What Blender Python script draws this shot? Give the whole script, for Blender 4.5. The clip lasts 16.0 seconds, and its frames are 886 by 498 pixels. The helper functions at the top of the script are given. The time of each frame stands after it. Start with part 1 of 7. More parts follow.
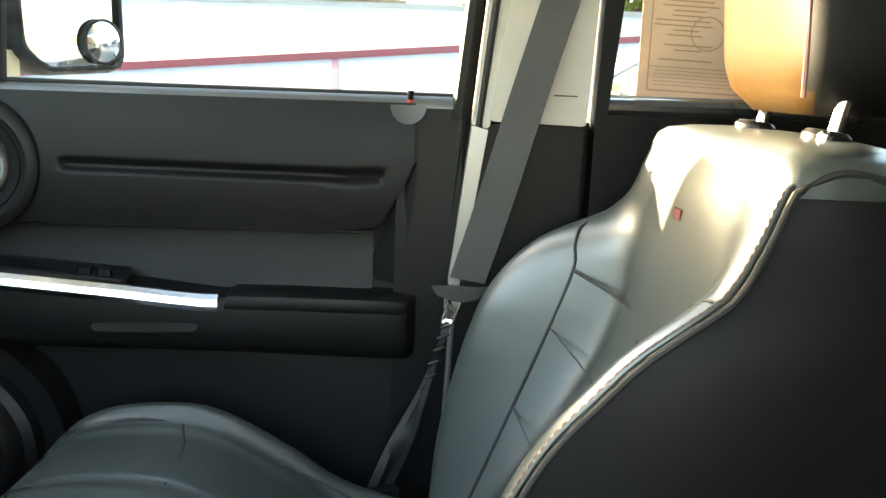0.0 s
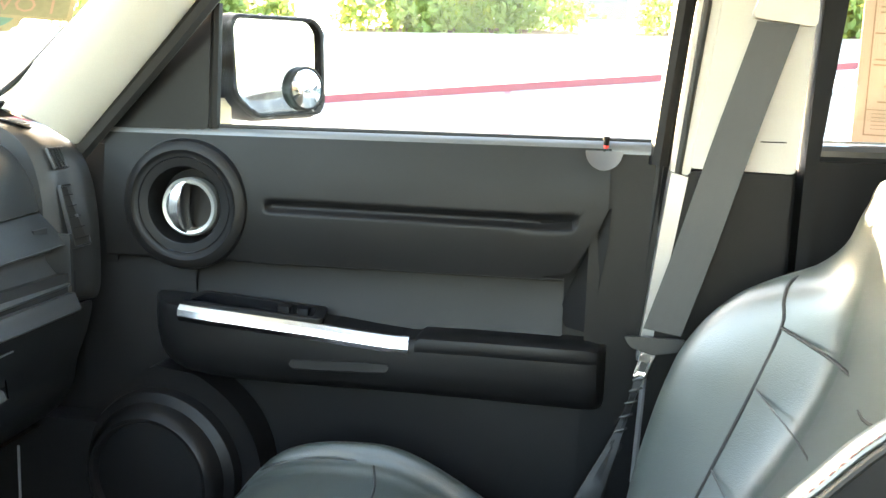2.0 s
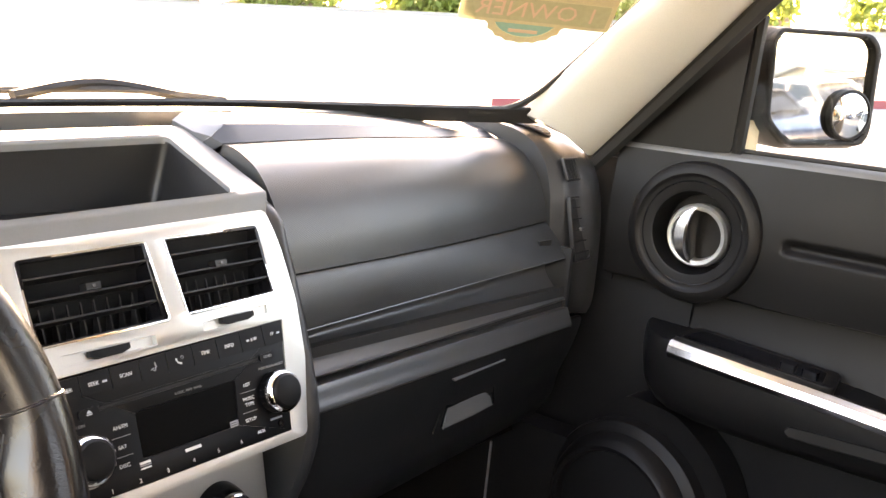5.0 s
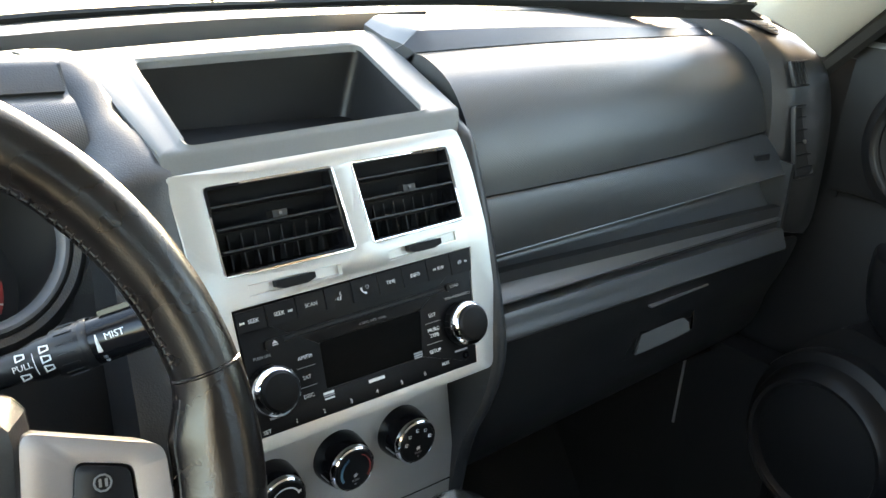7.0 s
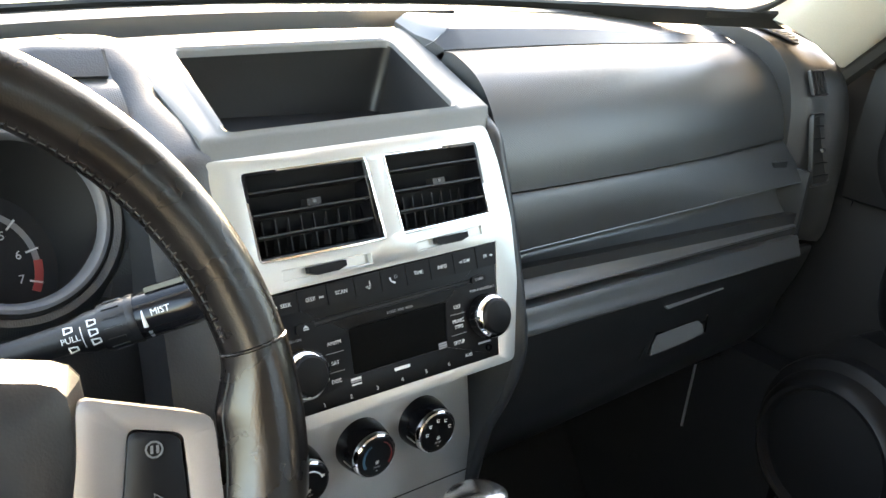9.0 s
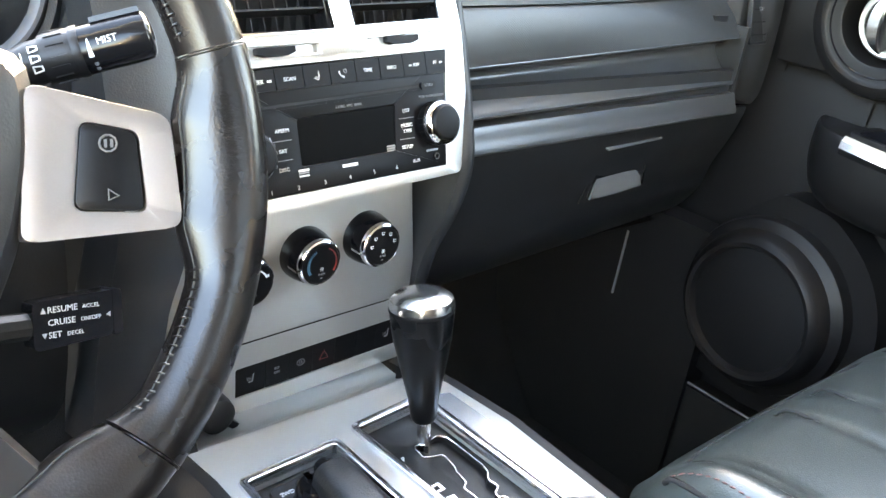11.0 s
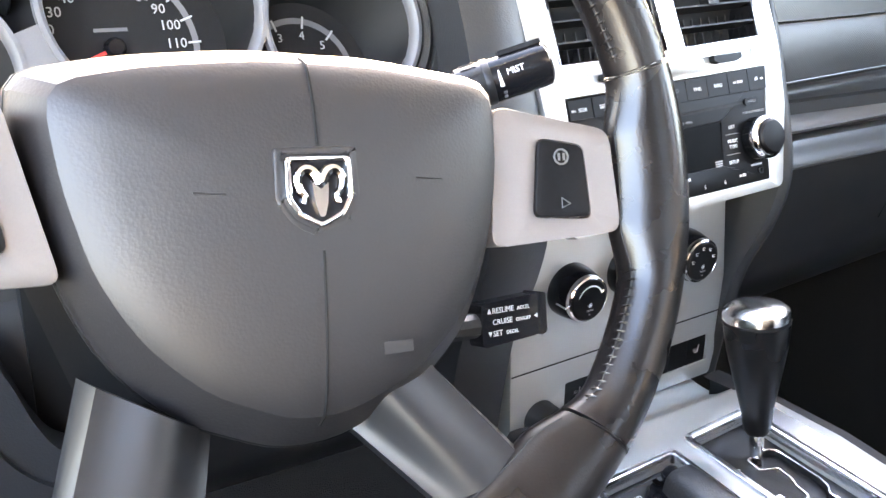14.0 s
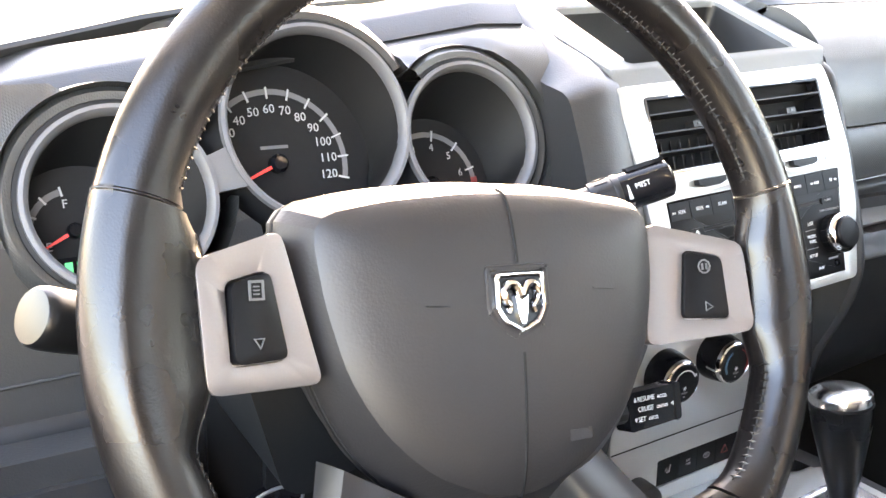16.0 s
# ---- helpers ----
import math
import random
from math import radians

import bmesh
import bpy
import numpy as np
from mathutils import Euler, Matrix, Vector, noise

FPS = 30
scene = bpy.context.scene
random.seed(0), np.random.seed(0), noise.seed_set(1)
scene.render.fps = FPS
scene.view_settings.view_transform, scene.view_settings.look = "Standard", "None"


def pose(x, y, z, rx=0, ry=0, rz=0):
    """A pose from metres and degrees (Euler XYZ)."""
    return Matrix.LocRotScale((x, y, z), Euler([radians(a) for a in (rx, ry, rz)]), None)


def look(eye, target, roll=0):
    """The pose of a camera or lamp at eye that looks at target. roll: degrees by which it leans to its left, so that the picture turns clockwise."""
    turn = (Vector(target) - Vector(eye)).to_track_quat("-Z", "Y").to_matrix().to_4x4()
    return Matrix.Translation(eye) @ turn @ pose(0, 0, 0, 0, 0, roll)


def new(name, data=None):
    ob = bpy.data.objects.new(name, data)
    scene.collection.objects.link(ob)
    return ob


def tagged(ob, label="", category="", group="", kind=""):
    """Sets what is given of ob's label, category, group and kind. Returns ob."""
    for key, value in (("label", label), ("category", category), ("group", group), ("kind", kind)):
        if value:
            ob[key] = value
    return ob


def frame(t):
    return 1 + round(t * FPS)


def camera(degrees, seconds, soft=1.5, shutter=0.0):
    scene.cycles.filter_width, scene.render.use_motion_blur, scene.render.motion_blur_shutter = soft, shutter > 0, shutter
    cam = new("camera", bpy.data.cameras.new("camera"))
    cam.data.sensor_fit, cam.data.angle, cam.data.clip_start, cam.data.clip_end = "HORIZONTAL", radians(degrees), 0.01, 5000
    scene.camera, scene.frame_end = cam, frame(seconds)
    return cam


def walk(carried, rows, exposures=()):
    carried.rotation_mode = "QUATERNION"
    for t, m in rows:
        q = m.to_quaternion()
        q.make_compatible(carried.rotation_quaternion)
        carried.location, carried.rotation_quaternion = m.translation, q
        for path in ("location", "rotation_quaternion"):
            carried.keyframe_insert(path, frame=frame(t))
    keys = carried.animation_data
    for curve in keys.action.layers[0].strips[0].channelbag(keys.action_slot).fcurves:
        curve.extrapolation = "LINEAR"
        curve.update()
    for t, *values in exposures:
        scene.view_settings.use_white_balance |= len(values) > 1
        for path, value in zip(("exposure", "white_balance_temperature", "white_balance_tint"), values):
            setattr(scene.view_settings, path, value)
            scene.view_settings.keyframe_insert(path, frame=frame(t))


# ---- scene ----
cam = camera(51.6, 16.0)
PATH = [
    (0, (-0.476, -0.48, 0.85), (1.49, -0.508, 0.484), 2.0),
    (0.5, (-0.493, -0.47, 0.865), (1.468, -0.378, 0.483), 2.0),
    (1, (-0.496, -0.47, 0.865), (1.465, -0.284, 0.514), 2.3),
    (1.5, (-0.479, -0.464, 0.871), (1.476, -0.198, 0.541), 2.1),
    (2, (-0.462, -0.445, 0.868), (1.486, -0.113, 0.554), 1.6),
    (2.5, (-0.444, -0.423, 0.868), (1.466, 0.081, 0.556), 1.8),
    (3, (-0.429, -0.411, 0.872), (1.426, 0.268, 0.556), 1.6),
    (3.5, (-0.417, -0.385, 0.875), (1.367, 0.456, 0.544), 2.1),
    (4, (-0.402, -0.375, 0.883), (1.292, 0.626, 0.526), 3.6),
    (4.5, (-0.397, -0.369, 0.891), (1.222, 0.746, 0.519), 5.2),
    (5, (-0.388, -0.348, 0.896), (1.158, 0.861, 0.509), 5.3),
    (5.2, (-0.381, -0.344, 0.901), (1.09, 0.946, 0.485), 4.3),
    (7.3, (-0.343, -0.295, 0.931), (0.859, 1.144, 0.233), 4.9),
    (7.5, (-0.342, -0.293, 0.935), (0.85, 1.155, 0.242), 5.0),
    (8, (-0.345, -0.292, 0.933), (0.851, 1.159, 0.25), 5.4),
    (8.2, (-0.348, -0.292, 0.932), (0.847, 1.161, 0.253), 5.7),
    (10.3, (-0.396, -0.32, 0.859), (0.868, 1.039, 0.113), 7.1),
    (10.5, (-0.395, -0.32, 0.846), (0.88, 1.016, 0.08), 7.4),
    (11, (-0.393, -0.32, 0.824), (0.922, 0.962, 0.032), 9.3),
    (11.5, (-0.393, -0.322, 0.804), (0.923, 0.933, -0.029), 10.2),
    (12, (-0.402, -0.321, 0.793), (0.9, 0.947, -0.043), 10.1),
    (12.5, (-0.418, -0.309, 0.786), (0.793, 1.051, -0.04), 7.4),
    (13, (-0.444, -0.298, 0.792), (0.674, 1.168, 0.017), 5.6),
    (13.5, (-0.476, -0.288, 0.799), (0.569, 1.245, 0.051), 4.8),
    (14, (-0.501, -0.284, 0.811), (0.502, 1.273, 0.056), 2.7),
    (14.5, (-0.53, -0.291, 0.82), (0.477, 1.27, 0.078), 2.2),
    (15, (-0.555, -0.301, 0.831), (0.451, 1.262, 0.092), 2.0),
    (15.5, (-0.579, -0.302, 0.838), (0.442, 1.279, 0.161), 2.1),
    (16, (-0.597, -0.291, 0.846), (0.404, 1.329, 0.234), 2.2),
]
EXPOSURES = [(0, 4.5, 7500, 8), (1, 5.1, 7300, 9), (2.5, 5.5, 7600, 14), (3.5, 5.6, 8800, 31), (4, 5.4, 8900, 31), (5, 4.95, 8900, 30), (7.3, 4.6, 7200, 12), (8.2, 4.6, 7200, 12), (10.4, 5.75, 8600, 25), (10.9, 5.9, 7600, 18), (12, 6.1, 7400, 17), (13, 6.1, 7400, 24), (14, 6.05, 7450, 25), (15, 6.0, 7700, 26), (16, 5.75, 7900, 25)]
walk(cam, [(t, look(e, g, r)) for t, e, g, r in PATH], EXPOSURES)

# ---- world and light ----
SUN_AZ, SUN_EL = radians(34.5), radians(12.8)
world = bpy.data.worlds.new("sky")
scene.world = world
world.use_nodes = True
wn = world.node_tree
sky = wn.nodes.new("ShaderNodeTexSky")
sky.sky_type = "NISHITA"
sky.sun_disc = False
sky.sun_elevation, sky.sun_rotation = SUN_EL, SUN_AZ
sky.air_density, sky.dust_density = 1.0, 2.2
wn.links.new(sky.outputs[0], wn.nodes["Background"].inputs[0])
wn.nodes["Background"].inputs[1].default_value = 0.15
sun = new("sun", bpy.data.lights.new("sun", "SUN"))
sun.data.energy, sun.data.angle, sun.data.color = 4.0, radians(0.6), (1.0, 0.84, 0.62)
sun.matrix_world = look((20 * math.sin(SUN_AZ), 20 * math.cos(SUN_AZ), 20 * math.tan(SUN_EL)), (0, 0, 0))


# ---- materials ----
def nodes_of(m):
    m.use_nodes = True
    return m.node_tree.nodes, m.node_tree.links, m.node_tree.nodes["Principled BSDF"]


def mat(name, base, rough=0.5, metal=0.0, grain=0, bump=0.0, cell=0, cellbump=0.0, var=0.10, stain=12.0, coat=0.0, spec=0.5, rvar=0.04, weave=0, relief=0.00016):
    """A surface with colour and gloss varied at two scales, fine grain (noise) and pebbles (cells) in relief."""
    m = bpy.data.materials.new(name)
    n, l, p = nodes_of(m)
    p.inputs["Metallic"].default_value = metal
    p.inputs["Coat Weight"].default_value = coat
    p.inputs["Specular IOR Level"].default_value = spec
    tc = n.new("ShaderNodeTexCoord")
    big, fine = n.new("ShaderNodeTexNoise"), n.new("ShaderNodeTexNoise")
    big.inputs["Scale"].default_value, big.inputs["Detail"].default_value = stain, 4
    fine.inputs["Scale"].default_value, fine.inputs["Detail"].default_value = max(grain, 150), 3
    for t in (big, fine):
        l.new(tc.outputs["Object"], t.inputs["Vector"])
    add = n.new("ShaderNodeMath")
    add.operation = "ADD"
    l.new(big.outputs["Fac"], add.inputs[0])
    l.new(fine.outputs["Fac"], add.inputs[1])
    ramp = n.new("ShaderNodeMapRange")
    ramp.inputs["From Min"].default_value, ramp.inputs["From Max"].default_value = 0.6, 1.4
    l.new(add.outputs[0], ramp.inputs["Value"])
    mix = n.new("ShaderNodeMix")
    mix.data_type = "RGBA"
    mix.inputs[6].default_value = (*[c * (1 - var) for c in base], 1)
    mix.inputs[7].default_value = (*[min(1, c * (1 + var)) for c in base], 1)
    l.new(ramp.outputs[0], mix.inputs[0])
    l.new(mix.outputs[2], p.inputs["Base Color"])
    rr = n.new("ShaderNodeMapRange")
    rr.inputs["From Min"].default_value, rr.inputs["From Max"].default_value = 0.3, 0.7
    rr.inputs["To Min"].default_value, rr.inputs["To Max"].default_value = max(0.02, rough - rvar), min(1, rough + rvar)
    l.new(big.outputs["Fac"], rr.inputs["Value"])
    l.new(rr.outputs[0], p.inputs["Roughness"])
    last = None
    if bump:
        b = n.new("ShaderNodeBump")
        b.inputs["Strength"].default_value, b.inputs["Distance"].default_value = bump, relief
        l.new(fine.outputs["Fac"], b.inputs["Height"])
        last = b
    if cell:
        v = n.new("ShaderNodeTexVoronoi")
        v.inputs["Scale"].default_value = cell
        l.new(tc.outputs["Object"], v.inputs["Vector"])
        b = n.new("ShaderNodeBump")
        b.inputs["Strength"].default_value, b.inputs["Distance"].default_value = cellbump, relief
        l.new(v.outputs["Distance"], b.inputs["Height"])
        if last:
            l.new(last.outputs[0], b.inputs["Normal"])
        last = b
    if weave:
        wv = []
        for axis in ("X", "DIAGONAL"):
            w = n.new("ShaderNodeTexWave")
            w.bands_direction = axis
            w.inputs["Scale"].default_value = weave
            l.new(tc.outputs["Object"], w.inputs["Vector"])
            wv.append(w)
        ck = n.new("ShaderNodeMath")
        ck.operation = "MULTIPLY"
        l.new(wv[0].outputs["Fac"], ck.inputs[0])
        l.new(wv[1].outputs["Fac"], ck.inputs[1])
        b = n.new("ShaderNodeBump")
        b.inputs["Strength"].default_value, b.inputs["Distance"].default_value = 0.5, 0.0002
        l.new(ck.outputs[0], b.inputs["Height"])
        if last:
            l.new(last.outputs[0], b.inputs["Normal"])
        last = b
    if last:
        l.new(last.outputs[0], p.inputs["Normal"])
    return m


PLASTIC = mat("black_grained_plastic", (0.009, 0.009, 0.0093), 0.42, spec=0.33, grain=900, bump=0.25, cell=520, cellbump=0.3)
SOFT = mat("charcoal_dash_pad", (0.034, 0.035, 0.036), 0.31, grain=900, bump=0.15, cell=600, cellbump=0.25, rvar=0.03, spec=0.9)
PAD = mat("woven_print_dash_pad", (0.017, 0.0176, 0.0176), 0.37, grain=900, bump=0.06, weave=210, rvar=0.02, spec=0.65, var=0.1)
DOOR = mat("black_door_plastic", (0.0062, 0.0059, 0.0061), 0.44, spec=0.17, grain=800, bump=0.25, cell=480, cellbump=0.25)
KNOB = mat("smooth_black_knob", (0.004, 0.004, 0.0042), 0.30, spec=0.3, grain=900, bump=0.08)
# Sky sheen on the black door's sill, put into a pale base colour.
DOOR_SILL = mat("sky_sheen_window_sill", (0.085, 0.089, 0.092), 0.34, spec=0.8, grain=800, bump=0.1)
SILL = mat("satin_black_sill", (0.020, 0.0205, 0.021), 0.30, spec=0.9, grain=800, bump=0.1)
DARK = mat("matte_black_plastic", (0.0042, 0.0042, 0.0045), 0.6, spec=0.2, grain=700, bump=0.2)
GLOSS = mat("gloss_black_plastic", (0.006, 0.006, 0.007), 0.14, rvar=0.03, spec=0.2)
RADIO = mat("radio_black_plastic", (0.0032, 0.0032, 0.0035), 0.40, grain=1500, bump=0.05, spec=0.13)
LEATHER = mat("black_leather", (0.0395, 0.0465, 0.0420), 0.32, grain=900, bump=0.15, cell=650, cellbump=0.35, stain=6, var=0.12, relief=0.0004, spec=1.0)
WHEEL_LEATHER = mat("worn_black_wheel_leather", (0.0046, 0.0037, 0.0036), 0.29, grain=900, bump=0.12, cell=900, cellbump=0.16, stain=26, var=0.18, rvar=0.08, spec=0.40, relief=0.00028)
AIRBAG = mat("dark_grey_airbag_cover", (0.0098, 0.0089, 0.0095), 0.48, grain=1200, bump=0.15, cell=700, cellbump=0.2, relief=0.0003)
SILVER = mat("satin_silver_paint", (0.43, 0.43, 0.41), 0.36, metal=0.75, grain=1400, bump=0.03, var=0.05, rvar=0.05)
SILVER_W = mat("champagne_silver_spoke", (0.175, 0.158, 0.150), 0.38, metal=0.6, grain=1200, bump=0.03, var=0.05, rvar=0.05)
GREY_TRIM = mat("graphite_silver_trim", (0.30, 0.30, 0.305), 0.34, metal=0.7, grain=1200, bump=0.03, var=0.06, rvar=0.05)
STRIP = mat("bright_satin_aluminium", (0.78, 0.78, 0.80), 0.2, metal=1.0, grain=1400, bump=0.03, var=0.04, rvar=0.04)
SPOKE = mat("graphite_spoke_paint", (0.0095, 0.0093, 0.0100), 0.42, metal=0.15, grain=1200, bump=0.05, var=0.08, rvar=0.05)
CHROME = mat("chrome", (0.82, 0.82, 0.83), 0.08, metal=1.0, var=0.03, rvar=0.03)
SATIN_CHROME = mat("brushed_chrome", (0.85, 0.85, 0.86), 0.22, metal=1.0, var=0.03, rvar=0.03)
BEIGE = mat("pale_stone_pillar_trim", (0.45, 0.43, 0.385), 0.6, grain=700, bump=0.25, var=0.06)
HEADLINER = mat("pale_grey_headliner_cloth", (0.55, 0.54, 0.5), 0.9, grain=900, bump=0.3, var=0.06)
CHEEK = mat("dark_leather_grained_plastic", (0.015, 0.0154, 0.0162), 0.42, grain=900, bump=0.2, cell=800, cellbump=0.28, relief=0.0003)
SURROUND = mat("satin_grey_tray_surround", (0.105, 0.108, 0.108), 0.5, grain=1200, bump=0.08, spec=0.5)
DISPLAY = mat("unlit_display_black", (0.0015, 0.0015, 0.0015), 0.35, spec=0.03)
CONSOLE = mat("satin_silver_console_paint", (0.40, 0.41, 0.405), 0.42, metal=0.7, grain=900, bump=0.08, var=0.05)
RING = mat("satin_gauge_ring", (0.085, 0.085, 0.090), 0.55, metal=0.3, grain=1200, bump=0.03)
SWITCH = mat("satin_black_switch", (0.005, 0.005, 0.0055), 0.3, spec=0.1)
BRAKE_GRIP = mat("grained_black_grip", (0.012, 0.0118, 0.012), 0.40, grain=900, bump=0.3, cell=620, cellbump=0.5, relief=0.0004, spec=0.55)
# Headrest leather with the sun's gold put into its base colour.
HEADREST = mat("leather_painted_sun_gold", (0.036, 0.0175, 0.0020), 0.5, grain=900, bump=0.2, cell=800, cellbump=0.5, relief=0.0004, spec=0.12)
WEB = mat("black_seatbelt_webbing", (0.0135, 0.013, 0.0125), 0.5, grain=900, bump=0.3, weave=110)
CARPET = mat("black_carpet", (0.008, 0.008, 0.0075), 0.95, grain=900, bump=0.9, cell=700, cellbump=0.8, var=0.4, relief=0.001)
RUBBER = mat("black_rubber_seal", (0.008, 0.008, 0.008), 0.7, grain=500, bump=0.2)
WHITE_INK = mat("white_print", (0.62, 0.62, 0.60), 0.6, var=0.05)
DIAL_INK = mat("soft_white_dial_print", (0.30, 0.30, 0.30), 0.6, var=0.05)
ARC_INK = mat("dim_grey_dial_band", (0.085, 0.085, 0.088), 0.6, var=0.05)
PAD_INK = mat("worn_grey_symbol", (0.075, 0.075, 0.075), 0.6, var=0.1)
STALK_INK = mat("off_white_print", (0.45, 0.45, 0.44), 0.6, var=0.05)
DIM_INK = mat("grey_print", (0.22, 0.22, 0.22), 0.6, var=0.05)
RED_INK = mat("red_print", (0.6, 0.03, 0.02), 0.5, var=0.1)
RED_DIM = mat("dull_red_print", (0.16, 0.012, 0.010), 0.5, var=0.1)
BLUE_INK = mat("blue_print", (0.035, 0.11, 0.17), 0.5, var=0.1)
STITCH = mat("dusky_red_stitching", (0.16, 0.07, 0.06), 0.7, grain=900, bump=0.4)
SEAM = mat("black_thread_seam", (0.012, 0.012, 0.012), 0.7)
SEAM_LIGHT = mat("pale_worn_seam", (0.05, 0.047, 0.045), 0.6)
DIAL = mat("black_dial_face", (0.005, 0.005, 0.0055), 0.7, spec=0.2, var=0.1)
NEEDLE = mat("red_needle", (0.75, 0.04, 0.03), 0.5, var=0.05)
PAPER = mat("buff_printed_paper", (0.60, 0.39, 0.27), 0.8, grain=400, bump=0.1, var=0.05)
PAPER_INK = mat("brown_print", (0.34, 0.20, 0.12), 0.8)
WHITE_PAINT = mat("white_car_paint", (0.78, 0.78, 0.77), 0.25, coat=0.6, var=0.03)
DARK_PAINT = mat("dark_blue_car_paint", (0.03, 0.04, 0.06), 0.25, coat=0.6, var=0.08)
SAND_PAINT = mat("pale_gold_car_paint", (0.50, 0.42, 0.28), 0.3, coat=0.5, var=0.05)
TYRE = mat("tyre_rubber", (0.02, 0.02, 0.02), 0.8, grain=300, bump=0.3)
CARGLASS = mat("dark_tinted_car_glass", (0.02, 0.025, 0.03), 0.08, var=0.1, rvar=0.03)
ASPHALT = mat("pale_worn_asphalt", (0.17, 0.17, 0.165), 0.9, grain=180, bump=0.6, stain=0.6, var=0.25, relief=0.002)
REDKERB = mat("red_painted_kerb", (0.11, 0.007, 0.015), 0.6, grain=160, bump=0.4, stain=3, var=0.25)
HEDGE = mat("hedge_leaves", (0.10, 0.16, 0.035), 0.6, grain=120, bump=0.3, stain=2.5, var=0.6)
hn, hl, hp = nodes_of(HEDGE)
leaf_through, leaf_mix = hn.new("ShaderNodeBsdfTranslucent"), hn.new("ShaderNodeMixShader")
leaf_through.inputs["Color"].default_value = (0.30, 0.34, 0.08, 1)
leaf_mix.inputs[0].default_value = 0.5
hl.new(hp.outputs[0], leaf_mix.inputs[1])
hl.new(leaf_through.outputs[0], leaf_mix.inputs[2])
hl.new(leaf_mix.outputs[0], hn["Material Output"].inputs["Surface"])
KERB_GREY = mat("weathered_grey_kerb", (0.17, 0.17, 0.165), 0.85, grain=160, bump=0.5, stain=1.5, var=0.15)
BARK = mat("tree_bark", (0.16, 0.11, 0.075), 0.9, grain=150, bump=0.8, stain=6, var=0.4)
STUCCO = mat("cream_stucco", (0.62, 0.55, 0.43), 0.9, grain=150, bump=0.5, stain=1.0, var=0.1)
ROOFING = mat("grey_metal_roof", (0.33, 0.34, 0.34), 0.6, stain=1.0, var=0.15)
STICKER_GOLD = mat("pale_gold_sticker", (0.52, 0.43, 0.25), 0.6, var=0.1)
STICKER_OLIVE = mat("pale_olive_sticker", (0.40, 0.36, 0.21), 0.6, var=0.1)
STICKER_GREEN = mat("pale_teal_sticker", (0.22, 0.38, 0.30), 0.6, var=0.1)
RED_MARK = mat("small_red_label", (0.11, 0.012, 0.015), 0.7, var=0.1)


def glow(name, color, strength):
    m = bpy.data.materials.new(name)
    n, l, p = nodes_of(m)
    p.inputs["Base Color"].default_value = (*[c * 0.2 for c in color], 1)
    p.inputs["Emission Color"].default_value = (*color, 1)
    p.inputs["Emission Strength"].default_value = strength
    return m


GREEN_LCD = glow("green_lit_digits", (0.05, 0.9, 0.35), 0.025)


def glass(name, tint=(1, 1, 1), gloss=0.05):
    m = bpy.data.materials.new(name)
    n, l, p = nodes_of(m)
    out = n["Material Output"]
    tr, gl, lw, mx = n.new("ShaderNodeBsdfTransparent"), n.new("ShaderNodeBsdfGlossy"), n.new("ShaderNodeLayerWeight"), n.new("ShaderNodeMixShader")
    pw, fr = n.new("ShaderNodeMath"), n.new("ShaderNodeMath")
    pw.operation, fr.operation = "POWER", "MULTIPLY_ADD"
    pw.inputs[1].default_value = 5.0
    fr.inputs[1].default_value, fr.inputs[2].default_value = 0.85, gloss
    l.new(lw.outputs["Facing"], pw.inputs[0])
    l.new(pw.outputs[0], fr.inputs[0])
    tr.inputs["Color"].default_value = (*tint, 1)
    gl.inputs["Roughness"].default_value = 0.02
    l.new(fr.outputs[0], mx.inputs[0])
    l.new(tr.outputs[0], mx.inputs[1])
    l.new(gl.outputs[0], mx.inputs[2])
    l.new(mx.outputs[0], out.inputs["Surface"])
    n.remove(p)
    return m


PANE = glass("clear_window_glass", (0.93, 0.96, 0.94))
MIRROR = mat("mirror_silvering", (0.42, 0.43, 0.43), 0.02, metal=1.0, var=0.01, rvar=0.01)


# ---- mesh helpers ----
def mesh_of(name, bm, material, smooth=35):
    bmesh.ops.recalc_face_normals(bm, faces=bm.faces)
    me = bpy.data.meshes.new(name)
    bm.to_mesh(me)
    bm.free()
    me.materials.append(material)
    if smooth:
        me.shade_smooth()
        me.set_sharp_from_angle(angle=radians(smooth))
    return me


def part(name, bm, material, parent, label="", smooth=35):
    ob = new(name, mesh_of(name, bm, material, smooth))
    ob.parent = parent
    return tagged(ob, label)


def thing(name, m, label, category, group="", kind=""):
    ob = new(name)
    ob.empty_display_size = 0.05
    ob.matrix_world = m
    return tagged(ob, label, category, group, kind)


def axes(origin, u, v):
    """A pose with x along u, y near v, z their cross product."""
    u = Vector(u).normalized()
    w = u.cross(Vector(v)).normalized()
    v = w.cross(u)
    m = Matrix((u, v, w)).transposed().to_4x4()
    m.translation = origin
    return m


def bevel(bm, width, segments=2, angle=40):
    if width <= 0:
        return bm
    edges = [e for e in bm.edges if len(e.link_faces) == 2 and e.calc_face_angle(0) > radians(angle)]
    if edges:
        bmesh.ops.bevel(bm, geom=edges, offset=width, segments=segments, affect="EDGES", profile=0.5, clamp_overlap=True)
    return bm


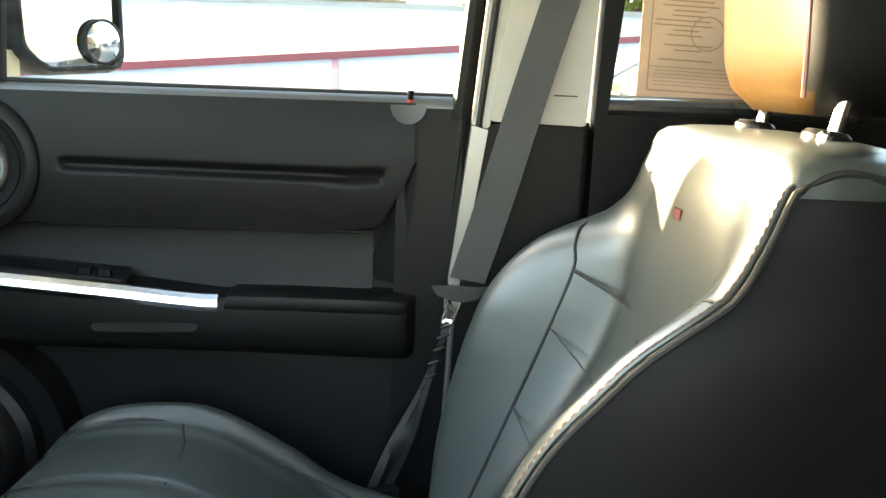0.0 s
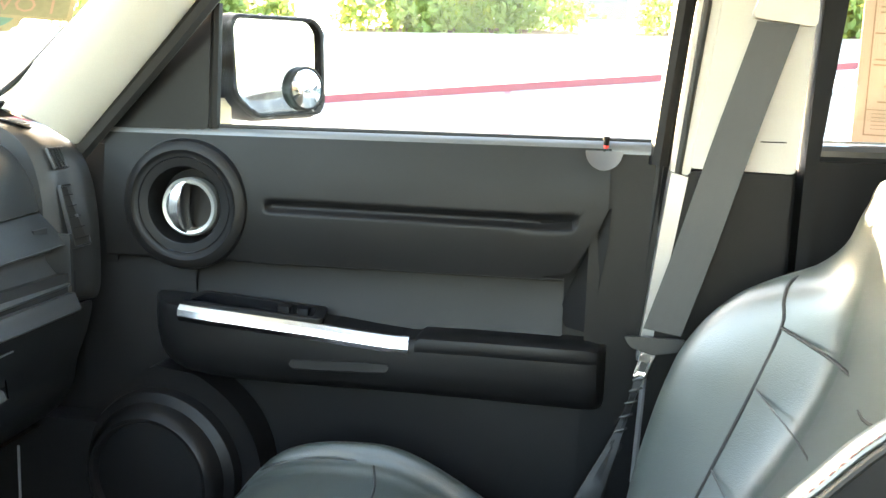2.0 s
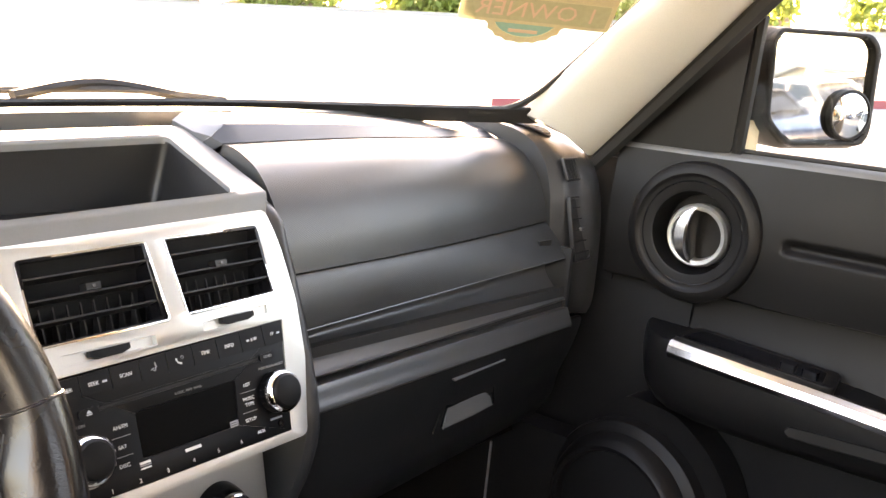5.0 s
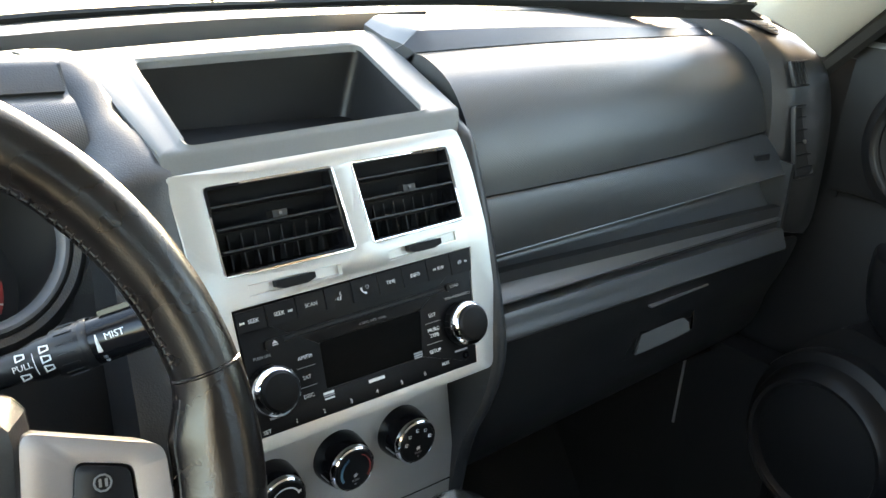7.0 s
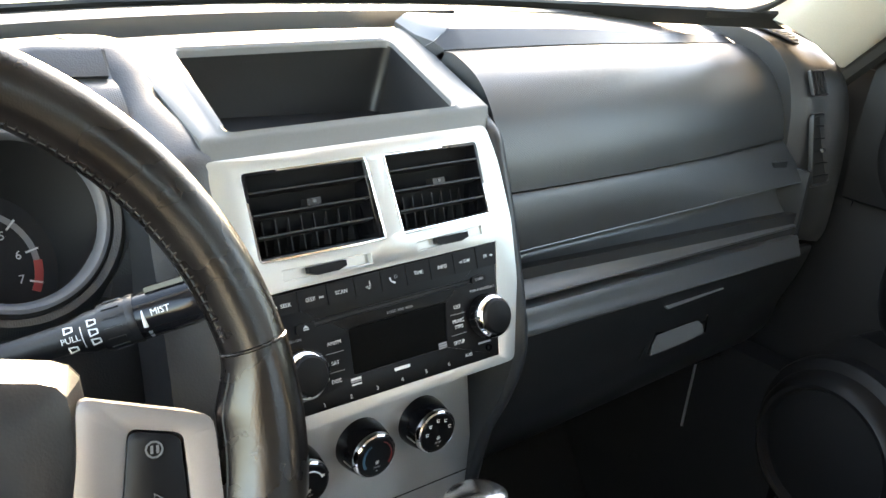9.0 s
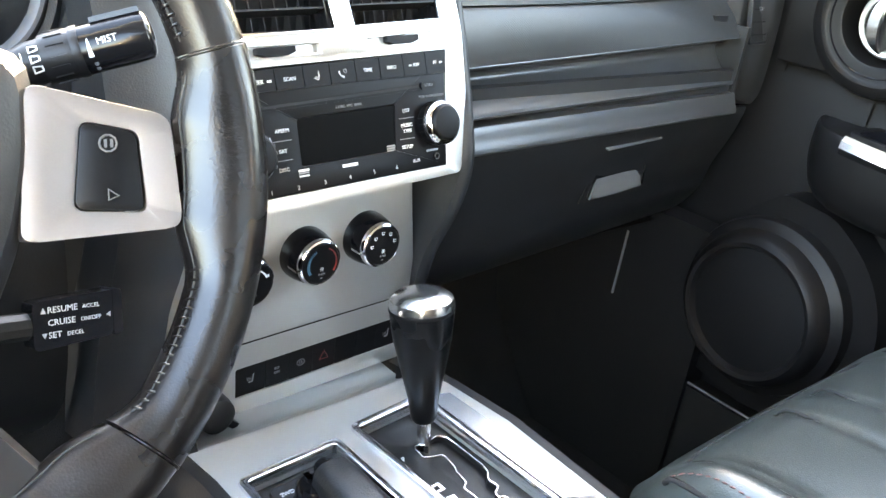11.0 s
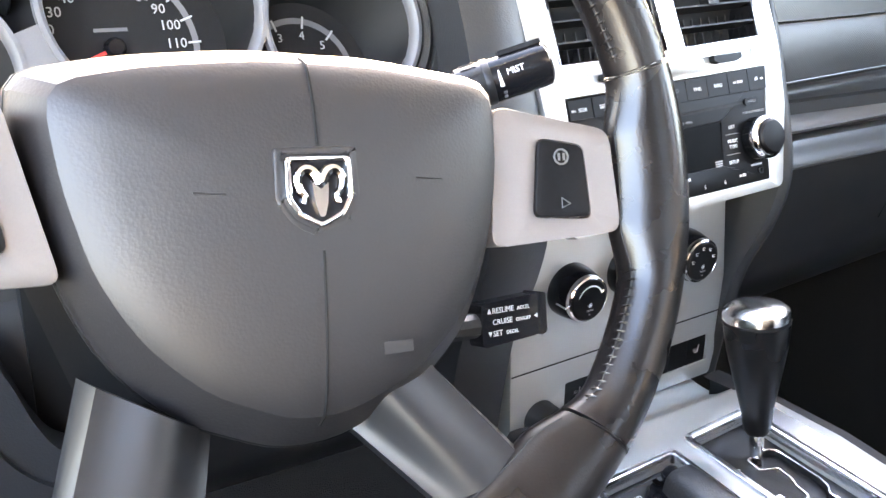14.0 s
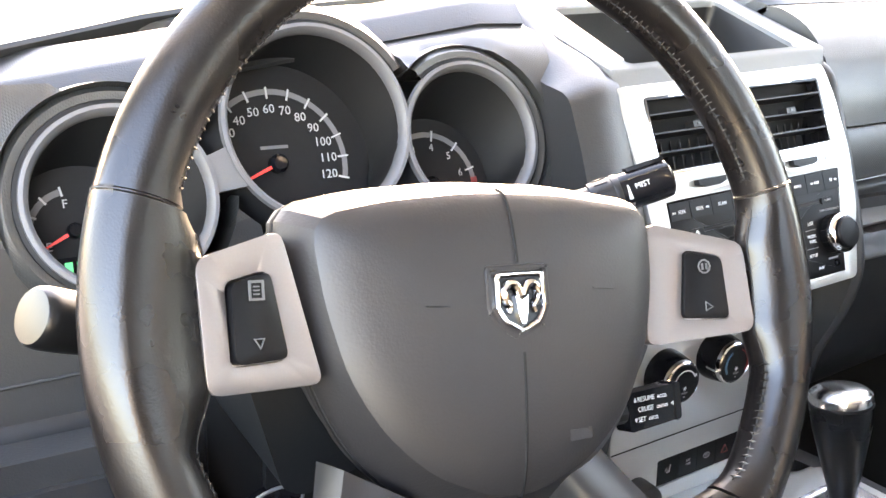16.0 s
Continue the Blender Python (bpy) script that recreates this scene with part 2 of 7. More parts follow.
def rrect(x0, y0, x1, y1, r=0.0, k=5):
    if r <= 0:
        return [(x0, y0), (x1, y0), (x1, y1), (x0, y1)]
    out = []
    for cx, cy, a in ((x1 - r, y0 + r, -90), (x1 - r, y1 - r, 0), (x0 + r, y1 - r, 90), (x0 + r, y0 + r, 180)):
        out += [(cx + r * math.cos(radians(a + 90 * i / k)), cy + r * math.sin(radians(a + 90 * i / k))) for i in range(k + 1)]
    return out


def rounded(poly, r, k=4):
    """A polygon with its corners rounded."""
    out, n = [], len(poly)
    for i in range(n):
        a, b, c = (Vector(poly[j % n]) for j in (i - 1, i, i + 1))
        d = min(r, (a - b).length * 0.45, (c - b).length * 0.45)
        p, q = b + (a - b).normalized() * d, b + (c - b).normalized() * d
        for j in range(k + 1):
            t = j / k
            out.append(tuple(p * (1 - t) ** 2 + b * 2 * t * (1 - t) + q * t * t))
    return out


def circle(cx, cy, r, n=32, a0=0, a1=360):
    full = abs(a1 - a0) >= 360
    k = n if full else n + 1
    return [(cx + r * math.cos(radians(a0 + (a1 - a0) * i / n)), cy + r * math.sin(radians(a0 + (a1 - a0) * i / n))) for i in range(k)]


def slab(poly, z0, z1, bev=0.0, seg=2, bm=None):
    """A flat piece of that outline from z0 to z1."""
    own = bm is None
    bm = bm or bmesh.new()
    lo = [bm.verts.new((x, y, z0)) for x, y in poly]
    hi = [bm.verts.new((x, y, z1)) for x, y in poly]
    n = len(poly)
    bm.faces.new(lo[::-1])
    bm.faces.new(hi)
    for i in range(n):
        bm.faces.new((lo[i], lo[(i + 1) % n], hi[(i + 1) % n], hi[i]))
    if own:
        bevel(bm, bev, seg)
    return bm


def holed(outer, holes, z0, z1, bev=0.0, curve=None):
    """A flat piece with openings through it. curve(x, y) adds to z."""
    bm = bmesh.new()
    edges = []
    for poly in (outer, *holes):
        vs = [bm.verts.new((x, y, z1)) for x, y in poly]
        edges += [bm.edges.new((vs[i], vs[(i + 1) % len(vs)])) for i in range(len(vs))]
    bmesh.ops.triangle_fill(bm, use_beauty=True, use_dissolve=False, edges=edges)
    ret = bmesh.ops.extrude_face_region(bm, geom=list(bm.faces))
    for v in ret["geom"]:
        if isinstance(v, bmesh.types.BMVert):
            v.co.z = z0
    if curve:
        for v in bm.verts:
            v.co.z += curve(v.co.x, v.co.y)
    bevel(bm, bev, 2, 60)
    return bm


def box(x0, y0, z0, x1, y1, z1, bev=0.0, seg=2):
    return slab([(x0, y0), (x1, y0), (x1, y1), (x0, y1)], z0, z1, bev, seg)


def lathe(profile, cx=0, cy=0, n=40, bm=None):
    """A round piece about the z axis through (cx, cy), from rows of radius and height."""
    bm = bm or bmesh.new()
    rings = []
    for r, z in profile:
        if r < 1e-6:
            rings.append([bm.verts.new((cx, cy, z))])
        else:
            rings.append([bm.verts.new((cx + r * math.cos(2 * math.pi * i / n), cy + r * math.sin(2 * math.pi * i / n), z)) for i in range(n)])
    for a, b in zip(rings, rings[1:]):
        for i in range(n):
            j = (i + 1) % n
            f = [a[i % len(a)], a[j % len(a)], b[j % len(b)], b[i % len(b)]]
            f = [v for k, v in enumerate(f) if v not in f[:k]]
            if len(f) > 2:
                bm.faces.new(f)
    return bm


def grid(rows, closed_u=False, closed_v=False, caps=False, bm=None):
    """A skin over rows of points."""
    bm = bm or bmesh.new()
    vs = [[bm.verts.new(p) for p in row] for row in rows]
    nr, nc = len(vs), len(vs[0])
    for i in range(nr if closed_v else nr - 1):
        for j in range(nc if closed_u else nc - 1):
            bm.faces.new((vs[i][j], vs[i][(j + 1) % nc], vs[(i + 1) % nr][(j + 1) % nc], vs[(i + 1) % nr][j]))
    if caps:
        bm.faces.new(vs[0][::-1])
        bm.faces.new(vs[-1])
    return bm


def smooth_path(pts, steps=6):
    """Points on a smooth curve through pts."""
    P = [Vector(p) for p in pts]
    out = []
    for i in range(len(P) - 1):
        a, b, c, d = P[max(i - 1, 0)], P[i], P[i + 1], P[min(i + 2, len(P) - 1)]
        for j in range(steps):
            t = j / steps
            out.append(0.5 * ((2 * b) + (c - a) * t + (2 * a - 5 * b + 4 * c - d) * t * t + (3 * b - a - 3 * c + d) * t ** 3))
    out.append(P[-1])
    return out


def tube(pts, r, n=8, closed=False, flat=1.0, bm=None, up=(0, 0, 1)):
    """A round bar along pts; r may be a list."""
    P = [Vector(p) for p in pts]
    k = len(P)
    rows = []
    for i, p in enumerate(P):
        d = (P[(i + 1) % k] - P[i - 1]) if closed else (P[min(i + 1, k - 1)] - P[max(i - 1, 0)])
        d.normalize()
        s = d.cross(Vector(up))
        if s.length < 1e-4:
            s = d.cross(Vector((1, 0, 0)))
        s.normalize()
        t = s.cross(d)
        rr = r[i] if isinstance(r, (list, tuple)) else r
        rows.append([p + s * rr * math.cos(2 * math.pi * j / n) + t * rr * flat * math.sin(2 * math.pi * j / n) for j in range(n)])
    return grid(rows, closed_u=True, closed_v=closed, caps=not closed, bm=bm)


def ribbon(pts, side, width, thick, bm=None):
    """A flat band along pts, width along side."""
    P = [Vector(p) for p in pts]
    s = Vector(side).normalized()
    rows = []
    for i, p in enumerate(P):
        d = (P[min(i + 1, len(P) - 1)] - P[max(i - 1, 0)]).normalized()
        n = d.cross(s).normalized() * thick / 2
        h = s * width / 2
        rows.append([p - h - n, p + h - n, p + h + n, p - h + n])
    return grid(rows, closed_u=True, caps=True, bm=bm)


def thick_grid(rows, depth):
    """A skin with thickness: its back is moved by depth."""
    d = Vector(depth)
    front = [[Vector(p) for p in r] for r in rows]
    loops = [r + [p + d for p in r[::-1]] for r in front]
    return grid(loops, closed_u=True, caps=True)


def lettering(text, size, x, y, z, material, parent, align="CENTER", rot=0.0, mirror=False, name="print"):
    cu = bpy.data.curves.new(name, "FONT")
    cu.body, cu.size, cu.align_x, cu.align_y, cu.extrude = text, size, align, "CENTER", 0.00012
    cu.resolution_u = 2
    tmp = new(name, cu)
    me = bpy.data.meshes.new_from_object(tmp)
    bpy.data.objects.remove(tmp)
    me.materials.clear()
    me.materials.append(material)
    if mirror:
        me.transform(Matrix.Diagonal((-1, 1, 1, 1)))
    ob = new(name, me)
    ob.parent = parent
    ob.matrix_basis = pose(x, y, z, 0, 0, rot)
    return ob


def bars(rows, parent, material, name="print_bar", h=0.0012, z=0.0):
    """Unreadable print: plain bars, rows of x, y, length."""
    for x, y, w in rows:
        part(name, box(x - w / 2, y - h / 2, z, x + w / 2, y + h / 2, z + 0.0002), material, parent, smooth=0)


def spline(rows, x):
    """Smooth value at x through rows of (x, value)."""
    xs, ys = [r[0] for r in rows], [r[1] for r in rows]
    if x <= xs[0]:
        return ys[0]
    if x >= xs[-1]:
        return ys[-1]
    i = max(k for k in range(len(xs) - 1) if xs[k] <= x)
    t = (x - xs[i]) / (xs[i + 1] - xs[i])
    h = xs[i + 1] - xs[i]
    m0 = (ys[i + 1] - ys[max(i - 1, 0)]) / (xs[i + 1] - xs[max(i - 1, 0)])
    j = min(i + 2, len(xs) - 1)
    m1 = (ys[j] - ys[i]) / (xs[j] - xs[i])
    return (2 * t ** 3 - 3 * t * t + 1) * ys[i] + (t ** 3 - 2 * t * t + t) * h * m0 + (-2 * t ** 3 + 3 * t * t) * ys[i + 1] + (t ** 3 - t * t) * h * m1


def step(a, b, x):
    t = min(1, max(0, (x - a) / (b - a)))
    return t * t * (3 - 2 * t)


def structure(name, bm, material, label, smooth=35):
    return tagged(new(name, mesh_of(name, bm, material, smooth)), label, kind="structure")


I4 = Matrix.Identity(4)


# ---- the ground and what stands outside ----
def ground_z(x):
    return -0.5 if x < 2 else -0.5 + 0.192 * (x - 2) if x < 14.6 else 1.92 + 0.02 * (x - 14.6)


xs = [-400, -30, -8, 0, 2, 4, 6, 8, 10, 12, 14.6, 30, 60, 400]
ys = [-400, -60, -20, -8, 0, 8, 20, 60, 400]
structure("ground", grid([[(x, y, ground_z(x)) for x in xs] for y in ys]), ASPHALT, "pale sunlit worn asphalt of a sloping car park", 0)

kerb_bm = box(14.6, -40, 1.85, 14.85, 40, 2.0, 0.02)
structure("kerb", kerb_bm, KERB_GREY, "grey concrete kerb below the hedge")


def stall_line(x0, y0, x1, y1, w):
    d = Vector((x1 - x0, y1 - y0)).normalized()
    s = Vector((-d.y, d.x)) * w / 2
    rows = []
    for i in range(9):
        t = i / 8
        x, y = x0 + (x1 - x0) * t, y0 + (y1 - y0) * t
        rows.append([(x + s.x, y + s.y, ground_z(x + s.x) + 0.006), (x - s.x, y - s.y, ground_z(x - s.x) + 0.006)])
    return grid(rows)


def kerb_run(x0, y0, x1, y1, w, h):
    d = Vector((x1 - x0, y1 - y0)).normalized()
    s = Vector((-d.y, d.x)) * w
    rows = []
    for i in range(9):
        t = i / 8
        x, y = x0 + (x1 - x0) * t, y0 + (y1 - y0) * t
        z = ground_z(x)
        rows.append([(x, y, z - 0.05), (x, y, z + h - 0.012), (x - s.x * 0.08, y - s.y * 0.08, z + h), (x - s.x, y - s.y, z + h), (x - s.x, y - s.y, z - 0.05)])
    return grid(rows)


structure("kerb_2", kerb_run(7.6, 5.4, 13.0, -4.9, 0.15, 0.055), REDKERB, "low red-painted kerb along the car park lane")
structure("stall_line", stall_line(9.9, 0.64, 5.0, 0.14, 0.07), REDKERB, "faded red parking line painted across the stall", 0)


def foliage(count, spread, centre, size, seed):
    """Many small leaves about a centre, as one skin."""
    rng = random.Random(seed)
    bm = bmesh.new()
    for _ in range(count):
        while True:
            v = Vector([rng.uniform(-1, 1) for _ in range(3)])
            if 0.25 < v.length < 1:
                break
        k = 0.8 + 0.25 * math.sin(v.x * 5 + seed) * math.sin(v.y * 7) + rng.uniform(-0.08, 0.08)
        c = Vector(centre) + Vector((v.x * spread[0], v.y * spread[1], v.z * spread[2])) * k
        e = Euler([rng.uniform(0, 6.3) for _ in range(3)]).to_matrix()
        s = size * rng.uniform(0.6, 1.4)
        q = [c + e @ Vector(p) * s for p in ((-0.5, 0, 0), (0, -0.28, 0.06), (0.5, 0, 0), (0, 0.28, 0.06))]
        bm.faces.new([bm.verts.new(p) for p in q])
    return bm


def hedge(y, length, seed):
    h = thing("hedge", pose(15.9, y, 1.95), "clipped green hedge growing on the bank above the kerb", "hedge", "hedges on the bank", "stuff")
    part("leaves", foliage(5200, (0.8, length / 2 + 0.3, 0.75), (0, 0, 0.55), 0.15, seed), HEDGE, h, smooth=0)
    part("stems", tube([(0, -length / 2.3, 0.12), (0, 0, 0.2), (0, length / 2.3, 0.12)], 0.07), BARK, h)
    return h


for i, y in enumerate((-14, -8.5, -3.2, 2.2, 7.6, 13, 18.5, 24)):
    hedge(y, 4.9 if i % 2 else 5.3, i + 3)


def tree(x, y, z, height, lean, seed):
    rng = random.Random(seed)
    t = thing("tree", pose(x, y, z), "sunlit tree with a leaning trunk and a ragged yellow-green crown", "tree", "trees beyond the car park")
    pts = smooth_path([(0, 0, -0.1), (lean * 0.2, 0.05, height * 0.25), (lean * 0.6, -0.05, height * 0.5), (lean, 0, height * 0.75)])
    part("trunk", tube(pts, [0.17 * (1 - 0.7 * i / len(pts)) + 0.02 for i in range(len(pts))], 10, up=(1, 0, 0)), BARK, t)
    for k in range(5):
        a = rng.uniform(0, 6.3)
        b = Vector(pts[int(len(pts) * (0.55 + 0.08 * k))])
        e = b + Vector((math.cos(a), math.sin(a), 0.7)) * height * 0.22
        part("limb", tube([b, (b + e) / 2 + Vector((0, 0, 0.1)), e], [0.06, 0.045, 0.02], 7, up=(1, 0.3, 0)), BARK, t)
    part("crown", foliage(3000, (height * 0.36, height * 0.36, height * 0.28), (lean, 0, height * 0.82), 0.24, seed), HEDGE, t, smooth=0)


tree(17.5, 6.0, 1.9, 5.0, 0.3, 11)
tree(18.5, -2.0, 1.9, 5.5, -0.2, 12)
tree(9.0, 34.0, -0.1, 6.0, 0.4, 13)
tree(-4.0, 42.0, -0.5, 7.0, -0.3, 14)
tree(3.5, 38.0, -0.2, 5.0, 0.2, 15)


def house(name, m, w, d, h, label, pitch=1.3):
    """A low building with a pitched roof, or a flat one with a deep edge where pitch is 0."""
    b = thing(name, m, label, "building")
    part("wall", box(-w / 2, 0, -0.5, w / 2, d, h, 0.02), STUCCO, b)
    if pitch:
        part("roof", grid([[(x, -0.7, h), (x, d / 2, h + pitch), (x, d + 0.7, h), (x, d / 2, h - 0.05)] for x in (-w / 2 - 0.5, w / 2 + 0.5)], closed_u=True, caps=True), ROOFING, b)
    else:
        part("roof", box(-w / 2 - 0.5, -0.5, h, w / 2 + 0.5, d + 0.5, h + 0.75, 0.03), ROOFING, b)
    k = int(w // 3)
    for i in range(k):
        x = -w / 2 + (i + 0.5) * w / k
        win = part("window", holed(rrect(x - 0.8, 0.8, x + 0.8, 2.4), [rrect(x - 0.7, 0.9, x + 0.7, 2.3)], -0.03, 0.03), ROOFING, b)
        win.matrix_basis = pose(0, 0, 0, 90, 0, 0)
        part("pane", box(x - 0.7, 0.9, -0.01, x + 0.7, 2.3, 0.012), CARGLASS, win)
    return b


house("shop_building", pose(22.6, -60, 0.55, 0, 0, 184), 26, 52, 2.45, "long low cream shop with a deep grey roof edge", 0)
house("far_building", pose(-16, 60, 0.0), 26, 10, 3.2, "distant pale stucco building beyond the car park")
house("bank_house", pose(23, 1.6, 2.1, 0, 0, -90), 7, 6, 3.0, "pale stucco house standing behind the hedge")


def car(m, paint, label, low=1.0):
    """A parked car, nose along +y."""
    c = thing("parked_car", m, label, "car", "parked cars")
    side = [(-2.2, 0.32), (2.2, 0.32), (2.28, 0.55), (2.2, 0.72), (1.15, 0.92), (-1.95, 0.98), (-2.25, 0.85), (-2.3, 0.5)]
    bm = slab(rounded(side, 0.16), -0.88, 0.88, 0.06, 3)
    bm.transform(Matrix(((0, 0, 1, 0), (1, 0, 0, 0), (0, 1, 0, 0), (0, 0, 0, 1))))
    part("body", bm, paint, c)
    rows = []
    for y, z, w in ((1.2, 0.90, 0.78), (0.45, 1.38, 0.62), (-0.3, 1.46, 0.60), (-1.2, 1.40, 0.60), (-1.95, 0.95, 0.75)):
        rows.append([(-w, y, z), (w, y, z)])
    base = [(-0.80, 1.2, 0.86), (0.80, 1.2, 0.86), (0.80, -1.95, 0.92), (-0.80, -1.95, 0.92)]
    gl = bmesh.new()
    lo = [gl.verts.new(p) for p in base]
    hi = [gl.verts.new(p) for p in ((-0.62, 0.42, 1.37), (0.62, 0.42, 1.37), (0.62, -1.25, 1.38), (-0.62, -1.25, 1.38))]
    gl.faces.new(hi)
    for i in range(4):
        gl.faces.new((lo[i], lo[(i + 1) % 4], hi[(i + 1) % 4], hi[i]))
    part("windows", bevel(gl, 0.03), CARGLASS, c)
    part("roof", thick_grid([[(x, y, 1.385 + 0.05 * (1 - (x / 0.64) ** 2)) for x in (-0.64, -0.4, 0, 0.4, 0.64)] for y in (0.46, 0.0, -0.6, -1.3)], (0, 0, -0.03)), paint, c)
    for sx in (-1, 1):
        for ends in (((0.80, 1.18, 0.88), (0.635, 0.42, 1.38)), ((0.80, -1.92, 0.94), (0.635, -1.25, 1.39)), ((0.815, -0.35, 0.92), (0.64, -0.42, 1.39))):
            part("pillar", tube([(sx * p[0], p[1], p[2]) for p in ends], 0.035, 6), paint, c)
        part("headlight", box(sx * 0.62 - 0.17, 2.1, 0.58, sx * 0.62 + 0.17, 2.235, 0.70, 0.03), CHROME, c)
        part("wing_mirror", box(sx * 0.96 - 0.09, 0.72, 0.93, sx * 0.96 + 0.09, 0.86, 1.05, 0.03), paint, c)
        for y in (1.38, -1.38):
            wh = part("wheel", lathe([(0.2, -0.09), (0.31, -0.1), (0.325, -0.06), (0.325, 0.06), (0.31, 0.1), (0.2, 0.09)], 0, 0, 24), TYRE, c)
            wh.matrix_basis = pose(sx * 0.80, y, 0.325, 0, 90, 0)
            part("rim", lathe([(0, 0.07), (0.05, 0.075), (0.14, 0.04), (0.2, 0.085), (0.21, 0.05), (0.21, -0.05), (0, -0.05)], 0, 0, 20), GREY_TRIM, wh)
    for sx in (-0.3, 0.25):
        part("wiper", tube([(sx - 0.3, 1.10, 0.95), (sx, 1.02, 1.0), (sx + 0.35, 1.06, 0.975)], 0.012, 6), DARK, c)
    return c


car(pose(3.7, -2.35, ground_z(3.7) - 0.05, 0, -8, 3), WHITE_PAINT, "white parked sedan in the next stall up the slope")
car(pose(6.5, -13, ground_z(6.5) + 0.05, 0, -8, 150), DARK_PAINT, "dark blue parked car across the lane behind")
car(pose(2.7, -20.0, ground_z(2.7), 0, -8, -24), DARK_PAINT, "dark blue parked car facing up the lane behind")
car(pose(5.0, -25.5, ground_z(5.0), 0, -8, -30), WHITE_PAINT, "white parked sedan facing up the lane behind")
car(pose(7.0, -33.0, ground_z(7.0), 0, -8, -35), DARK_PAINT, "dark parked car further down the lane behind")
car(pose(9.8, -16, ground_z(9.8) + 0.05, 0, -8, 160), DARK_PAINT, "dark blue parked car beside the white sedan")
car(pose(10.5, -24, ground_z(10.5), 0, -8, 160), SAND_PAINT, "pale gold parked car further down the lane")

# ---- the car's shell ----
structure("floor", box(-0.72, -1.75, -0.03, 0.735, 0.62, 0.0, 0.0), CARPET, "black carpeted car floor")
structure("wall_firewall", box(-0.72, 0.62, -0.03, 0.735, 0.66, 0.79), DARK, "black footwell bulkhead below the dashboard")
structure("wall_toe_board", thick_grid([[(x, 0.44, 0.0), (x, 0.56, 0.16), (x, 0.60, 0.36)] for x in (-0.70, 0.0, 0.72)], (0, 0.03, -0.02)), CARPET, "black carpeted toe board")
structure("ceiling", thick_grid([[(x, y, 1.285 - 0.05 * (x / 0.6) ** 2 - (0.03 if y > 0 else 0)) for x in (-0.6, -0.4, -0.2, 0, 0.2, 0.4, 0.6)] for y in (0.10, -0.1, -0.6, -1.2, -1.75)], (0, 0, 0.03)), HEADLINER, "pale grey cloth headliner")
structure("wall_front_side", box(0.715, 0.22, -0.03, 0.75, 0.66, 0.80, 0.004), DARK, "black side of the footwell")
structure("wall_centre_pillar", box(0.715, -0.80, -0.03, 0.75, -0.47, 0.80, 0.004), DARK, "black body side behind the centre pillar")
structure("wall_sill", box(0.703, -0.80, -0.03, 0.76, 0.66, 0.11, 0.004), DARK, "black body sill below the passenger door")
structure("wall_tailgate", box(-0.7, -1.79, -0.03, 0.72, -1.75, 0.84, 0.005), DARK, "dark tailgate panel closing the cabin")
structure("trim_roof_rail", tube([(0.60, 0.12, 1.24), (0.605, -0.5, 1.255), (0.60, -1.75, 1.24)], 0.035, 10), HEADLINER, "pale roof rail above the doors")
structure("trim_roof_rail_2", tube([(-0.60, 0.12, 1.24), (-0.605, -0.5, 1.255), (-0.60, -1.75, 1.24)], 0.035, 10), HEADLINER, "pale roof rail above the doors")
structure("trim_header", tube([(-0.58, 0.10, 1.25), (0, 0.13, 1.27), (0.58, 0.10, 1.25)], 0.03, 10), HEADLINER, "pale windscreen header")
structure("trim_sill", box(-0.76, -0.75, -0.03, -0.66, 0.45, 0.10, 0.01), DARK, "black sill of the open driver's doorway")
# Unseen panel added to hold back low light from the driver's side.
structure("wall_left_front", box(-0.76, -0.78, 0.08, -0.715, 0.42, 0.63, 0.006), DARK, "unseen dark panel limiting light from the driver's side")
# Partition out of view, added to keep rear light out of the cabin.
structure("wall_rear_block", box(-0.70, -1.26, 0.0, 0.66, -1.18, 0.98, 0.02), DARK, "unseen dark partition closing the cabin against light from the rear")
# Added board, never in view, that blocks light coming from behind.
structure("wall_behind_driver", box(-0.66, -0.98, 0.0, -0.14, -0.90, 1.06, 0.03), DARK, "unseen dark board shutting out light behind the view")
structure("wall_left_rear", box(-0.74, -1.75, -0.03, -0.70, -0.78, 1.26, 0.005), DARK, "dark rear door side")
structure("trim_left_pillar", slab([(-0.78, 0.0), (-0.66, 0.0), (-0.70, 0.82), (-0.72, 1.25), (-0.82, 1.25), (-0.80, 0.82)], 0.64, 0.70, 0.01), BEIGE, "pale centre pillar behind the driver").matrix_world = Matrix(((0, 0, -1, 0), (1, 0, 0, 0), (0, 1, 0, 0), (0, 0, 0, 1)))


def pillar(edge_a, edge_b, depth, name, label):
    """A roof pillar between two raked edges."""
    rows = []
    for i in range(7):
        t = i / 6
        a, b = Vector(edge_a[0]).lerp(Vector(edge_a[1]), t), Vector(edge_b[0]).lerp(Vector(edge_b[1]), t)
        row = []
        for j in range(7):
            s = j / 6
            p = a.lerp(b, s) + Vector(depth) * (math.sin(math.pi * s) ** 0.6 if 0 < s < 1 else 0)
            row.append(p)
        rows.append(row)
    return structure(name, thick_grid(rows, (0.05, 0.0, 0.0) if edge_a[0][0] > 0 else (-0.05, 0, 0)), BEIGE, label, 50)


pillar(((0.668, 0.252, 0.801), (0.585, -0.19, 1.26)), ((0.603, 0.325, 0.847), (0.575, -0.13, 1.262)), (-0.022, -0.012, 0.010), "trim_a_pillar", "pale stone-coloured windscreen pillar trim")
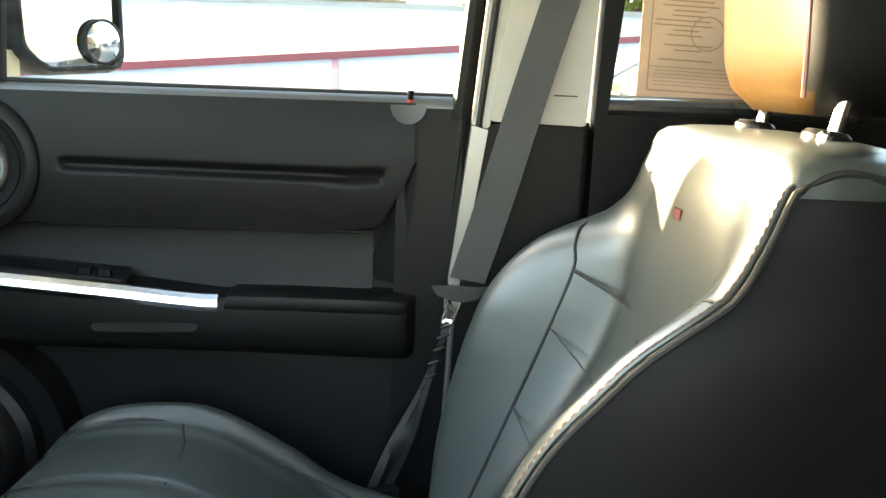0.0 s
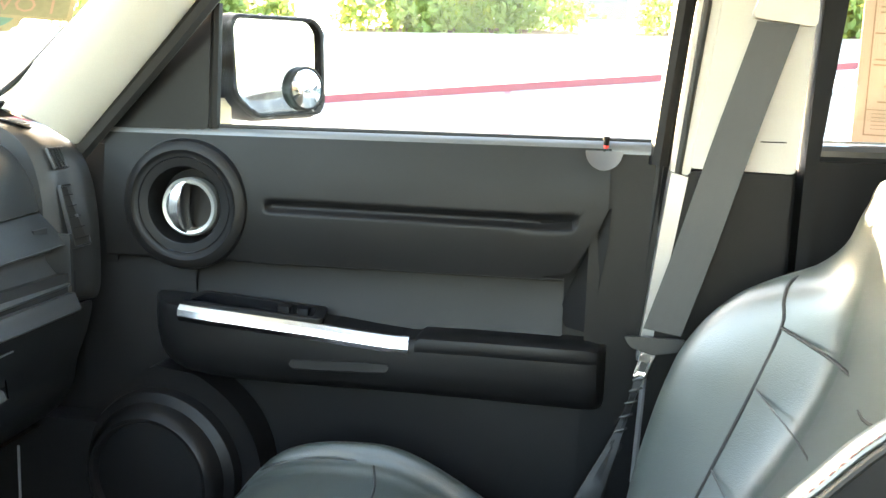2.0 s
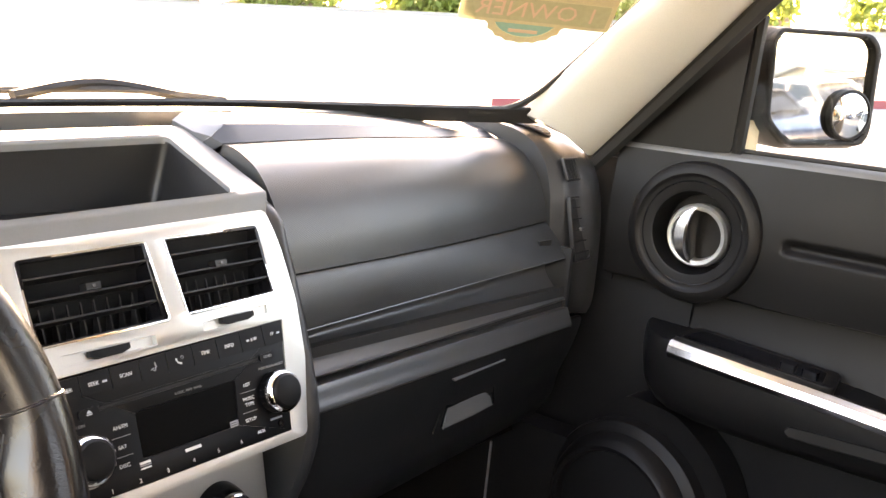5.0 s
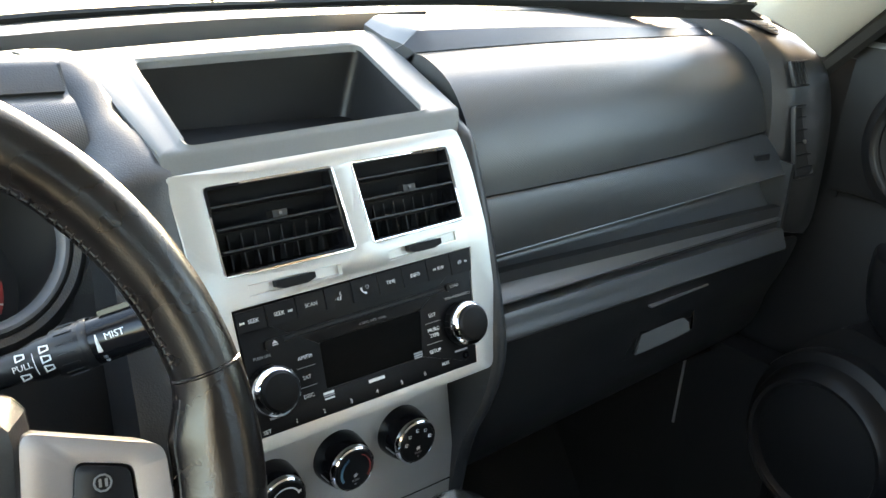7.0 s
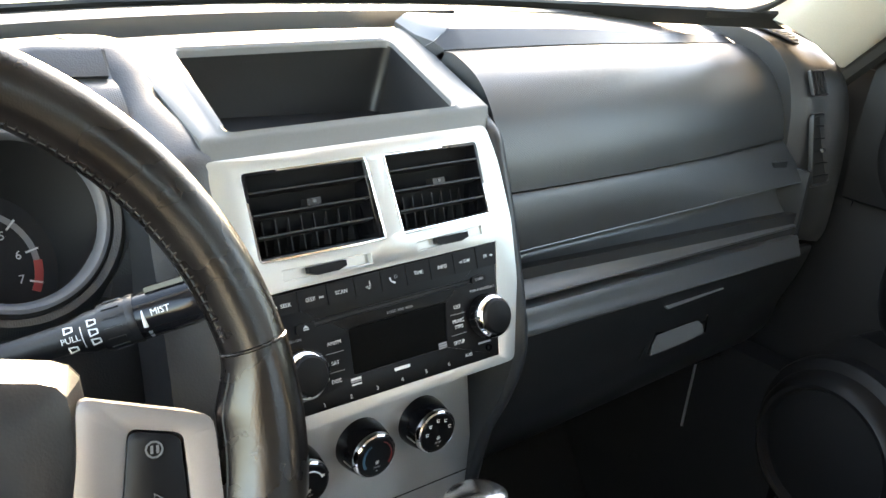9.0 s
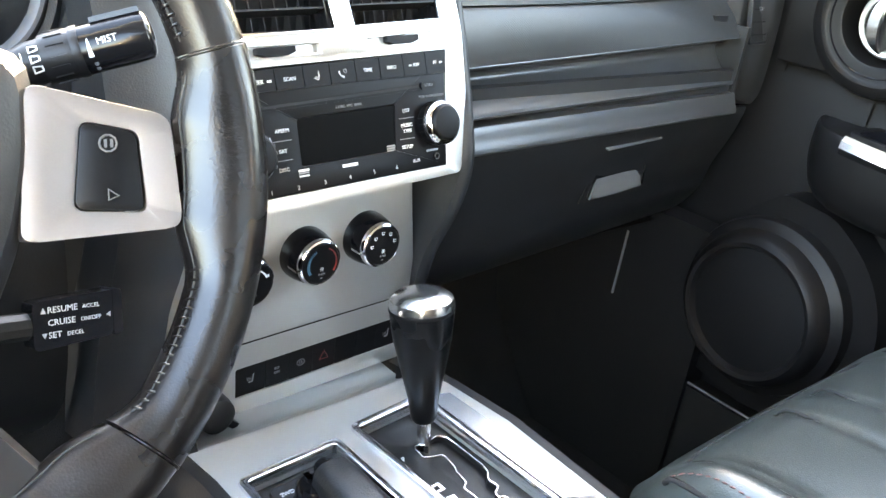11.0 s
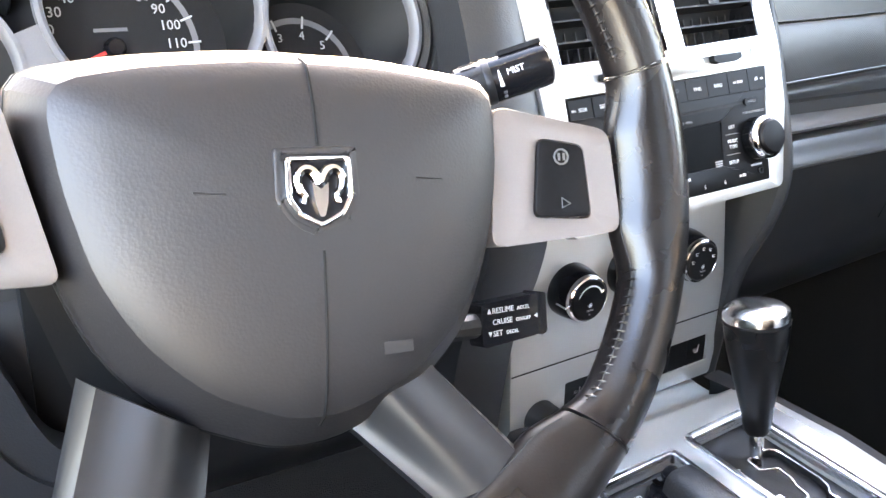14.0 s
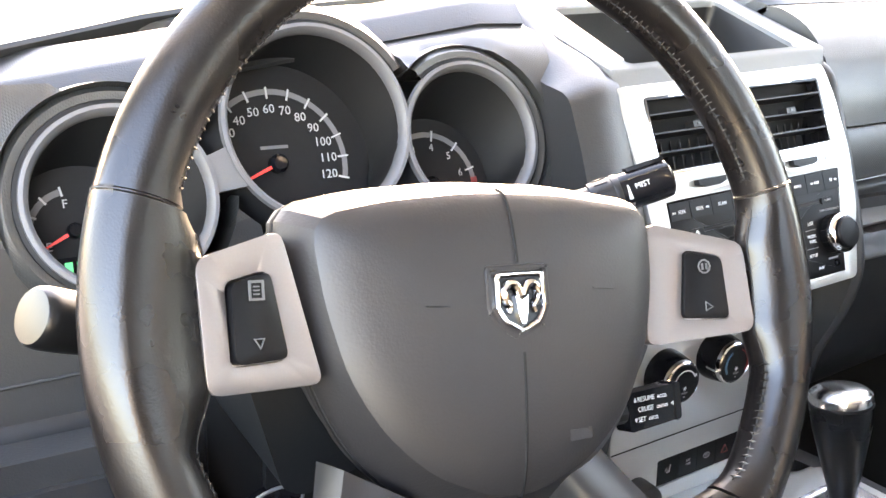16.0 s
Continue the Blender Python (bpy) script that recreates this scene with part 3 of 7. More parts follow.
pillar(((-0.668, 0.252, 0.801), (-0.585, -0.19, 1.26)), ((-0.603, 0.325, 0.847), (-0.575, -0.13, 1.262)), (0.022, -0.012, 0.010), "trim_a_pillar_2", "pale stone-coloured windscreen pillar trim")
structure("trim_pillar_seal", tube(smooth_path([(0.690, 0.262, 0.785), (0.672, 0.075, 0.975), (0.625, -0.19, 1.25)]), 0.013, 8), RUBBER, "black rubber door seal along the windscreen pillar")
structure("trim_pillar_seal_2", tube(smooth_path([(0.683, 0.275, 0.79), (0.662, 0.095, 0.975), (0.612, -0.175, 1.25)]), 0.004, 6), GREY_TRIM, "thin grey lip of the door seal")

def crown(x):
    """The dash top and the windscreen's foot fall away towards the driver's side."""
    return (-0.008 + 0.045 * x - 0.10 * x * x) * (1 - step(0.12, 0.30, x))


# windscreen
ws = thing("window_1", I4, "clear raked windscreen with a black ceramic border", "windscreen", kind="structure")
def ws_point(x, t):
    y0 = 0.505 - 0.22 * (abs(x) / 0.64) ** 3
    return Vector((x * (1 - 0.10 * t), y0 + (0.08 - 0.505) * t + 0.06 * (abs(x) / 0.64) ** 3 * t, 0.833 + (crown(x) + 0.014 * max(0, x / 0.64) ** 3) * (1 - t) + 0.437 * t + 0.012 * math.sin(math.pi * t)))
wx = [-0.64 + 1.28 * i / 12 for i in range(13)]
part("pane", grid([[ws_point(x, t / 6) for x in wx] for t in range(7)]), PANE, ws)
part("border", thick_grid([[ws_point(x, t) + Vector((0, -0.004, -0.004 + 0.006 * max(0, x / 0.64) ** 2)) for x in wx] for t in (-0.018, 0.0, 0.022)], (0, -0.003, -0.003)), RUBBER, ws)
for sx in (-1, 1):
    edge = smooth_path([Vector((sx * x, y, z)) for x, y, z in ((0.545, 0.362, 0.846), (0.578, 0.332, 0.850), (0.597, 0.296, 0.874), (0.604, 0.232, 0.934), (0.603, 0.178, 0.984), (0.590, 0.02, 1.125), (0.572, -0.13, 1.262))], 5)
    part("side_border", tube(edge, [0.007 - 0.0035 * min(1, i / 12) for i in range(len(edge))], 8), RUBBER, ws)
wiper = thing("windscreen_wiper", I4, "black wiper arm lying at the windscreen base", "wiper")
part("arm", tube(smooth_path([(0.06, 0.56, 0.83), (0.16, 0.575, 0.846), (0.27, 0.565, 0.834)]), 0.006, 6), DARK, wiper)
part("blade", tube(smooth_path([(0.05, 0.575, 0.834), (0.2, 0.57, 0.840), (0.32, 0.56, 0.834)]), 0.004, 6), RUBBER, wiper)

hood = thing("car_bonnet", I4, "pale gold car bonnet seen over the dashboard", "bonnet")
rows = []
for i in range(9):
    y = 0.56 + 0.95 * i / 8
    rows.append([(x, y, 0.80 + 0.012 * math.cos(x * 2.2) - 0.025 * (i / 8) ** 2 - 0.03 * (abs(x) / 0.75) ** 4) for x in (-0.75, -0.6, -0.45, -0.2, 0, 0.2, 0.45, 0.6, 0.75)])
part("panel", thick_grid(rows, (0, 0, -0.04)), SAND_PAINT, hood)

# sticker on the windscreen, seen from behind
smat = axes((0.512, 0.250, 0.972), (0.74, -0.67, 0.0), (-0.45, -0.55, 0.70))
sticker = thing("windscreen_sticker", smat, "pale gold and teal one-owner sticker stuck inside the windscreen", "sticker")
part("backing", slab(rrect(-0.09, -0.026, 0.09, 0.05, 0.004), 0, 0.0006), STICKER_GOLD, sticker)
part("seal", slab([(0.044 * (1 + 0.07 * (i % 2)) * math.cos(2 * math.pi * i / 36) - 0.01, -0.018 + 0.034 * (1 + 0.07 * (i % 2)) * math.sin(2 * math.pi * i / 36)) for i in range(36)], -0.001, -0.0004), STICKER_GREEN, sticker)
part("seal_rim", holed([(0.046 * (1 + 0.07 * (i % 2)) * math.cos(2 * math.pi * i / 36) - 0.01, -0.018 + 0.036 * (1 + 0.07 * (i % 2)) * math.sin(2 * math.pi * i / 36)) for i in range(36)], [[(0.037 * math.cos(2 * math.pi * i / 36) - 0.01, -0.018 + 0.028 * math.sin(2 * math.pi * i / 36)) for i in range(36)]], -0.0003, 0.0003), STICKER_GOLD, sticker, "pale gold toothed rim")
part("banner", slab(rrect(-0.084, -0.021, 0.084, 0.012, 0.003), 0.0006, 0.0009), STICKER_OLIVE, sticker)
lettering("1 OWNER", 0.032, 0, -0.005, 0.0014, PAPER, sticker, mirror=True)
bars([(-0.05, 0.032, 0.045), (0.02, 0.032, 0.06)], sticker, STICKER_OLIVE, h=0.018, z=0.0006)
bars([(-0.01, -0.037, 0.035)], sticker, PAPER, h=0.005, z=0.0002)


# ---- dashboard ----
dash = thing("dashboard", I4, "charcoal moulded dashboard with a woven-print pad", "dashboard")
DX0, DX1 = 0.132, 0.598


def along(profile, x0, x1, n=14, sag=0.0, depth=(0, 0.02, -0.01), fall=None):
    """A moulding whose section (y, z) runs along the car's width."""
    rows = []
    for i in range(n + 1):
        x = x0 + (x1 - x0) * i / n
        rows.append([(x, y + sag * ((x - 0.13) / 0.5) ** 2, z + (fall(x) if fall else 0)) for y, z in profile])
    return thick_grid(rows, depth)


def curve2(pts, steps=6):
    return [(p.x, p.y) for p in smooth_path([(a, b, 0) for a, b in pts], steps)]


SAG = 0.035
part("top_pad", along([(0.56, 0.826), (0.50, 0.832), (0.437, 0.835), (0.430, 0.833)], -0.66, 0.66, 24, 0.0, (0, 0.0, -0.02), crown), SOFT, dash)
PXS = [0.133, 0.136, 0.139, 0.143, 0.148] + [0.154 + (0.598 - 0.154) * i / 36 for i in range(37)]


def sag(x):
    return SAG * ((x - 0.13) / 0.47) ** 2


def strip_top(x):
    """Upper edge of the recessed strip, (y, z)."""
    return 0.335 + sag(x), spline([(0.13, 0.828), (0.20, 0.829), (0.30, 0.829), (0.40, 0.827), (0.50, 0.823), (0.60, 0.8205)], x)


def strip_foot(x):
    """Lower edge of the strip, where the pad begins."""
    return 0.320 + sag(x), spline([(0.13, 0.8105), (0.20, 0.813), (0.30, 0.815), (0.40, 0.815), (0.50, 0.814), (0.60, 0.812)], x)


def seam_line(x):
    return 0.226 + sag(x), 0.710 + 0.018 * (x - 0.14)


def lower_edge(x):
    return 0.214 + 0.026 * (x - 0.13), 0.660 + 0.036 * (x - 0.14)


def cove_edge(x):
    return 0.205 + 0.03 * (x - 0.13), 0.619 + 0.015 * (x - 0.14)


def lip_edge(x):
    return 0.192 + 0.035 * (x - 0.13), 0.6125 + 0.003 * (x - 0.14)


def top_row(x):
    y, z = strip_top(x)
    rear = 0.398 + 0.036 * step(0.200, 0.235, x)
    d = 0.014 * (1 - step(0.130, 0.146, x))
    return [(x, rear, 0.832 - d * 0.6), (x, (rear + y) / 2, (0.8325 + z) / 2 - d), (x, y + 0.004, z + 0.0005 - d), (x, y, z - 0.001 - d)]


def across(profile, n=36):
    """A moulding along the passenger side; profile(x) gives (y, z) rows."""
    return thick_grid([[(x, y, z) for y, z in profile(x)] for x in [DX0 + (DX1 - DX0) * i / n for i in range(n + 1)]], (0, 0.02, -0.01))


def strip_rows(x):
    (y0, z0), (y1, z1) = strip_top(x), strip_foot(x)
    z0 -= 0.012 * (1 - step(0.130, 0.146, x))
    return [(y0 + 0.001, z0 - 0.0005), (y0 - 0.001, z0 - 0.002), (y1, z1 + 0.001), (y1 + 0.001, z1 - 0.006)]


PAD_SHAPE = curve2([(0.0, 1.0), (0.19, 0.985), (0.51, 0.85), (0.76, 0.60), (0.92, 0.30), (1.0, 0.0)], 7)


def pad_rows(x):
    (y1, z1), (y0, z0) = strip_foot(x), seam_line(x)
    return [(y1 + (y0 - y1) * a, z0 + (z1 - z0) * b) for a, b in PAD_SHAPE] + [(y0 + 0.003, z0 - 0.0015)]


def lower_rows(x):
    (y0, z0), (y1, z1) = seam_line(x), lower_edge(x)
    return curve2([(y0 + 0.004, z0 - 0.0015), (y0 - 0.001, z0 - 0.004), ((y0 + y1) / 2 - 0.002, (z0 + z1) / 2), (y1, z1 + 0.002), (y1 + 0.001, z1), (y1 + 0.008, z1 - 0.002)], 4)


def cove_rows(x):
    (y0, z0), (y1, z1) = lower_edge(x), cove_edge(x)
    return curve2([(y0 + 0.006, z0 - 0.001), (y0 + 0.024, z0 - 0.009), (y0 + 0.027, z0 - 0.020), (y1 + 0.019, z1 + 0.012), (y1 + 0.004, z1 + 0.0022), (y1, z1), (y1 + 0.003, z1 - 0.003), (y1 + 0.014, z1 - 0.0035)], 5)


def lip_rows(x):
    y, z = lip_edge(x)
    return curve2([(y + 0.024, z - 0.001), (y + 0.009, z + 0.0006), (y + 0.006, z - 0.0012), (y + 0.002, z - 0.011), (y - 0.002, z - 0.0205), (y + 0.003, z - 0.0235)], 4)


part("top_pad", thick_grid([top_row(x) for x in PXS], (0, 0.0, -0.012)), SOFT, dash)
part("demister_groove", along([(0.434, 0.833), (0.430, 0.810), (0.399, 0.810), (0.396, 0.8225)], -0.64, 0.212, 24, 0, (0, 0.0, -0.01), crown), DARK, dash, "dark demister channel below the windscreen")
part("edge_strip", across(strip_rows), CHEEK, dash, "recessed grained strip above the pad")
part("upper_pad", across(pad_rows), PAD, dash, "woven-print charcoal pad, glossy where the sky falls on it")
part("lower_pad", across(lower_rows), PAD, dash)
part("lower_bead", tube([(x, lower_edge(x)[0] - 0.0006, lower_edge(x)[1] + 0.0005) for x in PXS], 0.0007, 6), SOFT, dash)
part("shelf", across(cove_rows), SOFT, dash, "open parcel shelf cove")
part("shelf_gap", along([(0.222, 0.640), (0.2225, 0.600)], DX0, 0.612, 4, 0, (0, 0.01, 0)), RUBBER, dash)
part("shelf_lip", across(lip_rows), SOFT, dash, "grained lip of the parcel shelf")
part("shelf_end", box(0.595, 0.218, 0.603, 0.601, 0.30, 0.690, 0.001), CHEEK, dash)
part("airbag_mark", box(0.548, 0.236, 0.690, 0.575, 0.239, 0.700), CHEEK, dash, smooth=0)

# the rounded end of the dashboard with its vents
EX0, EX1 = 0.598, 0.688
endp = [(0.40, 0.833), (0.345, 0.832), (0.300, 0.820), (0.272, 0.795), (0.258, 0.76), (0.252, 0.72), (0.250, 0.67), (0.251, 0.62), (0.258, 0.60)]
rows = []
for i in range(9):
    t = i / 8
    x = EX0 + (EX1 - EX0) * t
    rows.append([(x, y + 0.004 - 0.016 * step(0, 0.2, t) - 0.014 * step(0.3, 0.75, t) + 0.01 * step(0.9, 1.0, t), z - 0.012 * t * t) for y, z in curve2(endp, 4)])
part("end_cap", thick_grid(rows, (0, 0.04, -0.01)), CHEEK, dash, "raised rounded end of the dashboard")
side_vent = part("side_vent", holed(rrect(-0.022, -0.042, 0.022, 0.042, 0.004), [rrect(-0.0195, -0.039, 0.0195, 0.039, 0.003)], -0.002, 0.0035, 0.001), CHEEK, dash, "black side air vent")
side_vent.matrix_basis = axes((0.635, 0.2350, 0.709), (1, 0.05, 0), (0, 0.22, 1))
part("vent_back", slab(rrect(-0.0195, -0.039, 0.0195, 0.039, 0.003), -0.002, 0.0006), RUBBER, side_vent)
for k in range(5):
    part("vane", box(-0.0190, -0.031 + 0.0145 * k, 0.0006, 0.0190, -0.0295 + 0.0145 * k, 0.0030, 0.0004), DARK, side_vent)
part("vent_tab", box(-0.002, -0.0025, 0.002, 0.003, 0.0015, 0.006, 0.001), RING, side_vent)
demist = part("demister_vent", holed(rrect(-0.022, -0.015, 0.022, 0.015, 0.003), [rrect(-0.020, -0.013, 0.020, 0.013, 0.002)], -0.002, 0.0025, 0.0006), CHEEK, dash)
demist.matrix_basis = axes((0.632, 0.252, 0.784), (1, 0.05, 0), (0, 0.45, 1))
part("vent_back", slab(rrect(-0.020, -0.013, 0.020, 0.013, 0.002), -0.002, 0.0004), RUBBER, demist)
for k in range(6):
    part("vane", slab([(-0.0175 + 0.0066 * k, -0.0125), (-0.0150 + 0.0066 * k, -0.0125), (-0.0165 + 0.0066 * k, 0.0125), (-0.0190 + 0.0066 * k, 0.0125)], 0.0004, 0.0022, 0.0003), CHEEK, demist)
CAP = curve2(endp, 4)


def cap_point(x, y, lift=0.0):
    """A point on the dash end's rounded top."""
    t = (x - EX0) / (EX1 - EX0)
    yy = y - 0.004 + 0.016 * step(0, 0.2, t) + 0.014 * step(0.3, 0.75, t) - 0.01 * step(0.9, 1.0, t)
    for (y1, z1), (y2, z2) in zip(CAP, CAP[1:]):
        if y2 <= yy <= y1:
            return Vector((x, y, z1 + (z2 - z1) * (y1 - yy) / max(1e-6, y1 - y2) - 0.012 * t * t + lift))
    return Vector((x, y, CAP[0][1] - 0.012 * t * t + lift))


def grille_at(u, v, lift):
    return cap_point(0.634 + 0.020 * v + 0.006 * u, 0.336 + 0.046 * u - 0.004 * v, lift)


oval = [(math.cos(2 * math.pi * i / 40), math.sin(2 * math.pi * i / 40)) for i in range(40)]
grille = part("speaker_grille", thick_grid([[grille_at(u * k, v * k, 0.0034) for u, v in oval + oval[:1]] for k in (1.0, 0.7, 0.4, 0.05)], (0, 0, -0.002)), DARK, dash, "small oval speaker grille on the dash top")
part("grille_rim", tube([grille_at(u, v, 0.0030) for u, v in oval], 0.0012, 6, closed=True), CHEEK, grille)
for k in range(13):
    u = -0.86 + 1.72 * k / 12
    h = math.sqrt(1 - u * u) * 0.94
    part("grille_bar", tube([grille_at(u + 0.05 * w, h * w, 0.0042) for w in (-1, -0.5, 0, 0.5, 1)], 0.0011, 6), SURROUND, grille)

glove = thing("glove_box", I4, "black grained glove box with a pull latch", "glove box")


def glove_rows(x):
    y, k = 0.196 + 0.09 * (x - 0.13) - 0.030 * max(0, x - 0.13) * 1.2, 0.03 * (x - 0.13)
    return curve2([(y + 0.010, 0.5905), (y + 0.001, 0.5885), (y + 0.004 + 0.4 * k, 0.55), (y + 0.010 + k, 0.51), (y + 0.020 + k, 0.47), (y + 0.050 + k, 0.43), (y + 0.10, 0.412)], 5)


part("door", thick_grid([[(x, y, z) for y, z in glove_rows(x)] for x in [DX0 + 0.004 + (0.655 - DX0 - 0.004) * i / 24 for i in range(25)]], (0, 0.02, -0.01)), PLASTIC, glove)
latch = part("latch_panel", slab(rounded([(-0.062, -0.024), (0.060, -0.024), (0.056, 0.046), (-0.056, 0.046)], 0.004), -0.004, 0.0008, 0.0006), PLASTIC, glove)
latch.matrix_basis = axes((0.419, 0.2265, 0.527), (1, 0.085, 0.0), (0, -0.20, 1))
part("latch_recess", slab(rounded([(-0.050, -0.019), (0.062, -0.019), (0.048, 0.013), (-0.052, 0.012)], 0.003), 0.0006, 0.0014, 0.0003), DARK, latch)
part("latch_handle", thick_grid([[(-0.046, -0.0195, 0.0032), (0.010, -0.0195, 0.0040), (0.058, -0.0190, 0.0032)], [(-0.048, -0.004, 0.0030), (0.010, -0.004, 0.0034), (0.046, -0.004, 0.0030)], [(-0.047, 0.006, 0.0016), (0.010, 0.006, 0.0018), (0.030, 0.006, 0.0016)]], (0, 0, -0.002)), GREY_TRIM, latch, "grey pull latch").active_material = SURROUND
part("latch_side", tube([(0.061, -0.018, 0.002), (0.048, 0.010, 0.002)], 0.0010, 6), CHROME, latch)
part("latch_line", box(-0.056, 0.0440, -0.002, 0.051, 0.0454, 0.0060, 0.0005), GREY_TRIM, latch)
part("under_cover", along([(0.30, 0.412), (0.40, 0.40), (0.60, 0.39)], DX0, 0.64, 4, 0), DARK, glove)

# ---- centre stack ----
TILT = radians(22)
ROLL = radians(2.4)
UX = (math.cos(ROLL), 0, math.sin(ROLL))
STACK = axes((0, 0.1605, 0.5926), UX, (0, math.sin(TILT), math.cos(TILT)))


def bow(x, y):
    """The face bows back slightly towards its top and sides."""
    return -0.006 * (x / 0.12) ** 2 - 0.004 * ((y - 0.09) / 0.09) ** 2 + 0.004


bezel = thing("centre_stack", STACK, "satin silver centre stack surround with two vents", "centre stack")
VL = [(-0.0967, 0.1725), (-0.0954, 0.1125), (0.0032, 0.1124), (-0.0012, 0.1723)]
VR = [(0.0140, 0.1730), (0.0180, 0.1133), (0.1063, 0.1152), (0.1035, 0.1728)]
RAD = [(-0.0960, 0.0909), (-0.0941, 0.0043), (0.0930, 0.0043), (0.1064, 0.0929)]
SL_L, SL_R = [(-0.0813, 0.0978), (-0.0119, 0.0975), (-0.0119, 0.1045), (-0.0813, 0.1048)], [(0.0291, 0.0985), (0.0935, 0.1010), (0.0935, 0.1075), (0.0291, 0.1050)]
outline = [(-0.106, -0.0056), (0.1100, -0.0035), (0.1240, 0.06), (0.1280, 0.107), (0.1257, 0.1564), (0.1197, 0.1852), (-0.1187, 0.1830), (-0.1165, 0.1329), (-0.112, 0.06)]
part("face", holed(rounded(outline, 0.006), [rounded(VL, 0.003, 2), rounded(VR, 0.003, 2), RAD, SL_L, SL_R], -0.012, 0.0, 0.0012, bow), SILVER, bezel)


def vent(cx, w, poly, tabx):
    v = part("air_vent", holed(rounded([(x * 1.0, y) for x, y in poly], 0.003, 2), [[(x + (0.0022 if x < cx else -0.0022), y + (0.0022 if y < 0.143 else -0.0022)) for x, y in poly]], -0.03, -0.0015), GLOSS, bezel, "black air vent with slats")
    x0, x1 = min(p[0] for p in poly) + 0.003, max(p[0] for p in poly) - 0.003
    y0, y1 = min(p[1] for p in poly), max(p[1] for p in poly)
    part("vent_back", box(x0, y0, -0.042, x1, y1, -0.040), RUBBER, v)
    for k in range(3):
        y = y0 + 0.0155 + k * 0.0150
        xa, xb = x0 + 0.002 * (2 - k) / 2 - 0.0005, x1 - 0.0015
        sl = part("slat", box(xa, -0.0007, -0.008, xb, 0.0007, 0.007, 0.0004), PLASTIC, v)
        sl.matrix_basis = pose(0, y, -0.008, -8, 0, 0)
    for k in range(9):
        x = x0 + 0.006 + k * (x1 - x0 - 0.012) / 8
        part("vane", box(x - 0.0006, y0 + 0.003, -0.038, x + 0.0006, y1 - 0.003, -0.024), RUBBER, v)
    part("vent_tab", box(tabx - 0.0055, 0.1450, -0.008, tabx + 0.0055, 0.1498, 0.001, 0.0018, 3), PLASTIC, v)
    part("tab_cap", box(tabx - 0.0012, 0.1465, 0.001, tabx + 0.0012, 0.1485, 0.0018, 0.0006), RING, v)
    part("vent_lining", holed(rounded([(x + (-0.0004 if x < cx else 0.0004), y + (-0.0004 if y < 0.14 else 0.0004)) for x, y in poly], 0.003, 2), [[(x + (0.0012 if x < cx else -0.0012), y + (0.0012 if y < 0.14 else -0.0012)) for x, y in poly]], -0.004, 0.0006, 0.0003, bow), CHROME, v)


vent(-0.0475, 0.095, VL, -0.0479)
vent(0.0605, 0.094, VR, 0.0600)
for poly, kx, y in ((SL_L, -0.0477, 0.1012), (SL_R, 0.0622, 0.1030)):
    sl = part("slider_slot", slab(poly, -0.006, -0.0014), SILVER, bezel)
    part("slider", slab([(kx - 0.015, y - 0.0014), (kx - 0.008, y - 0.0036), (kx + 0.008, y - 0.0036), (kx + 0.015, y - 0.0014), (kx + 0.015, y + 0.0026), (kx - 0.015, y + 0.0026)], -0.004, 0.004, 0.0012), SWITCH, sl, "black thumb slider")

# radio
radio = thing("car_radio", STACK @ Matrix.Translation((0, 0, -0.003)), "black car radio with two chromed knobs", "radio")
DISP = [(-0.0390, 0.0225), (0.0440, 0.0225), (0.0492, 0.0560), (-0.0375, 0.0550)]
part("faceplate", holed([(x * 0.99 + 0.0001, y * 0.99 + 0.0005) for x, y in RAD], [rounded(DISP, 0.0015, 2)], -0.02, 0.0015, 0.0008), RADIO, radio)
part("display", slab(DISP, -0.006, 0.0006), DISPLAY, radio, "unlit black radio display")
NAMES = ["SEEK", "SEEK", "SCAN", "", "", "TIME", "INFO", "RW", "FF"]
bx = [-0.0950, -0.0735, -0.0505, -0.0278, -0.0055, 0.0168, 0.0388, 0.0612, 0.0835, 0.1050]
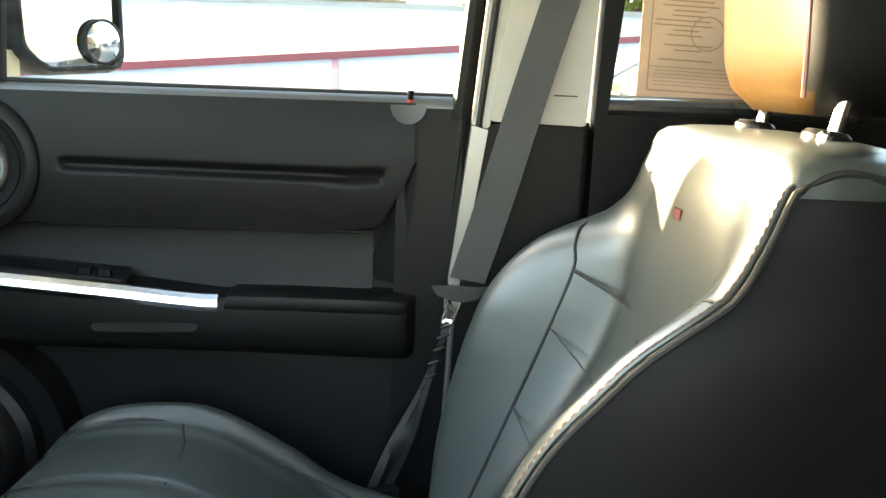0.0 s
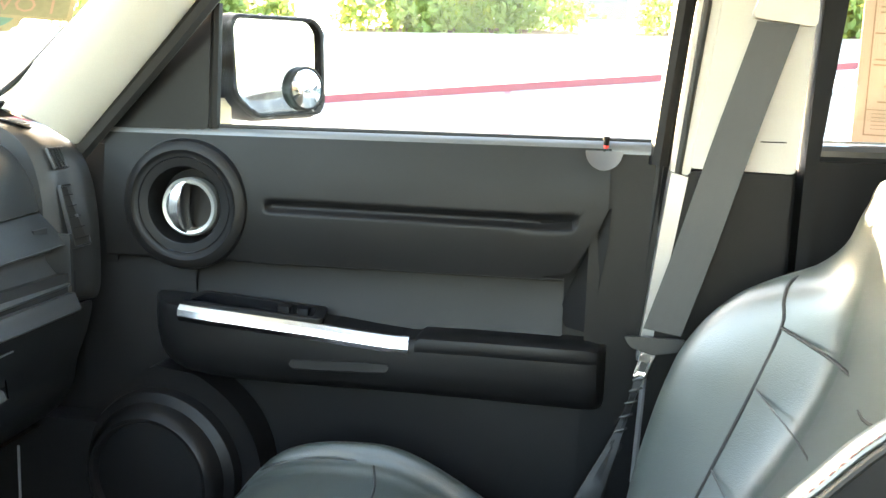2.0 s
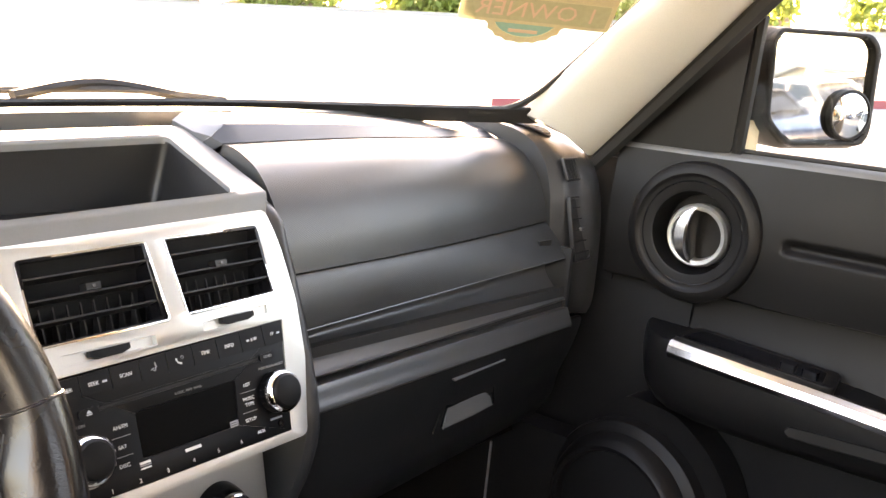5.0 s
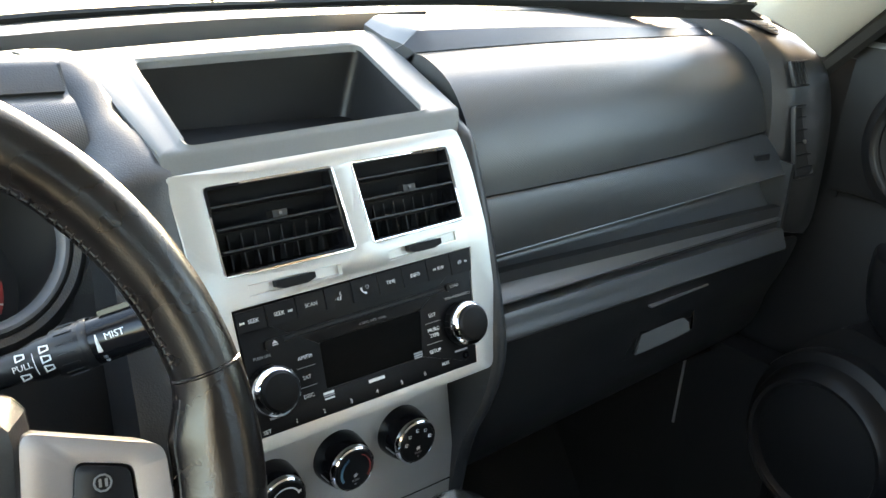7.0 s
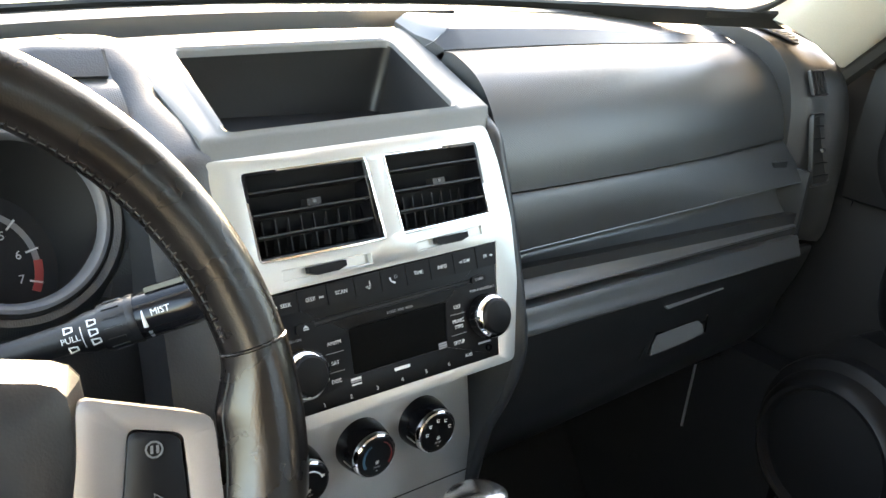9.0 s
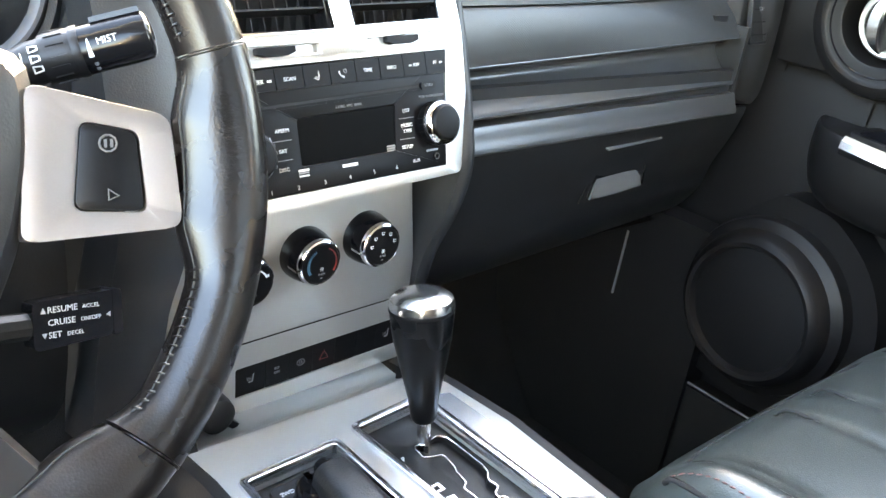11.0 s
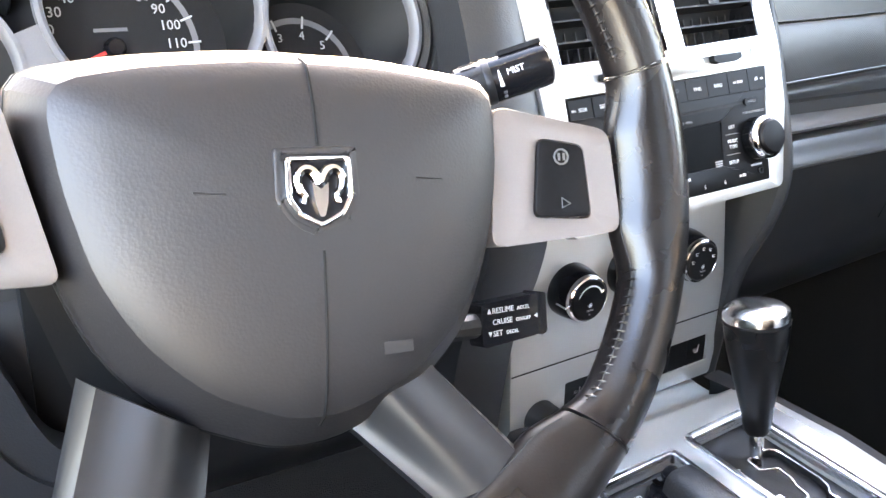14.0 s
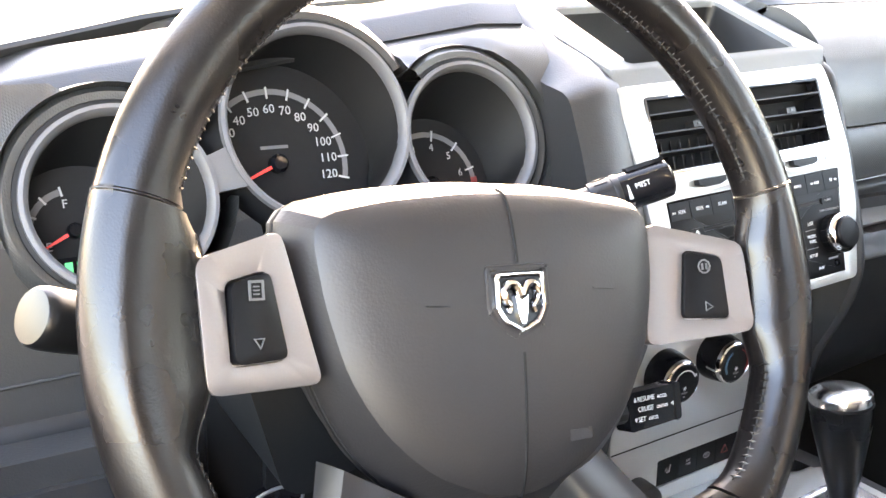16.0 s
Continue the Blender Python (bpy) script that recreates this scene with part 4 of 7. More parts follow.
for i, nm in enumerate(NAMES):
    x0, x1 = bx[i] + 0.0003, bx[i + 1] - 0.0003
    yt = [0.0890 + 0.019 * (x + 0.095) for x in (x0, x1)]
    b = part("button", slab([(x0, 0.0755), (x1 - (0.0025 if i == 8 else 0), 0.0755), (x1, yt[1]), (x0, yt[0])], 0.0012, 0.0034, 0.0004), RADIO, radio)
    cx, cy = (x0 + x1) / 2, 0.0752 + 0.010 * (x0 + 0.095) + 0.0065
    if nm:
        side = {0: -1, 1: 1, 7: -1, 8: 1}.get(i, 0)
        lettering(nm, 0.0038, cx - side * 0.0016, cy, 0.0036, WHITE_INK, b)
        for q in range(2 if side else 0):
            ax = cx + side * (0.0048 + 0.0015 * q + (0.001 if i < 7 else -0.001))
            part("skip_mark", slab([(ax - side * 0.0007, cy - 0.0009), (ax + side * 0.0007, cy), (ax - side * 0.0007, cy + 0.0009)][::side], 0.0034, 0.0037), WHITE_INK, b, smooth=0)
        if i < 2:
            part("skip_mark", box(cx + side * 0.0081 - 0.0002, cy - 0.0009, 0.0034, cx + side * 0.0081 + 0.0002, cy + 0.0009, 0.0037), WHITE_INK, b, smooth=0)
    elif i == 3:
        part("voice_icon", tube([(cx - 0.0001, cy - 0.0026, 0.0035), (cx + 0.0012, cy - 0.0022, 0.0035), (cx + 0.0010, cy - 0.0006, 0.0035), (cx + 0.0022, cy + 0.0002, 0.0035), (cx + 0.0012, cy + 0.0012, 0.0035), (cx + 0.0016, cy + 0.0030, 0.0035)], 0.0003, 5), WHITE_INK, b)
        for q in (0, 1, 2):
            part("voice_icon", tube([(cx - 0.0008 - 0.0011 * q, cy - 0.0002 - 0.0006 * q, 0.0035), (cx - 0.0004 - 0.0012 * q, cy - 0.0013, 0.0035), (cx - 0.0008 - 0.0011 * q, cy - 0.0024 + 0.0004 * q, 0.0035)], 0.00022, 5), WHITE_INK, b)
    else:
        part("phone_icon", tube(smooth_path([(cx - 0.0034, cy + 0.0016, 0.0035), (cx - 0.0026, cy - 0.0012, 0.0035), (cx + 0.0004, cy - 0.0028, 0.0035)], 4), [0.0008, 0.0007, 0.0005, 0.0004, 0.0004, 0.0004, 0.0005, 0.0007, 0.0008], 6), WHITE_INK, b)
        part("phone_icon", tube([(cx + 0.0018 + 0.0013 * math.cos(a), cy + 0.0014 + 0.0013 * math.sin(a), 0.0035) for a in [k * 0.785 for k in range(8)]], 0.0002, 5, closed=True), DIM_INK, b)
part("slot_recess", slab([(-0.0650, 0.0640), (0.0750, 0.0662), (0.0750, 0.0690), (-0.0650, 0.0668)], 0.0012, 0.0019, 0.0003), RUBBER, radio)
part("disc_slot", slab([(-0.0620, 0.0658), (0.0740, 0.0680), (0.0740, 0.0692), (-0.0620, 0.0670)], 0.0012, 0.0030, 0.0003), RADIO, radio)
part("slot_lip", slab([(-0.0650, 0.0622), (0.0750, 0.0646), (0.0750, 0.0656), (-0.0650, 0.0634)], 0.0012, 0.0036, 0.0005), RADIO, radio)
ej = part("eject_button", slab(rounded([(-0.0785, 0.0600), (-0.0640, 0.0602), (-0.0640, 0.0672), (-0.0785, 0.0668)], 0.0025), 0.0012, 0.0036, 0.0006), RADIO, radio)
part("eject_icon", slab([(-0.0732, 0.0636), (-0.0690, 0.0636), (-0.0711, 0.0658)], 0.0036, 0.0039), WHITE_INK, ej)
part("eject_icon", box(-0.0732, 0.0624, 0.0036, -0.0690, 0.0630, 0.0039), WHITE_INK, ej, smooth=0)
ld = part("load_button", slab(rounded([(0.0755, 0.0640), (0.0900, 0.0646), (0.0900, 0.0704), (0.0755, 0.0698)], 0.0025), 0.0012, 0.0040, 0.0006), RADIO, radio)
lettering("LOAD", 0.0030, 0.0828, 0.0674, 0.0043, DIM_INK, ld)
for name, x, y in (("AM/FM", -0.0508, 0.0484), ("SAT", -0.0524, 0.0347), ("DISC", -0.0538, 0.0221), ("LIST", 0.0590, 0.0503), ("MUSIC", 0.0578, 0.0396), ("TYPE", 0.0576, 0.0352), ("SETUP", 0.0556, 0.0235)):
    lettering(name, 0.0038, x, y, 0.0018, WHITE_INK, radio)
for x, y in ((-0.0516, 0.0418), (-0.0531, 0.0285), (0.0584, 0.0450), (0.0566, 0.0296)):
    part("button_line", box(x - 0.0072, y - 0.00018, 0.0014, x + 0.0072, y + 0.00018, 0.0018), DIM_INK, radio, smooth=0)
for i, x in enumerate((-0.0663, -0.0447, -0.0226, -0.0007, 0.0212, 0.0425)):
    lettering(str(i + 1), 0.0042, x, 0.0083 + 0.0003 * i, 0.0018, WHITE_INK, radio)
lettering("AUX", 0.0034, 0.0625, 0.0120, 0.0018, WHITE_INK, radio)
lettering("SET", 0.0038, -0.0885, 0.0078, 0.0018, WHITE_INK, radio)
lettering("PUSH ON", 0.0030, -0.0815, 0.0565, 0.0018, DIM_INK, radio)
lettering("6 DISC  MP3  WMA", 0.0028, 0.0075, 0.0595, 0.0018, DIM_INK, radio)
lettering("PUSH AUDIO/SELECT", 0.0027, 0.0860, 0.0590, 0.0018, DIM_INK, radio)
bars([(0.0795, 0.0180, 0.012), (-0.0800, 0.0155, 0.010)], radio, DIM_INK, h=0.0015, z=0.0015)
bars([(0.0010, 0.0178, 0.0135)], radio, WHITE_INK, h=0.0022, z=0.0015)
for q, (yy, ww) in enumerate(((0.0198, 0.0085), (0.0180, 0.0085), (0.0160, 0.0080))):
    bars([(-0.0385, yy, ww)], radio, WHITE_INK if q != 1 else DIM_INK, h=0.0010 if q else 0.0016, z=0.0015)
for q in range(3):
    bars([(0.0405, 0.0228 + 0.0017 * q, 0.0078)], radio, DIM_INK, h=0.0012, z=0.0008)
part("aux_socket", lathe([(0.0028, 0.0014), (0.0028, 0.0028), (0.0016, 0.0028), (0.0016, 0.0005), (0, 0.0005)], 0.0825, 0.0130, 16), GLOSS, radio)
for x, y in ((-0.0800, 0.0340), (0.0850, 0.0378)):
    k = part("knob", lathe([(0.0165, 0.001), (0.0165, 0.010), (0.0160, 0.0115), (0.0125, 0.0125)], x, y, 36), RADIO, radio, "ribbed black knob")
    part("knob_ring", lathe([(0.0168, 0.0085), (0.0172, 0.0105), (0.0165, 0.0130), (0.0142, 0.0150), (0.0136, 0.0140)], x, y, 36), CHROME, k, "chrome ring")
    part("knob_cap", lathe([(0.0140, 0.0130), (0.0136, 0.0165), (0.012, 0.0182), (0.006, 0.0190), (0, 0.0191)], x, y, 32), RADIO, k)
    for a in range(0, 360, 20):
        part("knob_rib", box(0.0162, -0.0007, 0.002, 0.0170, 0.0007, 0.008), RADIO, k, smooth=0).matrix_basis = Matrix.Translation((x, y, 0)) @ pose(0, 0, 0, 0, 0, a)

# tray on top of the stack
tray = thing("dash_tray", I4, "open black storage tray in the dash top", "storage tray")
TF, TB = (-0.098, 0.093), (-0.085, 0.108)
yF, zF, yB, zB = 0.216, 0.780, 0.372, 0.815
lip_rows = []
fr = [(-0.122, 0.2225, 0.7605), (0.122, 0.2245, 0.7705)]


def tray_surface(x, y):
    return spline([(0.2325, 0.7570), (0.2355, 0.7640), (0.2395, 0.7735), (0.29, 0.792), (0.36, 0.809), (0.40, 0.815)], y) + (0.042 + 0.016 * (1 - step(0.2335, 0.262, y))) * x + 0.0012 * (1 - step(0.2335, 0.25, y))


HOLE = rounded([(-0.105, 0.2425), (0.087, 0.2425), (0.101, 0.360), (-0.094, 0.360)], 0.009, 6)
OUTER = rounded([(-0.1245, 0.2330), (0.1185, 0.2330), (0.140, 0.392), (-0.131, 0.372)], 0.006, 6)
rings = []
for k in range(-2, 9):
    t = min(1, max(0, k / 8))
    ring = []
    for (hx, hy), (ox, oy) in zip(HOLE, OUTER):
        x, y = hx + (ox - hx) * t, hy + (oy - hy) * t
        z = tray_surface(x, y) - (0.0, 0.0015, 0.006)[-min(k, 0)] + (0.0018 if k == 1 else 0)
        ring.append((x, y + (0.004 * (x / 0.12) ** 2 if y < 0.25 else 0), z))
    rings.append(ring)
rings.append([(x, y + 0.003, z - 0.024) for x, y, z in rings[-1]])
part("surround", grid(rings, closed_u=True), SURROUND, tray, "satin grey surround with rounded corners", 50)
f0, f1, b1, b0 = (Vector((x, y, tray_surface(x, y))) for x, y in ((-0.105, 0.2425), (0.087, 0.2425), (0.101, 0.360), (-0.094, 0.360)))
part("rear_strip", along([(0.399, 0.8225), (0.390, 0.8228), (0.378, 0.8195), (0.366, 0.812)], -0.17, 0.135, 20, 0, (0, 0.02, -0.01), crown), SOFT, dash, "pale-lit strip behind the tray")
lo = [(0.004, 0.02, -0.026), (-0.004, 0.02, -0.026), (-0.006, 0.01, -0.085), (0.006, 0.01, -0.085)]
FLOOR = rounded([(c.x + o[0], c.y + o[1]) for c, o in zip((f0, f1, b1, b0), lo)], 0.012, 6)


def bin_z(x, y):
    return (f0.z + f1.z) / 2 - 0.026 + (y - 0.259) / 0.111 * ((b0.z + b1.z) / 2 - 0.085 - (f0.z + f1.z) / 2 + 0.026) + math.tan(ROLL) * x


wall = [[(x, y, tray_surface(x, y) - 0.004) for x, y in HOLE], [(x, y, bin_z(x, y) + 0.004) for x, y in FLOOR], [(x * 0.98, (y - 0.31) * 0.96 + 0.31, bin_z(x, y)) for x, y in FLOOR]]
part("bin", grid(wall + [[(0.0, 0.31, bin_z(0, 0.31))] * len(FLOOR)], closed_u=True), PLASTIC, tray, "deep black bin", 50)
part("bin_mat", thick_grid([[f0 + Vector((0.010, 0.028, -0.024)), f1 + Vector((-0.010, 0.028, -0.024))], [b0 + Vector((0.012, 0.0, -0.078)), b1 + Vector((-0.012, 0.0, -0.078))]], (0, 0, -0.002)), GLOSS, tray)


def cheek(x0, x1, name, label):
    """The leather-grained band beside the stack."""
    prof = curve2([(0.376, 0.8005), (0.345, 0.8005), (0.282, 0.784), (0.232, 0.764), (0.214, 0.735), (0.190, 0.68), (0.168, 0.62), (0.163, 0.585), (0.172, 0.545), (0.19, 0.50), (0.20, 0.44), (0.205, 0.39)], 4)
    n = 6
    rows = []
    for i in range(n + 1):
        t = i / n
        k = (1 - t) ** 1.5 if x0 < 0 else 0.0
        rows.append([(x0 + (x1 - (0.013 * step(0.225, 0.29, y) if x0 < 0 else 0) - x0) * t, y + 0.008 + 0.004 * (2 * t - 1) ** 2, z - 0.002 * (2 * t - 1) ** 2 - k * 0.018 * step(0.20, 0.26, y) + ((0.012 + 0.018 * k) * step(0.296, 0.334, y) if x0 < 0 else 0)) for y, z in prof])
    part(name, thick_grid(rows, (0, 0.05, -0.01)), CHEEK, dash, label)


cheek(-0.168, -0.119, "cheek", "leather-grained band beside the centre stack")
cheek(0.119, 0.134, "cheek", "thin charcoal edge beside the centre stack")
part("stack_core", box(-0.118, 0.235, 0.38, 0.120, 0.60, 0.75, 0.004), DARK, dash)

# ---- climate panel ----
CL = axes((0.0, 0.212, 0.39), UX, (0, 0.02, 1))
clim = thing("climate_panel", CL, "satin silver climate control panel with three dials", "control panel")
part("plate", holed(rounded([(-0.108, -0.003), (0.119, -0.002), (0.127, 0.045), (0.126, 0.075), (0.113, 0.175), (-0.112, 0.178)], 0.004), [rounded([(-0.0535, 0.0125), (0.1135, 0.0135), (0.1105, 0.0405), (-0.0535, 0.0400)], 0.002, 2)], -0.02, 0.0, 0.0012), SILVER, clim)
part("plate_seam", box(-0.109, 0.0618, -0.001, 0.124, 0.0628, 0.0006), DARK, clim, smooth=0)
part("plate_lip", slab([(-0.112, 0.172), (0.114, 0.168), (0.117, 0.19), (-0.112, 0.19)], -0.012, -0.002, 0.001), GREY_TRIM, clim)
SWX = [-0.0530, -0.0252, -0.0028, 0.0211, 0.0442, 0.0668, 0.0884, 0.1115]
for i in range(7):
    x0, x1 = SWX[i] + 0.0003, SWX[i + 1] - 0.0003
    sw = part("switch", slab(rrect(x0, 0.0130, x1, 0.0396, 0.001, 2), -0.015, -0.0015, 0.0008), RADIO, clim)
    cx = (x0 + x1) / 2
    if i == 3:
        part("hazard_icon", tube([(cx - 0.0045, 0.0225, -0.0012), (cx + 0.0045, 0.0225, -0.0012), (cx, 0.0305, -0.0012)], 0.0004, 5, closed=True), RED_DIM, sw)
    elif i in (0, 6):
        part("seat_icon", tube([(cx - 0.0015, 0.0240, -0.0013), (cx + 0.0018, 0.0240, -0.0013), (cx + 0.0030, 0.0310, -0.0013)], 0.0006, 5), DIM_INK, sw)
        for q in range(3):
            part("seat_icon", tube([(cx - 0.0030 + 0.0014 * q, 0.0255, -0.0013), (cx - 0.0025 + 0.0014 * q, 0.0270, -0.0013), (cx - 0.0030 + 0.0014 * q, 0.0285, -0.0013)], 0.0002, 5), DIM_INK, sw)
    elif i == 1:
        lettering("ESP", 0.0034, cx, 0.0285, -0.0012, DIM_INK, sw)
        lettering("OFF", 0.0034, cx, 0.0245, -0.0012, DIM_INK, sw)
    elif i == 2:
        part("switch_icon", tube([(cx + 0.0038 * math.cos(a), 0.0265 + 0.0028 * math.sin(a), -0.0012) for a in [k * 0.5236 for k in range(12)]], 0.0003, 5, closed=True), DIM_INK, sw)
        for q in (-1, 1):
            part("switch_icon", tube([(cx + q * 0.0006, 0.0252, -0.0012), (cx + q * 0.0014, 0.0265, -0.0012), (cx + q * 0.0006, 0.0278, -0.0012)], 0.0003, 5), DIM_INK, sw)
for kind, x, y in (("fan", -0.0545, 0.1265), ("heat", 0.0060, 0.1295), ("mode", 0.0662, 0.1310)):
    d = part("dial", lathe([(0.0222, 0.0), (0.0222, 0.004), (0.0215, 0.010), (0.0196, 0.0190), (0.0185, 0.0205)], x, y, 44), GLOSS, clim, "round black climate dial")
    part("dial_ring", lathe([(0.0190, 0.0180), (0.0194, 0.0200), (0.0188, 0.0230), (0.0176, 0.0240), (0.0168, 0.0230)], x, y, 44), CHROME, d, "chrome ring")
    part("dial_cap", lathe([(0.0172, 0.020), (0.0170, 0.0240), (0.0160, 0.0250), (0.0, 0.0256)], x, y, 40), RADIO, d)
    part("pointer", box(-0.0009, 0.0165, 0.012, 0.0009, 0.0225, 0.0232, 0.0004), CHROME, d).matrix_basis = Matrix.Translation((x, y, 0)) @ pose(0, 0, 0, 0, 0, 96)
    zz = 0.0258
    if kind == "heat":
        for i in range(14):
            a = radians(118 + 7.0 * i)
            part("cold_mark", box(-0.0003 - 0.00005 * i, -0.0011, zz - 0.0006, 0.0003 + 0.00005 * i, 0.0011, zz - 0.0002), BLUE_INK, d, smooth=0).matrix_basis = Matrix.Translation((x + 0.0125 * math.cos(a), y + 0.0125 * math.sin(a), 0)) @ pose(0, 0, 0, 0, 0, math.degrees(a) - 90)
        part("hot_arc", tube([(x + 0.0135 * math.cos(radians(a)), y + 0.0135 * math.sin(radians(a)), zz - 0.0005) for a in range(-35, 75, 10)], [0.0009 - 0.00005 * i for i in range(11)], 5), RED_DIM, d)
    elif kind == "mode":
        for a in (15, 55, 95, 135, 172):
            mx, my = x + 0.0118 * math.cos(radians(a)), y + 0.0118 * math.sin(radians(a))
            part("mode_icon", tube([(mx - 0.0011, my + 0.0015, zz - 0.0005), (mx - 0.0009, my - 0.0010, zz - 0.0005), (mx + 0.0012, my - 0.0011, zz - 0.0005)], 0.00038, 5), WHITE_INK, d)
            part("mode_icon", tube([(mx + 0.0002, my + 0.0012, zz - 0.0005), (mx + 0.0016, my + 0.0006, zz - 0.0005)], 0.00028, 5), WHITE_INK, d)
    else:
        part("fan_arc", tube([(x + 0.0118 * math.cos(radians(a)), y + 0.0118 * math.sin(radians(a)), zz - 0.0005) for a in range(20, 165, 10)], [0.0007 - 0.00003 * i for i in range(15)], 5), WHITE_INK, d)
        for a in (45, 135):
            part("fan_icon", box(-0.0014, -0.0003, zz - 0.0005, 0.0014, 0.0003, zz - 0.0001), WHITE_INK, d, smooth=0).matrix_basis = Matrix.Translation((x + 0.012, y + 0.0055, 0)) @ pose(0, 0, 0, 0, 0, a)
    for a in (0, 60, 120):
        part("snow_icon", box(-0.0020, -0.00022, zz - 0.0006, 0.0020, 0.00022, zz - 0.0001), WHITE_INK, d, smooth=0).matrix_basis = Matrix.Translation((x, y - 0.0042, 0)) @ pose(0, 0, 0, 0, 0, a)
    lettering("PUSH", 0.0026, x, y - 0.0085, zz - 0.0003, DIM_INK, d)
    bars([(x, y - 0.0120, 0.0016)], d, DIM_INK, h=0.0010, z=zz - 0.0007)
sock = part("socket_cap", lathe([(0.0155, 0.0), (0.0155, 0.014), (0.0145, 0.019), (0.010, 0.022), (0, 0.0225)], -0.0790, 0.0165, 28), PLASTIC, clim, "black power socket cap")
part("cap_tab", box(-0.0050, -0.0030, 0.010, 0.0170, 0.0030, 0.016, 0.002), PLASTIC, sock).matrix_basis = Matrix.Translation((-0.0735, 0.0105, 0)) @ pose(0, 0, 0, 0, 0, -42)

# ---- centre console ----
CON = axes((0, 0.125, 0.4085), (1, 0, 0.01), (0, 1, 0.08))
con = thing("centre_console", CON, "satin silver topped centre console between the seats", "console")
TOPO = [(-0.131, 0.032), (-0.1265, 0.0), (-0.1235, -0.07), (-0.118, -0.30), (0.142, -0.30), (0.1290, -0.178), (0.1250, -0.0526), (0.1125, 0.008), (0.092, 0.031)]
GATE = [(0.0006, -0.0035), (0.0136, -0.1417), (0.0812, -0.1385), (0.0680, 0.0015)]
HBO = [(-0.104, -0.0145), (-0.100, -0.260), (-0.012, -0.260), (-0.0270, -0.0105)]
part("top", holed(rounded(TOPO, 0.006), [GATE, HBO], -0.012, 0.0, 0.0015), CONSOLE, con)


def border(poly, w, z0, z1, mat_, parent, name, bev=0.0012):
    cx, cy = sum(p[0] for p in poly) / len(poly), sum(p[1] for p in poly) / len(poly)
    inner = []
    n = len(poly)
    for i in range(n):
        a, b, c = (Vector(poly[j % n]) for j in (i - 1, i, i + 1))
        d1, d2 = (b - a).normalized(), (c - b).normalized()
        n1, n2 = Vector((-d1.y, d1.x)), Vector((-d2.y, d2.x))
        m_ = (n1 + n2).normalized()
        m_ *= w / max(0.3, m_.dot(n1))
        q = b + m_
        if (q - Vector((cx, cy))).length < (b - Vector((cx, cy))).length:
            q = b - m_
        inner.append(tuple(q))
    return part(name, holed(rounded(inner, 0.006, 3), [rounded(poly, 0.003, 3)], z0, z1, bev), mat_, parent)


border(GATE, 0.006, -0.006, 0.0035, STRIP, con, "gate_trim")
border(HBO, 0.006, -0.006, 0.0035, STRIP, con, "brake_trim")
# Brighter metal than the console stands in for windscreen light on the bevel.
part("side_rail", slab([(0.0745, 0.0015), (0.0878, -0.1400), (0.1150, -0.1520), (0.0950, -0.0040)], 0.0, 0.0035, 0.0015), STRIP, con, "bevelled side of the selector frame, windscreen light painted as bright metal")
slotp = [(0.0345, -0.0326), (0.0468, -0.0327), (0.0597, -0.0307), (0.0665, -0.036), (0.0698, -0.0752), (0.0682, -0.083), (0.0618, -0.0892), (0.0645, -0.0985), (0.0560, -0.1030), (0.0560, -0.1080), (0.0610, -0.1090), (0.0616, -0.119), (0.0518, -0.1232), (0.0379, -0.1218), (0.0338, -0.1133), (0.0345, -0.1058), (0.0405, -0.0999), (0.0385, -0.0865), (0.0450, -0.0829), (0.0453, -0.071), (0.0485, -0.0659), (0.0494, -0.0507), (0.033, -0.0458)]
SLOT = rounded(slotp, 0.0022, 2)
part("gate_well", holed([(-0.004, 0.002), (0.009, -0.147), (0.085, -0.144), (0.072, 0.006)], [SLOT], -0.016, -0.009, 0.0006), PLASTIC, con, "black selector plate")
part("gate_floor", box(0.005, -0.15, -0.03, 0.09, 0.0, -0.0145), PLASTIC, con)
part("gate_slot_trim", tube([(x, y, -0.0088) for x, y in SLOT], 0.0007, 6, closed=True), STRIP, con, "bright stepped selector slot trim")
lettering("P", 0.006, 0.0179, -0.0399, -0.0086, WHITE_INK, con, rot=0)
for x, y in ((0.0196, -0.0773), (0.0213, -0.0926), (0.0229, -0.1120)):
    gm = part("gear_mark", slab(rrect(x - 0.005, y - 0.004, x + 0.005, y + 0.004, 0.001, 2), -0.0095, -0.0076, 0.0004), STRIP, con)
    bars([(x, y, 0.004)], gm, DARK, h=0.0040, z=-0.0076)
part("brake_well", box(-0.108, -0.27, -0.03, -0.008, 0.0, -0.010), PLASTIC, con)
plate4 = part("drive_plate", slab(rounded([(-0.0895, -0.0207), (-0.0923, -0.0790), (-0.0420, -0.0850), (-0.0302, -0.0166)], 0.004), -0.010, -0.0065, 0.001), PLASTIC, con, "black drive selector plate")
border([(-0.0895, -0.0207), (-0.0923, -0.0790), (-0.0420, -0.0850), (-0.0302, -0.0166)], 0.0012, -0.0095, -0.0060, RUBBER, con, "plate_outline", 0.0003)
lettering("2WD", 0.005, -0.0803, -0.0296, -0.0055, WHITE_INK, plate4)
lettering("4WD", 0.005, -0.046, -0.026, -0.0055, DIM_INK, plate4)
part("drive_knob", lathe([(0.013, -0.006), (0.0128, 0.006), (0.0105, 0.010), (0, 0.0105)], -0.0700, -0.0440, 24), GLOSS, con)
part("drive_pointer", box(-0.0730, -0.0400, 0.0095, -0.0680, -0.0330, 0.0120, 0.0008), CHROME, con)
